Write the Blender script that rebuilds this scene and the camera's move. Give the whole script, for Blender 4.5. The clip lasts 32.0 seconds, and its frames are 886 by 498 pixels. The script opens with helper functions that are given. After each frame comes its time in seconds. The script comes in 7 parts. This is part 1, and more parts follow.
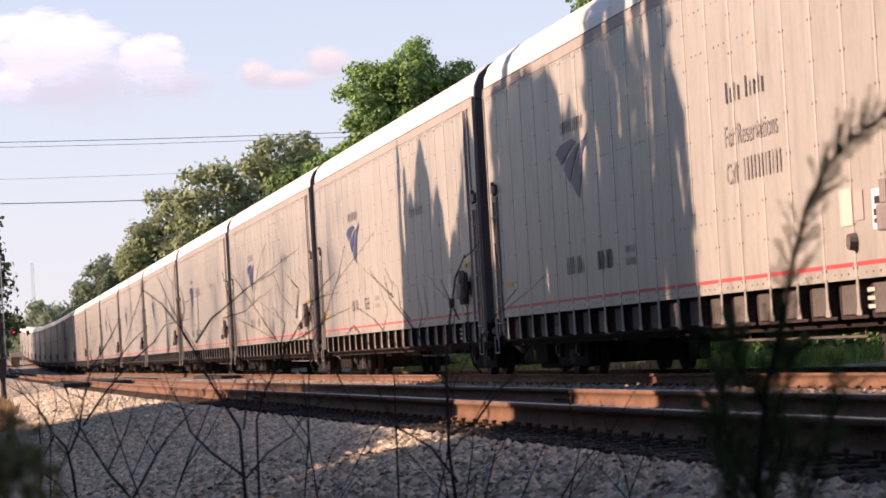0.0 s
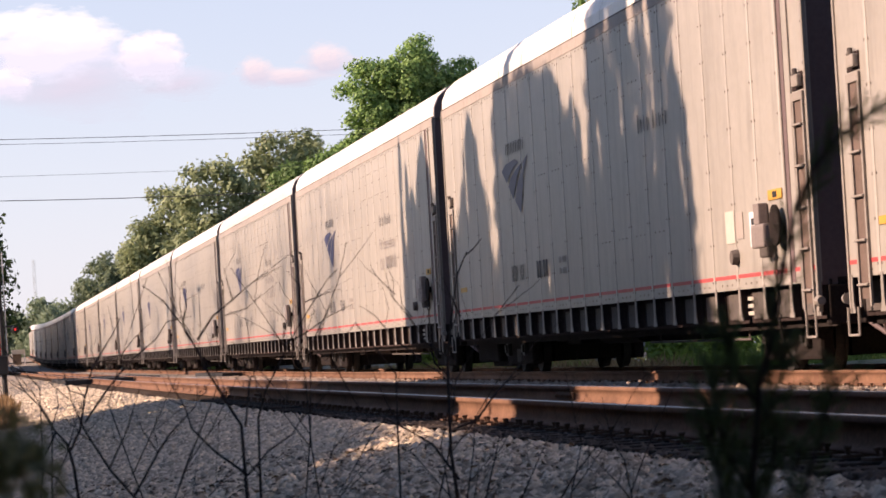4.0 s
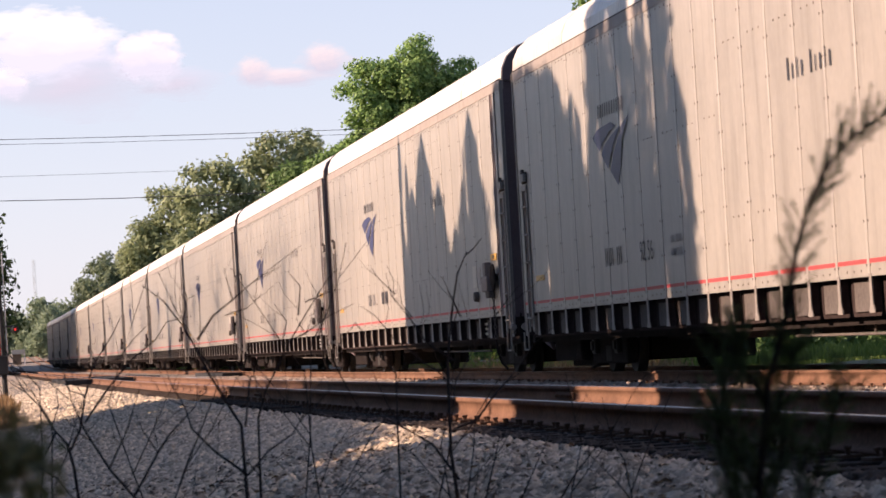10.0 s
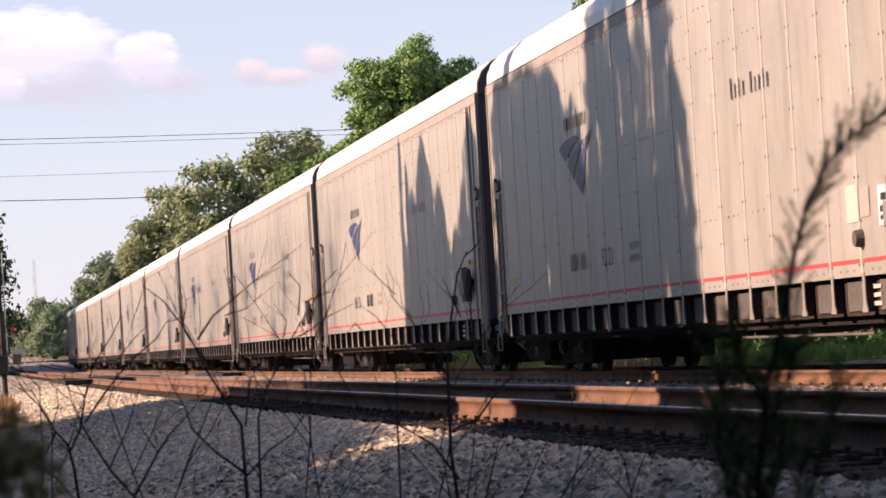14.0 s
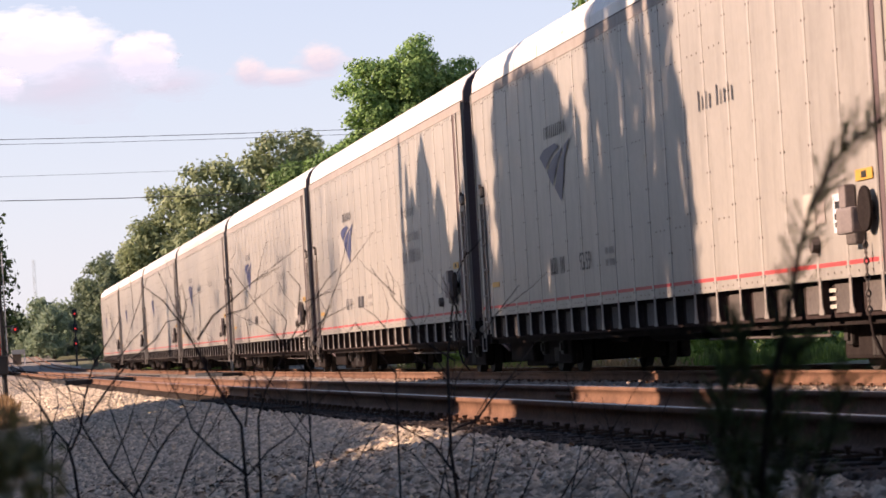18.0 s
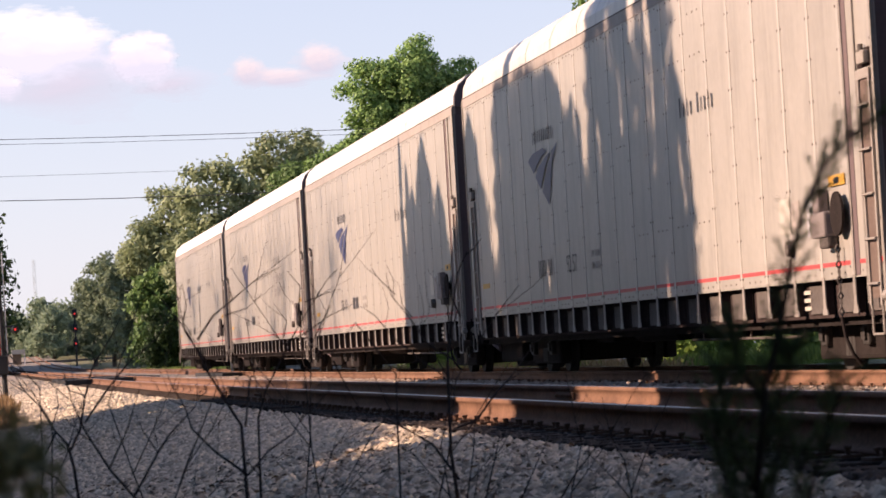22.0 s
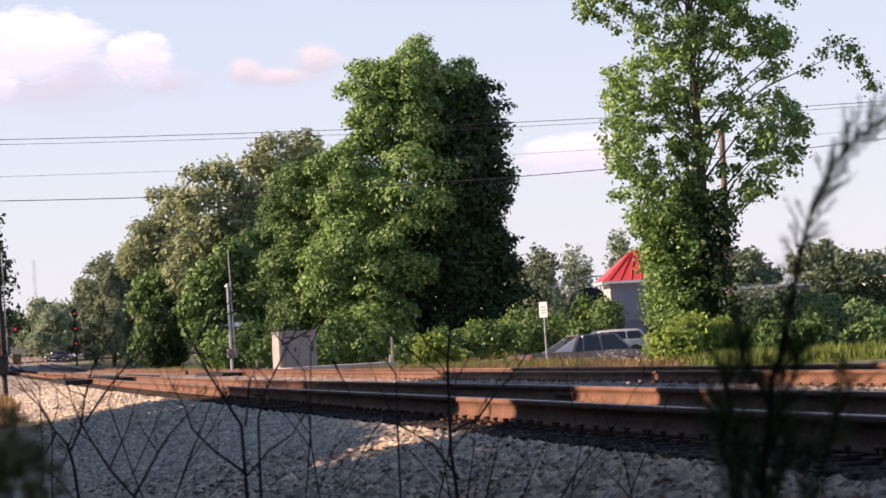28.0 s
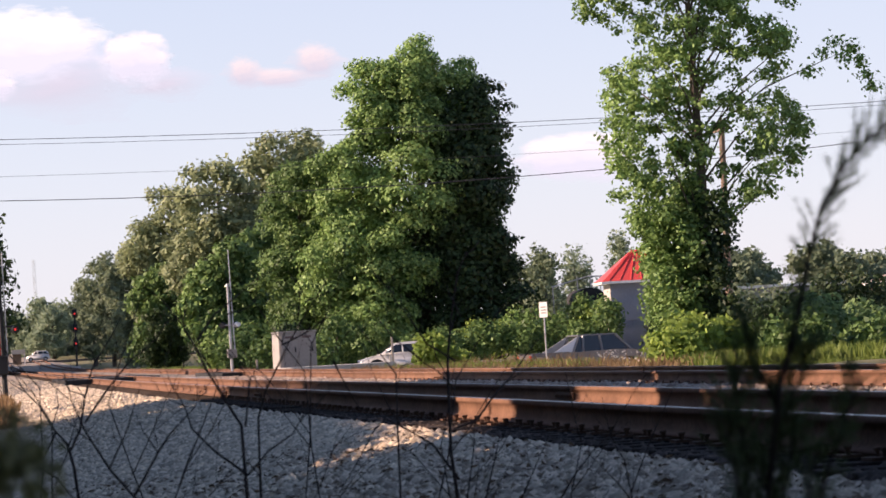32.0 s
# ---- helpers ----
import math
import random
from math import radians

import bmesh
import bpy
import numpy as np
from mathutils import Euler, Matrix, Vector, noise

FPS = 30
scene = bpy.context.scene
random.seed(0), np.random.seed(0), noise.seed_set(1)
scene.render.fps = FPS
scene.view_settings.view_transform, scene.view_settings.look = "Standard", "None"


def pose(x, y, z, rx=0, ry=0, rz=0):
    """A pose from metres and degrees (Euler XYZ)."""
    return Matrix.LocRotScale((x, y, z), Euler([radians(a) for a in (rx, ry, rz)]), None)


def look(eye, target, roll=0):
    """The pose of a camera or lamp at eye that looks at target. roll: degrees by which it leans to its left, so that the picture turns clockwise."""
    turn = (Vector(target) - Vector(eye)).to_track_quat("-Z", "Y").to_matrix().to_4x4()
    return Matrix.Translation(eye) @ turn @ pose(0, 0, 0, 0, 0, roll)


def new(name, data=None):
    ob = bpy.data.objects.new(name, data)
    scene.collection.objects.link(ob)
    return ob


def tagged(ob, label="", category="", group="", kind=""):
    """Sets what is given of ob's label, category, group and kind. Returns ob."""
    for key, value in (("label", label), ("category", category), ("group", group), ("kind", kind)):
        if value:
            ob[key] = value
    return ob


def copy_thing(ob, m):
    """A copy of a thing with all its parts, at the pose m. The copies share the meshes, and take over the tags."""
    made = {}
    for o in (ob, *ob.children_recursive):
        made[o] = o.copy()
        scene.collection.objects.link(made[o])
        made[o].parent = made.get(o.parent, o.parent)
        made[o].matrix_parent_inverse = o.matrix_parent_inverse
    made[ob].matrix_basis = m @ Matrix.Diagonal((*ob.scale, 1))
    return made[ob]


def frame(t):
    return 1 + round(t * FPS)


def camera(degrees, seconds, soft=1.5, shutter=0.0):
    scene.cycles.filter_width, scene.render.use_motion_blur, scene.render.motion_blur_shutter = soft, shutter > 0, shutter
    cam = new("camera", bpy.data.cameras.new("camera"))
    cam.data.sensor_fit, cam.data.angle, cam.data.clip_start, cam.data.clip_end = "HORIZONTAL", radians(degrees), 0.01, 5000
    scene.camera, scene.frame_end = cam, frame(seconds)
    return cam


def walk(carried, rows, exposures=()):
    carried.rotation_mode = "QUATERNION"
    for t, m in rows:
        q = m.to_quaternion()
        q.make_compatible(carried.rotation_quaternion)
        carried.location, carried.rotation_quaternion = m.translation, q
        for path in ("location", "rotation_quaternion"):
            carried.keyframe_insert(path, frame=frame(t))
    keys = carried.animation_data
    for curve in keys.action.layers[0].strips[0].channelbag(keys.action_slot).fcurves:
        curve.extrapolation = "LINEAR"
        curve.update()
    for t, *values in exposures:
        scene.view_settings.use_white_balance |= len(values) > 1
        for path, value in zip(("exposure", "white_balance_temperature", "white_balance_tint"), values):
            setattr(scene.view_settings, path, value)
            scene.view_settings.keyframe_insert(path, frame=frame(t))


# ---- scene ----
# World: X to the right of the line, Y along the line (away), Z up, metres.
CAM_Z = 0.97
EYE = (0.0, 0.0, CAM_Z)


def gaze(yaw, pitch, roll):
    y, p = radians(yaw), radians(pitch)
    way = Vector((math.sin(y) * math.cos(p), math.cos(y) * math.cos(p), math.sin(p)))
    return look(EYE, Vector(EYE) + way * 50, roll)


cam = camera(15.97, 32.0, soft=1.6, shutter=0.04)
REST = gaze(8.588, 1.803, -3.35)
walk(cam, [(0.0, gaze(8.62, 1.852, -3.35)), (0.1, gaze(8.605, 1.83, -3.35)), (0.2, gaze(8.59, 1.808, -3.35)),
           (0.3, REST), (0.4, REST), (16.0, REST), (32.0, REST)],
     exposures=[(0.0, 0.90, 6740, 23), (32.0, 0.90, 6740, 23)])
cam.data.dof.use_dof = True
cam.data.dof.focus_distance = 75.0
cam.data.dof.aperture_fstop = 13.0

# ---- light ----
SUN_WAY = Vector((0.89, -0.06, -0.445)).normalized()
world = bpy.data.worlds.new("sky")
scene.world = world
world.use_nodes = True
wn = world.node_tree.nodes
wl = world.node_tree.links
sky = wn.new("ShaderNodeTexSky")
sky.sky_type = "NISHITA"
sky.sun_disc = False
sky.sun_elevation = math.asin(-SUN_WAY.z)
sky.sun_rotation = math.atan2(-SUN_WAY.x, -SUN_WAY.y)
sky.air_density = 1.0
sky.dust_density = 0.15
sky.ozone_density = 2.4
wn["Background"].inputs["Strength"].default_value = 0.088
haze = wn.new("ShaderNodeMix")
haze.data_type = "RGBA"
haze.inputs[7].default_value = (4.68, 5.08, 6.0, 1)
way = wn.new("ShaderNodeTexCoord")
split = wn.new("ShaderNodeSeparateXYZ")
wl.new(way.outputs["Generated"], split.inputs[0])
low = wn.new("ShaderNodeMapRange")
low.inputs["From Min"].default_value, low.inputs["From Max"].default_value = 0.02, 0.42
low.inputs["To Min"].default_value, low.inputs["To Max"].default_value = 0.7, 0.0
wl.new(split.outputs["Z"], low.inputs["Value"])
wl.new(low.outputs[0], haze.inputs[0])
wl.new(sky.outputs[0], haze.inputs[6])
wl.new(haze.outputs[2], wn["Background"].inputs[0])

sun_data = bpy.data.lights.new("sun", "SUN")
sun_data.energy = 5.0
sun_data.angle = radians(0.8)
sun_data.color = (1.0, 0.785, 0.60)
sun = new("sun", sun_data)
sun.matrix_world = Matrix.Translation((-40, 20, 40)) @ SUN_WAY.to_track_quat("-Z", "Y").to_matrix().to_4x4()


# ---- materials ----
def surface(name, dark, light, scale=6.0, rough=0.7, metal=0.0, bump=0.0, fine=60.0, blotch=0.5, vary=0.0, island=0.0, spec=0.4):
    """Two-scale noise colour with fine relief; vary: change from object to object; island: from piece to piece."""
    m = bpy.data.materials.new(name)
    m.use_nodes = True
    n, l = m.node_tree.nodes, m.node_tree.links
    bs = n["Principled BSDF"]
    co = n.new("ShaderNodeTexCoord")
    n1 = n.new("ShaderNodeTexNoise")
    n1.inputs["Scale"].default_value = scale
    n1.inputs["Detail"].default_value = 6.0
    n1.inputs["Roughness"].default_value = 0.65
    n2 = n.new("ShaderNodeTexNoise")
    n2.inputs["Scale"].default_value = fine
    n2.inputs["Detail"].default_value = 3.0
    for q in (n1, n2):
        l.new(co.outputs["Object"], q.inputs["Vector"])
    mixf = n.new("ShaderNodeMix")
    mixf.inputs[0].default_value = 1 - blotch
    l.new(n1.outputs["Fac"], mixf.inputs[2])
    l.new(n2.outputs["Fac"], mixf.inputs[3])
    ramp = n.new("ShaderNodeValToRGB")
    ramp.color_ramp.elements[0].position, ramp.color_ramp.elements[1].position = 0.32, 0.68
    ramp.color_ramp.elements[0].color, ramp.color_ramp.elements[1].color = (*dark, 1), (*light, 1)
    l.new(mixf.outputs[0], ramp.inputs[0])
    out = ramp.outputs[0]
    for amount, node, sock in ((vary, "ShaderNodeObjectInfo", "Random"), (island, "ShaderNodeNewGeometry", "Random Per Island")):
        if amount:
            inf = n.new(node)
            mr = n.new("ShaderNodeMapRange")
            mr.inputs["To Min"].default_value, mr.inputs["To Max"].default_value = 1 - amount, 1 + amount
            l.new(inf.outputs[sock], mr.inputs["Value"])
            hs = n.new("ShaderNodeHueSaturation")
            l.new(mr.outputs[0], hs.inputs["Value"])
            l.new(out, hs.inputs["Color"])
            out = hs.outputs[0]
    l.new(out, bs.inputs["Base Color"])
    bs.inputs["Roughness"].default_value = rough
    bs.inputs["Metallic"].default_value = metal
    bs.inputs["Specular IOR Level"].default_value = spec
    if bump:
        b = n.new("ShaderNodeBump")
        b.inputs["Strength"].default_value = bump
        b.inputs["Distance"].default_value = 0.02
        l.new(mixf.outputs[0], b.inputs["Height"])
        l.new(b.outputs[0], bs.inputs["Normal"])
    return m


def leafy(name, dark, light, glow=0.35, patch=0.25):
    """Leaves: colour from leaf to leaf, broad patches through the crown, and light that passes through."""
    m = bpy.data.materials.new(name)
    m.use_nodes = True
    n, l = m.node_tree.nodes, m.node_tree.links
    bs = n["Principled BSDF"]
    geo = n.new("ShaderNodeNewGeometry")
    co = n.new("ShaderNodeTexCoord")
    nz = n.new("ShaderNodeTexNoise")
    nz.inputs["Scale"].default_value = patch
    nz.inputs["Detail"].default_value = 3.0
    l.new(co.outputs["Object"], nz.inputs["Vector"])
    add = n.new("ShaderNodeMath")
    add.operation = "MULTIPLY_ADD"
    l.new(geo.outputs["Random Per Island"], add.inputs[0])
    add.inputs[1].default_value = 0.55
    sub = n.new("ShaderNodeMath")
    sub.operation = "SUBTRACT"
    l.new(nz.outputs["Fac"], sub.inputs[0])
    sub.inputs[1].default_value = 0.25
    l.new(sub.outputs[0], add.inputs[2])
    ramp = n.new("ShaderNodeValToRGB")
    ramp.color_ramp.elements[0].position, ramp.color_ramp.elements[1].position = 0.15, 0.85
    ramp.color_ramp.elements[0].color, ramp.color_ramp.elements[1].color = (*dark, 1), (*light, 1)
    l.new(add.outputs[0], ramp.inputs[0])
    l.new(ramp.outputs[0], bs.inputs["Base Color"])
    bs.inputs["Roughness"].default_value = 0.55
    bs.inputs["Specular IOR Level"].default_value = 0.25
    tr = n.new("ShaderNodeBsdfTranslucent")
    l.new(ramp.outputs[0], tr.inputs["Color"])
    mx = n.new("ShaderNodeMixShader")
    mx.inputs[0].default_value = glow
    l.new(bs.outputs[0], mx.inputs[1])
    l.new(tr.outputs[0], mx.inputs[2])
    l.new(mx.outputs[0], n["Material Output"].inputs["Surface"])
    return m


def lamp_glow(name, col, strength):
    m = bpy.data.materials.new(name)
    m.use_nodes = True
    bs = m.node_tree.nodes["Principled BSDF"]
    bs.inputs["Base Color"].default_value = (*col, 1)
    bs.inputs["Emission Color"].default_value = (*col, 1)
    bs.inputs["Emission Strength"].default_value = strength
    return m


M_PANEL = surface("painted_steel_panel", (0.295, 0.267, 0.228), (0.385, 0.350, 0.302), scale=0.7, rough=0.42, fine=9, blotch=0.7, vary=0.045, bump=0.04, spec=0.5)
# paler than the panels, for the sun that the raised battens catch
M_BATTEN = surface("batten_sun_tint", (0.35, 0.32, 0.275), (0.45, 0.41, 0.36), scale=0.9, rough=0.4, fine=14, vary=0.1)
M_FASCIA = surface("dusty_fascia_paint", (0.30, 0.255, 0.222), (0.38, 0.33, 0.29), scale=0.8, rough=0.6, fine=12, blotch=0.6)
M_ROOF = surface("white_roof_paint", (0.68, 0.62, 0.54), (0.82, 0.77, 0.69), scale=0.5, rough=0.42, fine=8, blotch=0.7, vary=0.2)
M_POST = surface("dull_tan_post_paint", (0.225, 0.198, 0.168), (0.325, 0.288, 0.25), scale=3, rough=0.6, fine=25, vary=0.08)
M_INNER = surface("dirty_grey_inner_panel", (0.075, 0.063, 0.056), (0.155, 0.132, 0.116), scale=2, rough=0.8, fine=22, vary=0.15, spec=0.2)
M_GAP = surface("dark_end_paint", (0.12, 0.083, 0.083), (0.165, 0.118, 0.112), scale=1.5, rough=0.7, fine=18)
# near-black colour that stands for the shade inside the recesses
M_SKIRT = surface("shade_dark_recess", (0.028, 0.02, 0.019), (0.06, 0.044, 0.04), scale=2, rough=0.95, fine=22, vary=0.2, spec=0.03)
# near-black, with the shade beneath the cars put into the colour
M_UNDER = surface("shade_dark_underframe", (0.016, 0.0125, 0.012), (0.036, 0.029, 0.026), scale=2.5, rough=0.95, fine=30, spec=0.05)
M_WHEEL = surface("worn_wheel_steel", (0.02, 0.017, 0.015), (0.05, 0.042, 0.036), scale=6, rough=0.75, fine=40)
M_RED = surface("red_stripe_paint", (0.47, 0.05, 0.052), (0.58, 0.085, 0.08), scale=2, rough=0.55, fine=20)
M_BLUE = surface("blue_mark_paint", (0.03, 0.036, 0.095), (0.048, 0.055, 0.13), scale=2, rough=0.5, fine=20)
M_INK = surface("dark_lettering_paint", (0.035, 0.034, 0.04), (0.075, 0.07, 0.076), scale=4, rough=0.6, fine=30)
M_FADED = surface("faded_lettering_paint", (0.17, 0.152, 0.143), (0.28, 0.25, 0.232), scale=4, rough=0.6, fine=30)
M_PALE = surface("worn_stencil_paint", (0.24, 0.215, 0.19), (0.31, 0.28, 0.245), scale=6, rough=0.6, fine=30)
M_YELLOW = surface("yellow_placard", (0.50, 0.27, 0.035), (0.60, 0.34, 0.06), scale=5, rough=0.5)
M_WHITE = surface("white_enamel", (0.68, 0.67, 0.65), (0.8, 0.79, 0.77), scale=3, rough=0.45)
M_CREAM = surface("cream_enamel_board", (0.46, 0.42, 0.35), (0.58, 0.53, 0.45), scale=4, rough=0.5)
M_RECESS = surface("brown_recess_shade", (0.10, 0.07, 0.055), (0.17, 0.12, 0.095), scale=3, rough=0.8, fine=25)
M_BRAKE = surface("dusty_brake_housing", (0.17, 0.14, 0.13), (0.25, 0.21, 0.19), scale=4, rough=0.7, fine=25)
M_RIVET = surface("dark_rivet", (0.12, 0.10, 0.083), (0.20, 0.17, 0.145), scale=8, rough=0.6)
M_RUST = surface("rusty_rail_web", (0.10, 0.053, 0.034), (0.245, 0.132, 0.082), scale=1.6, rough=0.9, fine=30, blotch=0.55, bump=0.25, spec=0.2)
M_HEAD = surface("worn_rail_head", (0.17, 0.145, 0.13), (0.31, 0.275, 0.25), scale=3, rough=0.38, metal=0.8, fine=30)
M_SPIKE = surface("rusty_spike", (0.06, 0.031, 0.019), (0.15, 0.078, 0.044), scale=6, rough=0.85, fine=50, vary=0.2)
M_TIE = surface("creosoted_timber_tie", (0.018, 0.014, 0.012), (0.058, 0.044, 0.036), scale=3, rough=0.95, fine=30, bump=0.4, vary=0.25, spec=0.1)
M_STONE = surface("grey_ballast_stone", (0.42, 0.328, 0.228), (0.79, 0.652, 0.475), scale=5, rough=0.9, fine=45, island=0.42)
M_STONE_DIRTY = surface("soiled_ballast_stone", (0.31, 0.24, 0.172), (0.68, 0.55, 0.405), scale=5, rough=0.95, fine=45, island=0.5, spec=0.2)
M_STONE_RUST = surface("rust_stained_stone", (0.24, 0.17, 0.125), (0.52, 0.42, 0.34), scale=5, rough=0.95, fine=45, island=0.4, spec=0.2)
# oil-stained stone, its colour also darkened for the shade by the rail
M_STONE_DARK = surface("shade_and_oil_dark_stone", (0.04, 0.031, 0.026), (0.13, 0.10, 0.082), scale=5, rough=0.95, fine=45, island=0.5, spec=0.2)
M_BARK_CHIP = leafy("dead_leaf_litter", (0.09, 0.055, 0.032), (0.27, 0.18, 0.11), glow=0.2, patch=2.0)
M_BED = surface("ballast_bed", (0.13, 0.105, 0.082), (0.42, 0.35, 0.28), scale=14, rough=0.95, fine=34, blotch=0.25, bump=0.9)
M_GROUND = surface("dry_grassy_soil", (0.075, 0.085, 0.03), (0.21, 0.18, 0.08), scale=0.5, rough=0.95, fine=7, blotch=0.6, bump=0.4)
M_ASPHALT = surface("worn_asphalt", (0.05, 0.047, 0.045), (0.11, 0.104, 0.10), scale=0.8, rough=0.9, fine=30)
M_CONCRETE = surface("pale_concrete", (0.40, 0.375, 0.34), (0.52, 0.49, 0.45), scale=1.5, rough=0.9, fine=20)
M_BARK = surface("grey_brown_bark", (0.06, 0.045, 0.035), (0.17, 0.135, 0.11), scale=4, rough=0.95, fine=25, bump=0.5)
M_TWIG = surface("dead_weed_stem", (0.03, 0.021, 0.018), (0.075, 0.053, 0.045), scale=12, rough=0.95, fine=50)
M_NEEDLE = leafy("dark_pine_needles", (0.06, 0.085, 0.035), (0.17, 0.22, 0.09), glow=0.35)
M_OLIVE = leafy("olive_brown_weed_leaves", (0.21, 0.20, 0.085), (0.44, 0.41, 0.19), glow=0.35, patch=2.0)
M_LEAF_A = leafy("broad_green_leaves", (0.064, 0.128, 0.036), (0.30, 0.45, 0.138), glow=0.26, patch=0.22)
M_LEAF_B = leafy("deep_green_leaves", (0.075, 0.14, 0.055), (0.26, 0.38, 0.15), glow=0.34, patch=0.3)
M_LEAF_C = leafy("olive_green_leaves", (0.13, 0.165, 0.08), (0.34, 0.39, 0.20), glow=0.32, patch=0.15)
# near-black leaf colour that carries the shade on the vine tree's right side
M_LEAF_E = leafy("shade_darkened_leaves", (0.014, 0.030, 0.013), (0.058, 0.098, 0.034), glow=0.16, patch=0.3)
M_LEAF_G = leafy("mid_green_leaves", (0.045, 0.094, 0.028), (0.185, 0.29, 0.088), glow=0.28, patch=0.3)
M_LEAF_D = leafy("bright_shrub_leaves", (0.125, 0.195, 0.035), (0.38, 0.50, 0.11), glow=0.38, patch=0.3)
# leaf colours greyed and paled to stand in for haze in the air
M_LEAF_H = leafy("haze_dulled_leaves", (0.12, 0.16, 0.10), (0.25, 0.31, 0.18), glow=0.35, patch=0.3)
M_LEAF_F = leafy("haze_paled_far_leaves", (0.175, 0.235, 0.145), (0.32, 0.39, 0.255), glow=0.42, patch=0.08)
M_PINE = leafy("conifer_foliage", (0.018, 0.04, 0.014), (0.06, 0.10, 0.03), glow=0.2, patch=0.4)
M_GRASS_DRY = leafy("dry_red_brown_grass", (0.16, 0.095, 0.045), (0.36, 0.24, 0.12), glow=0.35, patch=0.35)
M_GRASS = leafy("green_grass_blades", (0.09, 0.14, 0.025), (0.28, 0.35, 0.08), glow=0.4, patch=0.3)
M_PALEPOST = surface("weathered_pale_post", (0.34, 0.29, 0.22), (0.50, 0.43, 0.34), scale=4, rough=0.8, fine=25)
M_POLE = surface("weathered_pole_wood", (0.12, 0.085, 0.06), (0.24, 0.18, 0.13), scale=3, rough=0.9, fine=25)
M_ALU = surface("galvanised_metal", (0.40, 0.40, 0.40), (0.55, 0.55, 0.55), scale=3, rough=0.45, metal=0.5)
M_CABINET = surface("grey_cabinet_paint", (0.25, 0.23, 0.21), (0.35, 0.325, 0.30), scale=1.5, rough=0.6, fine=14)
M_BLACK = surface("matt_black_paint", (0.012, 0.012, 0.012), (0.03, 0.03, 0.03), scale=4, rough=0.6)
M_RUBBER = surface("black_rubber", (0.015, 0.015, 0.015), (0.035, 0.035, 0.035), scale=8, rough=0.85)
M_CARWHITE = surface("silver_white_car_paint", (0.55, 0.55, 0.55), (0.62, 0.62, 0.62), scale=1, rough=0.25, metal=0.2, spec=0.6)
M_CARDARK = surface("dark_grey_car_paint", (0.11, 0.115, 0.125), (0.15, 0.155, 0.17), scale=1, rough=0.22, metal=0.3, spec=0.6)
M_CARGREY = surface("silver_grey_truck_paint", (0.12, 0.122, 0.128), (0.165, 0.168, 0.175), scale=1, rough=0.3, metal=0.3, spec=0.6)
M_CARRED = surface("maroon_car_paint", (0.09, 0.02, 0.022), (0.13, 0.03, 0.03), scale=1, rough=0.25, metal=0.2, spec=0.6)
M_GLASS = surface("tinted_car_glass", (0.012, 0.014, 0.016), (0.022, 0.025, 0.028), scale=1, rough=0.06, spec=0.8)
M_TAIL = surface("red_tail_lens", (0.40, 0.02, 0.02), (0.55, 0.04, 0.035), scale=6, rough=0.25)
M_ROOFRED = surface("red_metal_roof", (0.52, 0.05, 0.045), (0.66, 0.085, 0.07), scale=1.2, rough=0.45, fine=9)
M_SIDING = surface("blue_grey_siding", (0.185, 0.20, 0.25), (0.245, 0.265, 0.325), scale=1.2, rough=0.7, fine=12)
M_DARKROOF = surface("brown_shingle_roof", (0.16, 0.13, 0.11), (0.26, 0.22, 0.19), scale=2, rough=0.9, fine=20)
M_ORANGE = surface("orange_sign_band", (0.72, 0.17, 0.03), (0.8, 0.22, 0.05), scale=2, rough=0.5)
M_BLUEBAND = surface("blue_sign_band", (0.05, 0.16, 0.38), (0.08, 0.21, 0.46), scale=2, rough=0.5)
M_LAMPRED = lamp_glow("red_signal_light", (1.0, 0.05, 0.035), 0.3)
M_WIRE = surface("dark_cable", (0.03, 0.03, 0.035), (0.06, 0.06, 0.07), scale=2, rough=0.6)


def streaked(m, amount, low, high):
    """Rain streaks and road dirt: long vertical grime over the paint, heavier towards the sill."""
    n, l = m.node_tree.nodes, m.node_tree.links
    bs = n["Principled BSDF"]
    src = bs.inputs["Base Color"].links[0].from_socket
    inf = n.new("ShaderNodeObjectInfo")
    co = n.new("ShaderNodeTexCoord")
    off = n.new("ShaderNodeVectorMath")
    off.operation = "MULTIPLY_ADD"
    l.new(inf.outputs["Random"], off.inputs[0])
    off.inputs[1].default_value = (37, 53, 0)
    l.new(co.outputs["Object"], off.inputs[2])
    mp = n.new("ShaderNodeMapping")
    mp.inputs["Scale"].default_value = (1.0, 2.2, 0.28)
    l.new(off.outputs[0], mp.inputs["Vector"])
    nz = n.new("ShaderNodeTexNoise")
    nz.inputs["Scale"].default_value = 1.6
    nz.inputs["Detail"].default_value = 5.0
    nz.inputs["Roughness"].default_value = 0.6
    l.new(mp.outputs[0], nz.inputs["Vector"])
    rp = n.new("ShaderNodeMapRange")
    rp.inputs["From Min"].default_value, rp.inputs["From Max"].default_value = low, high
    rp.inputs["To Min"].default_value, rp.inputs["To Max"].default_value = 0.0, amount
    l.new(nz.outputs["Fac"], rp.inputs["Value"])
    mx = n.new("ShaderNodeMix")
    mx.data_type = "RGBA"
    l.new(rp.outputs[0], mx.inputs[0])
    l.new(src, mx.inputs[6])
    mx.inputs[7].default_value = (0.13, 0.115, 0.092, 1)
    l.new(mx.outputs[2], bs.inputs["Base Color"])


streaked(M_PANEL, 0.5, 0.48, 0.8)
streaked(M_FASCIA, 0.4, 0.52, 0.8)
streaked(M_ROOF, 0.3, 0.5, 0.8)


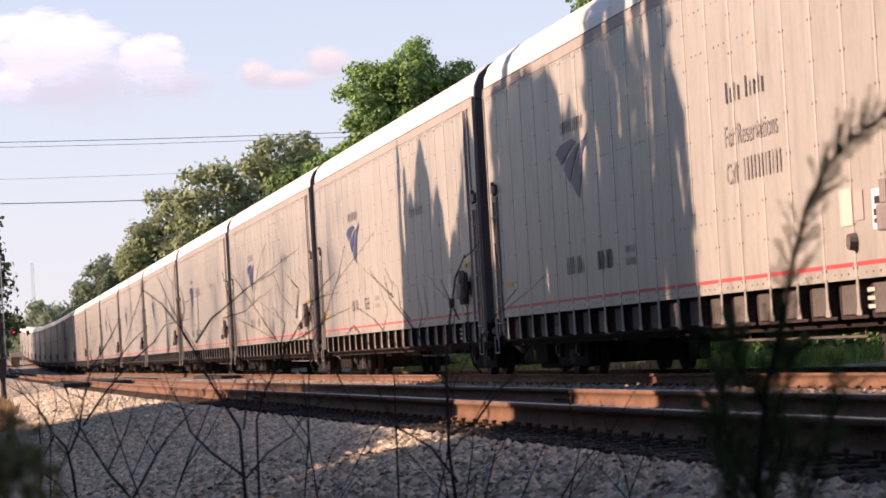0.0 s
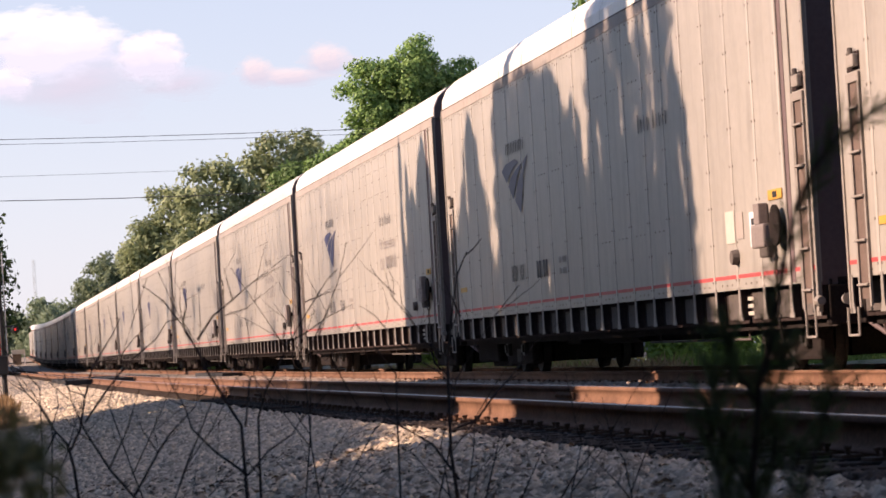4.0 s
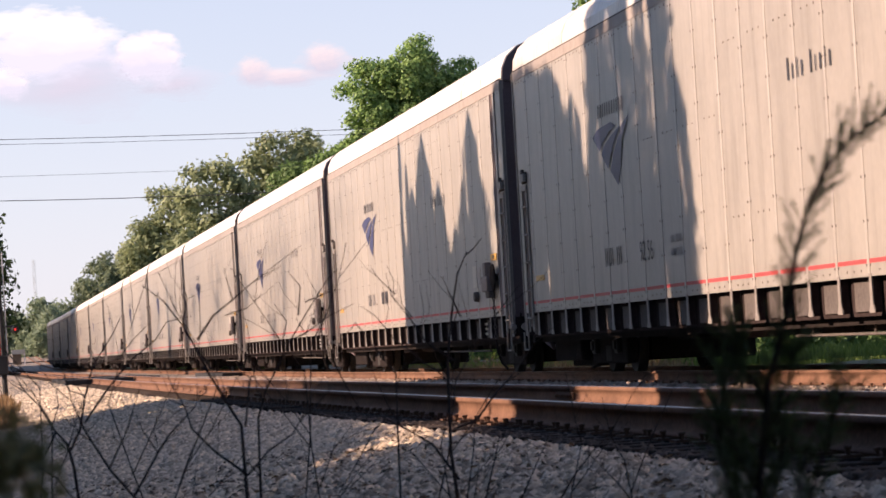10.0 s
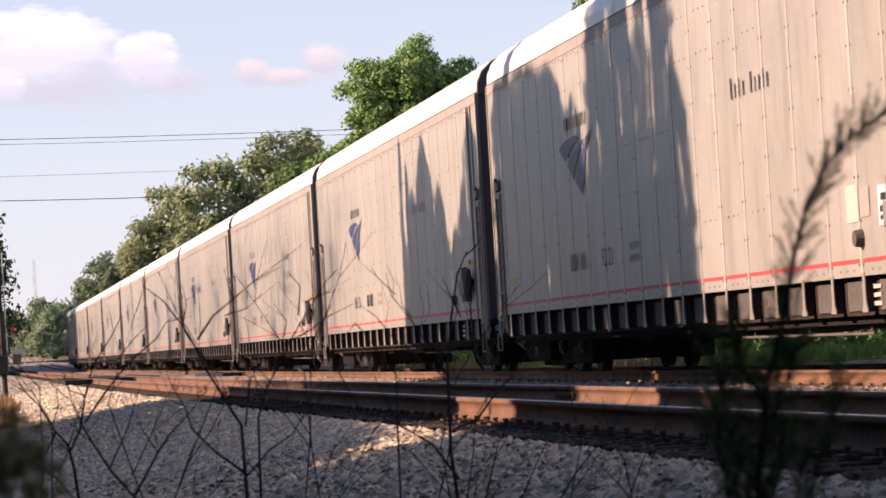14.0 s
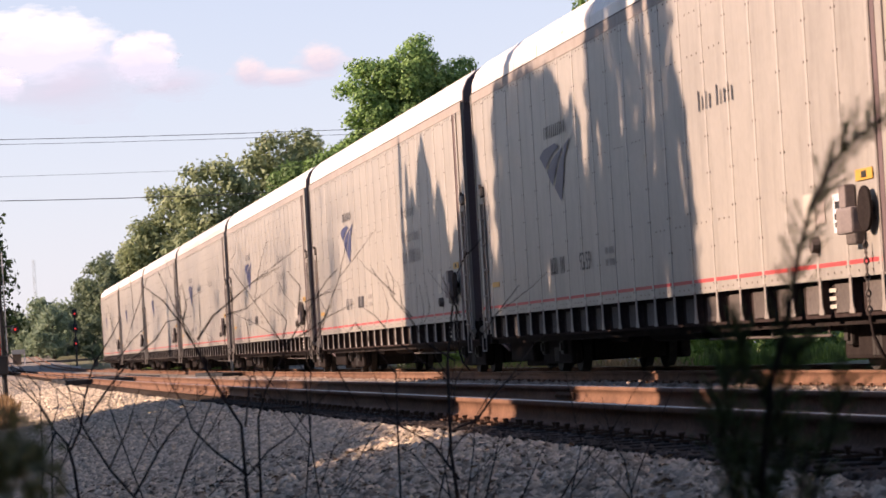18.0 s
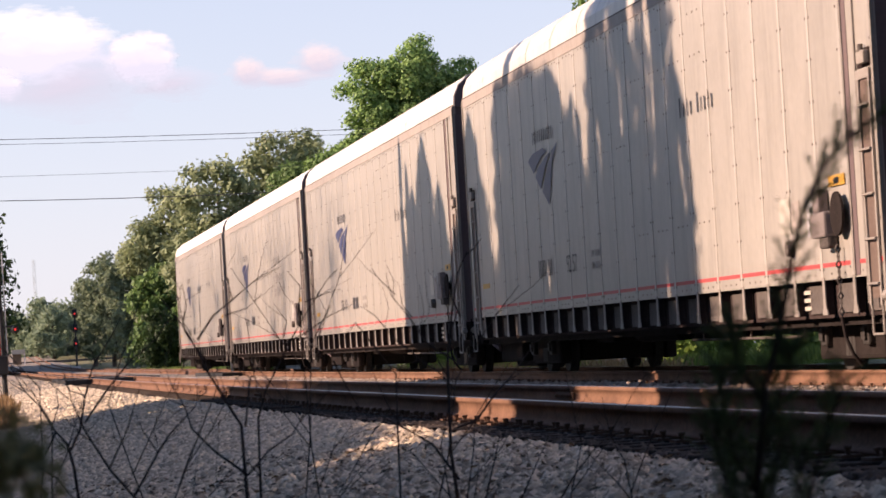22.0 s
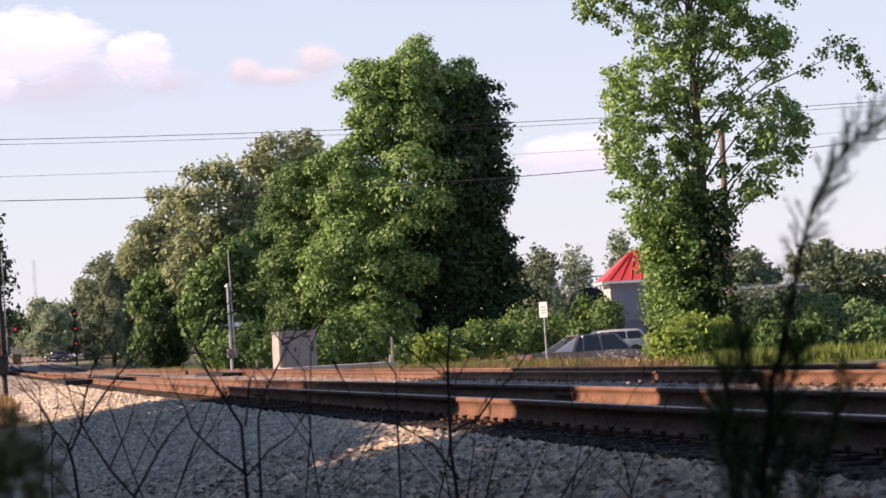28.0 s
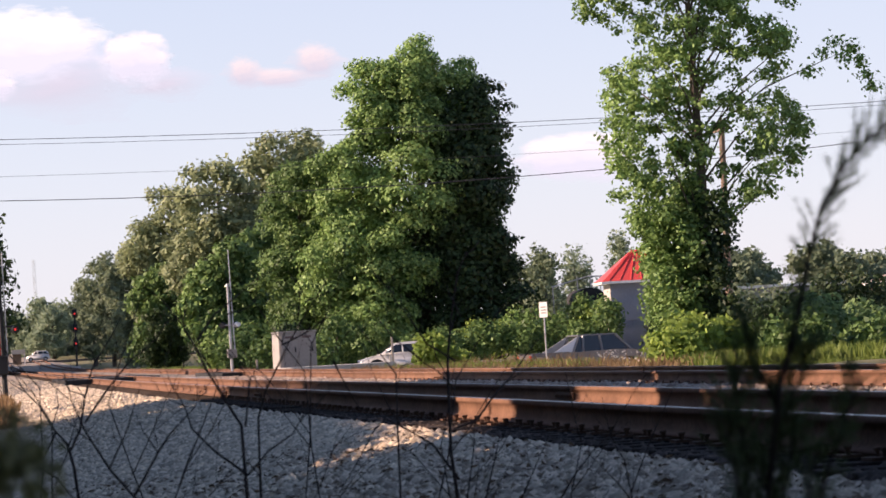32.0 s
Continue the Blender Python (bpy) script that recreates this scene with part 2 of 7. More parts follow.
# ---- mesh helpers ----
def quick_mesh(name, verts, faces):
    """A mesh from numpy arrays: verts (n, 3), faces (m, 3 or 4)."""
    me = bpy.data.meshes.new(name)
    verts = np.asarray(verts, dtype=np.float32)
    faces = np.asarray(faces, dtype=np.int32)
    k = faces.shape[1]
    me.vertices.add(len(verts))
    me.vertices.foreach_set("co", verts.ravel())
    me.loops.add(faces.size)
    me.loops.foreach_set("vertex_index", faces.ravel())
    me.polygons.add(len(faces))
    me.polygons.foreach_set("loop_start", np.arange(0, faces.size, k, dtype=np.int32))
    me.update(calc_edges=True)
    return me


def place(name, me, material, parent=None, label="", m=None):
    if material and not me.materials:
        me.materials.append(material)
    ob = new(name, me)
    if parent:
        ob.parent = parent
    if m is not None:
        ob.matrix_basis = m
    if label:
        tagged(ob, label)
    return ob


def finish(bm, name, smooth=False):
    bmesh.ops.recalc_face_normals(bm, faces=bm.faces)
    me = bpy.data.meshes.new(name)
    if smooth:
        for f in bm.faces:
            f.smooth = True
    bm.to_mesh(me)
    bm.free()
    return me


def part(name, bm, material, parent, label="", smooth=False):
    return place(name, finish(bm, name, smooth), material, parent, label)


def box(bm, x0, x1, y0, y1, z0, z1, bevel=0.0):
    r = bmesh.ops.create_cube(bm, size=1.0, matrix=Matrix.Translation(((x0 + x1) / 2, (y0 + y1) / 2, (z0 + z1) / 2)) @ Matrix.Diagonal((abs(x1 - x0), abs(y1 - y0), abs(z1 - z0), 1)))
    if bevel:
        edges = {e for v in r["verts"] for e in v.link_edges}
        bmesh.ops.bevel(bm, geom=list(edges), offset=bevel, segments=2, affect="EDGES", profile=0.6)
    return bm


def boxed(x0, x1, y0, y1, z0, z1, bevel=0.0):
    return box(bmesh.new(), x0, x1, y0, y1, z0, z1, bevel)


def rod(bm, a, b, r0, r1=None, sides=8):
    """A tapered round bar from a to b."""
    a, b = Vector(a), Vector(b)
    d = b - a
    m = Matrix.Translation((a + b) / 2) @ d.to_track_quat("Z", "Y").to_matrix().to_4x4()
    bmesh.ops.create_cone(bm, cap_ends=True, segments=sides, radius1=r0, radius2=r0 if r1 is None else r1, depth=d.length, matrix=m)
    return bm


def tube(points, radii, sides=6):
    """A bent, tapered tube through points, as a mesh."""
    pts = [Vector(p) for p in points]
    verts, faces = [], []
    for i, p in enumerate(pts):
        d = (pts[min(i + 1, len(pts) - 1)] - pts[max(i - 1, 0)]).normalized()
        u = d.cross(Vector((0.31, 0.17, 0.93)))
        if u.length < 0.05:
            u = d.cross(Vector((1, 0, 0)))
        u.normalize()
        w = d.cross(u)
        for k in range(sides):
            a = 2 * math.pi * k / sides
            verts.append(p + (u * math.cos(a) + w * math.sin(a)) * radii[i])
    for i in range(len(pts) - 1):
        for k in range(sides):
            k2 = (k + 1) % sides
            faces.append((i * sides + k, i * sides + k2, (i + 1) * sides + k2, (i + 1) * sides + k))
    me = quick_mesh("tube", np.array([tuple(v) for v in verts]), np.array(faces))
    for f in me.polygons:
        f.use_smooth = True
    return me


def extrude(profile, axis0, axis1, closed=True):
    """A bar of the (x, z) profile from y = axis0 to y = axis1."""
    bm = bmesh.new()
    a = [bm.verts.new((x, axis0, z)) for x, z in profile]
    b = [bm.verts.new((x, axis1, z)) for x, z in profile]
    n = len(profile)
    for i in range(n if closed else n - 1):
        j = (i + 1) % n
        bm.faces.new((a[i], a[j], b[j], b[i]))
    if closed:
        bm.faces.new(a)
        bm.faces.new(list(reversed(b)))
    return bm


def thing(name, label, category, at=(0, 0, 0), rz=0.0, group="", kind=""):
    ob = new(name)
    ob.empty_display_size = 0.3
    ob.matrix_basis = pose(*at, 0, 0, rz)
    return tagged(ob, label, category, group, kind)


def rise(y):
    """The gentle upgrade of the land and the line beyond the near stretch."""
    if y < 40:
        return 0.0
    far = 1.3 * ((min(y, 700) - 320) / 200) ** 2 if y > 320 else 0.0
    y = min(y, 900)
    return 0.0024 * (math.sqrt((y - 75) ** 2 + 900) + (y - 75)) / 2 + far


# ---- ground, ballast and tracks ----
NEAR_X, FAR_X = 5.02, 10.92          # track centres
NEAR_Z, FAR_Z = 0.53, 0.435          # rail head heights
GAUGE = 1.435
rng = np.random.default_rng(7)

# cross profile of the trackbed: x, z
BED = [(-0.6, -0.02), (0.6, 0.03), (1.4, 0.10), (2.2, 0.21), (3.0, 0.31), (3.4, 0.33), (3.62, 0.22), (4.3, 0.2), (4.7, 0.3), (5.4, 0.3), (5.8, 0.24), (6.4, 0.26), (6.7, 0.32), (7.6, 0.24), (8.6, 0.23),
       (9.3, 0.25), (10.2, 0.255), (11.7, 0.255), (12.5, 0.24), (13.4, 0.12), (14.4, 0.05)]


def bed_height(x):
    for (x0, z0), (x1, z1) in zip(BED, BED[1:]):
        if x0 <= x <= x1:
            return z0 + (z1 - z0) * (x - x0) / (x1 - x0)
    return 0.0


def land_height(x, y):
    z = rise(y)
    if x > 14:
        z += 0.12 * min(1, (x - 14) / 6)
    if x < -1:
        z += -0.04
    if 18 < x < 60 and 118 < y < 156:
        z -= 1.1
    elif 18 < x < 60 and 80 < y < 119:
        z -= 0.35
    return z


def sheet(name, xs, ys, height, material, label):
    verts = [(x, y, height(x, y)) for y in ys for x in xs]
    w = len(xs)
    faces = [(j * w + i, j * w + i + 1, (j + 1) * w + i + 1, (j + 1) * w + i) for j in range(len(ys) - 1) for i in range(w - 1)]
    ob = place(name, quick_mesh(name, np.array(verts), np.array(faces)), material)
    for f in ob.data.polygons:
        f.use_smooth = True
    return tagged(ob, label, "ground", kind="structure")


ground_xs = [-4000, -1500, -500, -150, -60, -20, -8, -3, 0.0, 6, 12, 14, 16, 20, 26, 34, 50, 90, 200, 600, 1800, 4000]
ground_ys = [-4000, -1500, -600, -200, -60, 0, 20, 40, 55, 70, 85, 100, 120, 150, 200, 280, 330, 400, 460, 520, 600, 700, 900, 1600, 3000, 4800]
sheet("ground", ground_xs, ground_ys, lambda x, y: land_height(x, y) - 0.10 if 0 <= x <= 13 else land_height(x, y), M_GROUND, "dry grassy soil beside the railway line")

bed_ys = [-120, -40, 0] + [8 + 0.5 * i for i in range(150)] + [84 + 4 * i for i in range(40)] + [250 + 25 * i for i in range(30)]
bed_xs = [b[0] for b in BED]
fine_xs = sorted(set(bed_xs + [round(0.6 + 0.2 * i, 2) for i in range(18)]))
ballast = sheet("ballast_bed", fine_xs, bed_ys, lambda x, y: bed_height(x) + rise(y) + (0.03 * noise.noise(Vector((x * 1.3, y * 1.3, 0))) if 0.5 < x < 4 else 0), M_BED, "pale grey crushed stone ballast under two tracks")


def stones(name, spots, size, label, material):
    """Loose stones: squashed random octahedra."""
    n = len(spots)
    base = np.array([(1, 0, 0), (-1, 0, 0), (0, 1, 0), (0, -1, 0), (0, 0, 1), (0, 0, -1), (0.62, 0.62, 0.35), (-0.6, -0.62, 0.4)], float)
    faces0 = np.array([(0, 6, 4), (6, 2, 4), (2, 1, 4), (1, 7, 4), (7, 3, 4), (3, 0, 4), (0, 2, 6), (1, 3, 7)])
    r = size * (0.55 + 0.9 * rng.random((n, 1, 1)) ** 1.6)
    v = base[None] * (0.65 + 0.6 * rng.random((n, 8, 3))) * r * np.array([1, 1, 0.75])
    a = rng.random(n) * 6.283
    c, s = np.cos(a)[:, None], np.sin(a)[:, None]
    x, y = v[:, :, 0] * c - v[:, :, 1] * s, v[:, :, 0] * s + v[:, :, 1] * c
    tilt = (rng.random(n)[:, None] - 0.5) * 1.6
    z = v[:, :, 2] + x * np.sin(tilt) * 0.7
    v = np.stack([x, y, z], -1) + spots[:, None, :]
    f = (faces0[None] + 8 * np.arange(n)[:, None, None]).reshape(-1, 3)
    ob = place(name, quick_mesh(name, v.reshape(-1, 3), f), material)
    return tagged(ob, label, "gravel", kind="stuff")


def scatter(n, x0, x1, y0, y1, lift=0.0, power=1.0):
    xs = x0 + (x1 - x0) * rng.random(n)
    ys = y0 + (y1 - y0) * rng.random(n) ** power
    zs = np.interp(xs, [b[0] for b in BED], [b[1] for b in BED]) + np.array([rise(y) for y in ys]) + lift
    return np.stack([xs, ys, zs], -1)


near_stones = np.concatenate([scatter(9000, 1.4, 3.5, 9, 15), scatter(34000, -0.3, 3.5, 15, 34), scatter(13000, -0.3, 3.5, 34, 60), scatter(5500, 0.3, 3.55, 60, 112), scatter(2000, 0.2, 3.6, 112, 190)])
soiled = rng.random(len(near_stones)) < np.clip((23 - near_stones[:, 1]) / 9, 0, 0.8) * np.clip((near_stones[:, 0] + 0.4) / 2.0, 0.25, 1)
stones("ballast_stones", near_stones[~soiled], 0.046, "pale grey crushed ballast stones on the sloping shoulder", M_STONE)
stones("ballast_stones", near_stones[soiled], 0.043, "soiled brown-grey ballast stones on the near shoulder", M_STONE_DIRTY)
stones("ballast_stones", np.concatenate([scatter(2600, 4.55, 5.5, 15, 60, 0.01), scatter(4000, 6.0, 9.9, 18, 70, 0.01), scatter(5000, 6.2, 9.9, 70, 122, 0.01), scatter(2500, 4.5, 5.6, 60, 112, 0.0)]), 0.045, "rust-stained ballast stones between the rails", M_STONE_RUST)
stones("ballast_stones", np.concatenate([scatter(4200, 3.72, 4.18, 10, 34, 0.085), scatter(2000, 3.72, 4.2, 34, 70, 0.075), scatter(1800, 5.85, 6.4, 16, 60, 0.05)]), 0.04, "soiled ballast stones, darkened for shade, heaped over the tie ends", M_STONE_DARK)
litter = scatter(2600, 0.3, 3.4, 10, 24, 0.035)
lv = []
for x, y, z in litter:
    a, s = rng.random() * 6.28, 0.012 + 0.022 * rng.random()
    ca, sa, t1, t2 = math.cos(a) * s, math.sin(a) * s, (rng.random() - 0.4) * s * 1.4, (rng.random() - 0.4) * s * 1.4
    lv += [(x - ca, y - sa, z), (x + sa * 0.5, y - ca * 0.5, z + t1), (x + ca, y + sa, z + t2), (x - sa * 0.5, y + ca * 0.5, z + t1 * 0.5)]
tagged(place("leaf_litter", quick_mesh("leaf_litter", np.array(lv), np.arange(len(lv)).reshape(-1, 4)), M_BARK_CHIP), "dead brown leaf scraps strewn over the ballast", "leaf litter", kind="stuff")


def rail_profile():
    half = [(0.0, 0.0), (0.037, -0.002), (0.037, -0.03), (0.034, -0.04), (0.012, -0.05), (0.009, -0.09), (0.012, -0.135), (0.05, -0.160), (0.076, -0.168), (0.076, -0.181), (0.0, -0.181)]
    return half[1:-1] + [(-x, z) for x, z in reversed(half[1:-1])]


def rail(track, x, z, y_ends):
    verts, faces = [], []
    prof = rail_profile()
    n = len(prof)
    for y in y_ends:
        verts += [(x + px, y, z + pz + rise(y)) for px, pz in prof]
    for j in range(len(y_ends) - 1):
        for i in range(n):
            k = (i + 1) % n
            faces.append((j * n + i, j * n + k, (j + 1) * n + k, (j + 1) * n + i))
    me = quick_mesh("rail", np.array(verts), np.array(faces))
    me.materials.append(M_RUST)
    me.materials.append(M_HEAD)
    top = np.array([1 if (f % n) == n - 1 else 0 for f in range(len(faces))], dtype=np.int32)
    me.polygons.foreach_set("material_index", top)
    return place("rail", me, None, track, "rusty steel rail with a polished running head")


rail_ys = [-300, -60, 0, 20, 40, 55, 70, 85, 100, 125, 150, 200, 260, 340, 400, 450, 520, 600, 700, 800]

tie_bm = boxed(-1.3, 1.3, -0.115, 0.115, -0.17, 0.0, 0.012)
TIE = finish(tie_bm, "tie")
TIE.materials.append(M_TIE)
plate_bm = bmesh.new()
box(plate_bm, -0.18, 0.18, -0.09, 0.09, 0.0, 0.016)
for sx, sy in ((-0.11, 0.05), (0.11, -0.05), (-0.105, -0.055), (0.14, 0.06)):
    rod(plate_bm, (sx, sy, 0.01), (sx, sy, 0.05), 0.012, 0.011, 6)
    box(plate_bm, sx - 0.015, sx + 0.015, sy - 0.014, sy + 0.014, 0.042, 0.058)
PLATE = finish(plate_bm, "tie_plate")
PLATE.materials.append(M_SPIKE)


def track(cx, head, first, label):
    t = thing("railway_track", label, "railway track", kind="structure")
    for s in (-1, 1):
        rail(t, cx + s * (GAUGE / 2 + 0.037), head, rail_ys)
    r2 = random.Random(int(cx * 10))
    rest_v, rest_f = [], []
    for i in range(760):
        y = first + i * 0.52 + r2.uniform(-0.03, 0.03)
        dz = head - 0.197 + rise(y)
        if i < 88:
            place("tie", TIE, None, t, m=pose(cx + r2.uniform(-0.05, 0.05), y, dz, 0, 0, r2.uniform(-0.8, 0.8)))
            for s in (-1, 1):
                place("tie_plate", PLATE, None, t, m=pose(cx + s * (GAUGE / 2 + 0.037), y, dz, 0, 0, r2.choice((0, 180))))
        else:
            o = len(rest_v)
            rest_v += [(cx + a * 1.3, y + b * 0.115, dz + c) for c in (-0.17, 0.0) for a, b in ((-1, -1), (1, -1), (1, 1), (-1, 1))]
            rest_f += [(o + 4, o + 5, o + 6, o + 7), (o, o + 1, o + 5, o + 4), (o + 3, o, o + 4, o + 7), (o + 1, o + 2, o + 6, o + 5)]
    tagged(place("ties", quick_mesh("ties", np.array(rest_v), np.array(rest_f)), M_TIE, t), kind="stuff")
    return t


near_track = track(NEAR_X, NEAR_Z, 8, "near railway track with rusty rails on timber ties")
far_track = track(FAR_X, FAR_Z, 30, "far railway track with rusty rails carrying the train")


def joint_bar(t, x, y, z):
    bm = bmesh.new()
    for s in (-1, 1):
        box(bm, x + s * 0.014, x + s * 0.034, y - 0.45, y + 0.45, z - 0.135, z - 0.055)
        for k in range(6):
            rod(bm, (x + s * 0.03, y - 0.375 + k * 0.15, z - 0.095), (x + s * 0.058, y - 0.375 + k * 0.15, z - 0.095), 0.017, 0.015, 6)
    part("joint_bar", bm, M_SPIKE, t, "bolted joint bar on the rail web")


joint_bar(near_track, NEAR_X + 0.7545, 30.6, NEAR_Z)
joint_bar(near_track, NEAR_X - 0.7545, 54.0, NEAR_Z)
joint_bar(near_track, NEAR_X - 0.7545, 47.5, NEAR_Z)
joint_bar(far_track, FAR_X - 0.7545, 69.0, FAR_Z)

# crossing road beyond, and the yard
road_bm = bmesh.new()
for x0, x1, top in ((6.6, 9.4, 0.27), (12.4, 16.6, 0.43)):
    box(road_bm, x0, x1, 124, 130, -0.2, rise(127) + top)
tagged(place("road", finish(boxed(-60, 0.3, 124, 130, -0.2, rise(127) + 0.22), "road"), M_ASPHALT), "dark asphalt road up to the tracks", "road", kind="structure")
tagged(place("road", finish(road_bm, "road"), M_CONCRETE), "pale worn road crossing the tracks", "road", kind="structure")
panels = thing("crossing_panels", "dark flat crossing panels flush with the rails", "crossing panel", kind="structure")
for x0, x1 in ((3.3, 4.18), (4.36, 4.98), (5.02, 5.66), (5.86, 6.6)):
    for k in range(9):
        y0 = 113.0 + k * 2.45
        place("panel", finish(boxed(x0, x1, y0, y0 + 2.4, NEAR_Z - 0.2 + rise(y0 + 1), NEAR_Z - 0.03 + rise(y0 + 1), 0.01), "panel"), M_RUBBER, panels)
for k in range(6):
    y0 = 119.0 + k * 2.45
    place("panel", finish(boxed(9.3, 10.06, y0, y0 + 2.4, FAR_Z - 0.2 + rise(y0 + 1), FAR_Z - 0.03 + rise(y0 + 1), 0.01), "panel"), M_RUBBER, panels)
tagged(place("road", finish(boxed(-60, 70, 515, 525, rise(520) - 0.3, rise(520) + 0.39), "road"), M_ASPHALT), "distant asphalt road across both tracks", "road", kind="structure")
lot_xs = [16.6, 18, 20, 22, 23.5, 25, 26.5, 28, 29.5, 31, 33, 36, 40, 50, 80]
lot_ys = [112, 118, 124, 128, 132, 136, 140, 144, 148, 152, 157]
sheet("pavement", lot_xs, lot_ys, lambda x, y: -0.06 - 0.55 * math.exp(-((x - 26.6) / 4.5) ** 2 - ((y - 137.5) / 3.6) ** 2) - (0.35 if y < 115 else 0), M_CONCRETE, "pale worn yard paving beside the trees")


# ---- the train ----
CAR, BODY, SIDE_Z0, SIDE_Z1 = 28.4, 27.16, 1.04, 5.03
PANELS = 22
PW = BODY / PANELS
WX = -1.52                            # the near side wall, from the track centre


def side_panel(rows):
    """One side sheet with its lap batten, two lines of rivets, and rivet rows across it at the given heights."""
    bm = boxed(WX, WX + 0.04, -PW / 2 + 0.0005, PW / 2 - 0.0005, SIDE_Z0, SIDE_Z1)
    plain = len(bm.faces)
    box(bm, WX - 0.0045, WX, -PW / 2 + 0.004, -PW / 2 + 0.095, SIDE_Z0 + 0.02, SIDE_Z1 - 0.03)
    raised = len(bm.faces)

    def rivet(y, z, r=0.013):
        box(bm, WX - 0.006, WX, y - r, y + r, z - r * 1.1, z + r * 1.1)
    for k in range(9):
        z = SIDE_Z0 + 0.12 + k * (SIDE_Z1 - SIDE_Z0 - 0.24) / 8
        for dy in (0.125, PW - 0.03):
            rivet(-PW / 2 + dy, z)
    for k in range(3):
        rivet(-PW / 2 + 0.34 + k * 0.27, SIDE_Z0 + 0.065, 0.011)
        rivet(-PW / 2 + 0.34 + k * 0.27, SIDE_Z1 - 0.075, 0.012)
    for z in rows:
        for k in range(3):
            rivet(-PW / 2 + 0.34 + k * 0.27, z, 0.011)
    bm.faces.ensure_lookup_table()
    for k, f in enumerate(bm.faces):
        f.material_index = 0 if k < plain else 2 if k < raised else 1
    me = finish(bm, "side_panel")
    me.materials.append(M_PANEL)
    me.materials.append(M_RIVET)
    me.materials.append(M_BATTEN)
    return me


PANEL, PANEL_MID, PANEL_TOP = side_panel(()), side_panel((3.27,)), side_panel((4.67, 4.12, 1.95))


def sill_post():
    """A flat flange that flares to a foot, on a dirty web coloured dark for its shade."""
    bm = bmesh.new()
    outline = ((-0.045, SIDE_Z0 + 0.03), (0.045, SIDE_Z0 + 0.03), (0.05, 0.80), (0.062, 0.735), (0.10, 0.675), (0.10, 0.655), (-0.10, 0.655), (-0.10, 0.675), (-0.062, 0.735), (-0.05, 0.80))
    a = [bm.verts.new((WX - 0.008, y, z)) for y, z in outline]
    b = [bm.verts.new((WX + 0.006, y, z)) for y, z in outline]
    for i in range(len(a)):
        j = (i + 1) % len(a)
        bm.faces.new((a[i], a[j], b[j], b[i]))
    bm.faces.new(a)
    bm.faces.new(list(reversed(b)))
    face = len(bm.faces)
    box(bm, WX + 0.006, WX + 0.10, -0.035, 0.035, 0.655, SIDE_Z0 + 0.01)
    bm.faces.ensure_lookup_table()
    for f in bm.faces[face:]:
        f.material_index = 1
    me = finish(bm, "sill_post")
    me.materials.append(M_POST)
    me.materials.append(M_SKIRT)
    return me


POST = sill_post()
# backing coloured near-black for the shade between the posts
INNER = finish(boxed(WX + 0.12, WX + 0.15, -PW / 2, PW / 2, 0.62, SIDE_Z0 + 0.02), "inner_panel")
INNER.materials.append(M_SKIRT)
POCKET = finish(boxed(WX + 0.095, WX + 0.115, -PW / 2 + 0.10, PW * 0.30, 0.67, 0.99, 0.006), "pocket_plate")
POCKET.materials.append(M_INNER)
STRIPE = finish(boxed(WX - 0.0035, WX - 0.0005, -PW / 2 + 0.062, PW / 2 - 0.004, 1.18, 1.226), "red_stripe")
STRIPE.materials.append(M_RED)
ROOF_PROFILE = [(-1.5, 5.16), (-1.485, 5.37), (-1.39, 5.58), (-1.2, 5.75), (-0.9, 5.87), (-0.5, 5.93), (0, 5.95), (0.5, 5.93), (0.9, 5.87), (1.2, 5.75), (1.39, 5.58), (1.485, 5.37), (1.5, 5.16)]


def lettering(text, size, stretch=1.0):
    """Flat letters that read from the side of the line, as a mesh in the plane x = 0."""
    cu = bpy.data.curves.new("lettering", "FONT")
    cu.body, cu.size = text, size
    tmp = new("lettering_source", cu)
    me = bpy.data.meshes.new_from_object(tmp.evaluated_get(bpy.context.evaluated_depsgraph_get()))
    bpy.data.objects.remove(tmp)
    bpy.data.curves.remove(cu)
    me.transform(Matrix(((0, 0, 0, 0), (-stretch, 0, 0, 0), (0, 1, 0, 0), (0, 0, 0, 1))))
    return me


SAIL_BANDS = (
    ((-5.98, 3.55), (-6.41, 3.65), (-7.39, 3.69), (-7.72, 3.61), (-7.22, 3.55), (-6.75, 3.43), (-6.46, 3.32)),
    ((-6.59, 3.26), (-6.91, 3.40), (-7.46, 3.51), (-8.01, 3.59), (-7.92, 3.53), (-7.56, 3.39), (-7.18, 3.15), (-7.03, 3.02)),
    ((-7.19, 2.98), (-7.46, 3.22), (-7.84, 3.42), (-8.07, 3.52), (-8.10, 3.32), (-7.92, 3.02), (-7.70, 2.74)),
    ((-8.09, 3.37), (-8.12, 3.59), (-8.66, 3.70)),
)


def sail_mark(points):
    """One blue band of the sail emblem: distance from the car's far end, height."""
    bm = bmesh.new()
    bm.faces.new([bm.verts.new((WX - 0.014, y, z)) for y, z in points])
    return bm


link_bm = bmesh.new()
for q in range(4):
    rod(link_bm, (0.028 * math.cos(q * math.pi / 2), 0, 0.05 * math.sin(q * math.pi / 2)), (0.028 * math.cos((q + 1) * math.pi / 2), 0, 0.05 * math.sin((q + 1) * math.pi / 2)), 0.011, None, 5)
LINK = finish(link_bm, "chain_link")
LINK.materials.append(M_INNER)


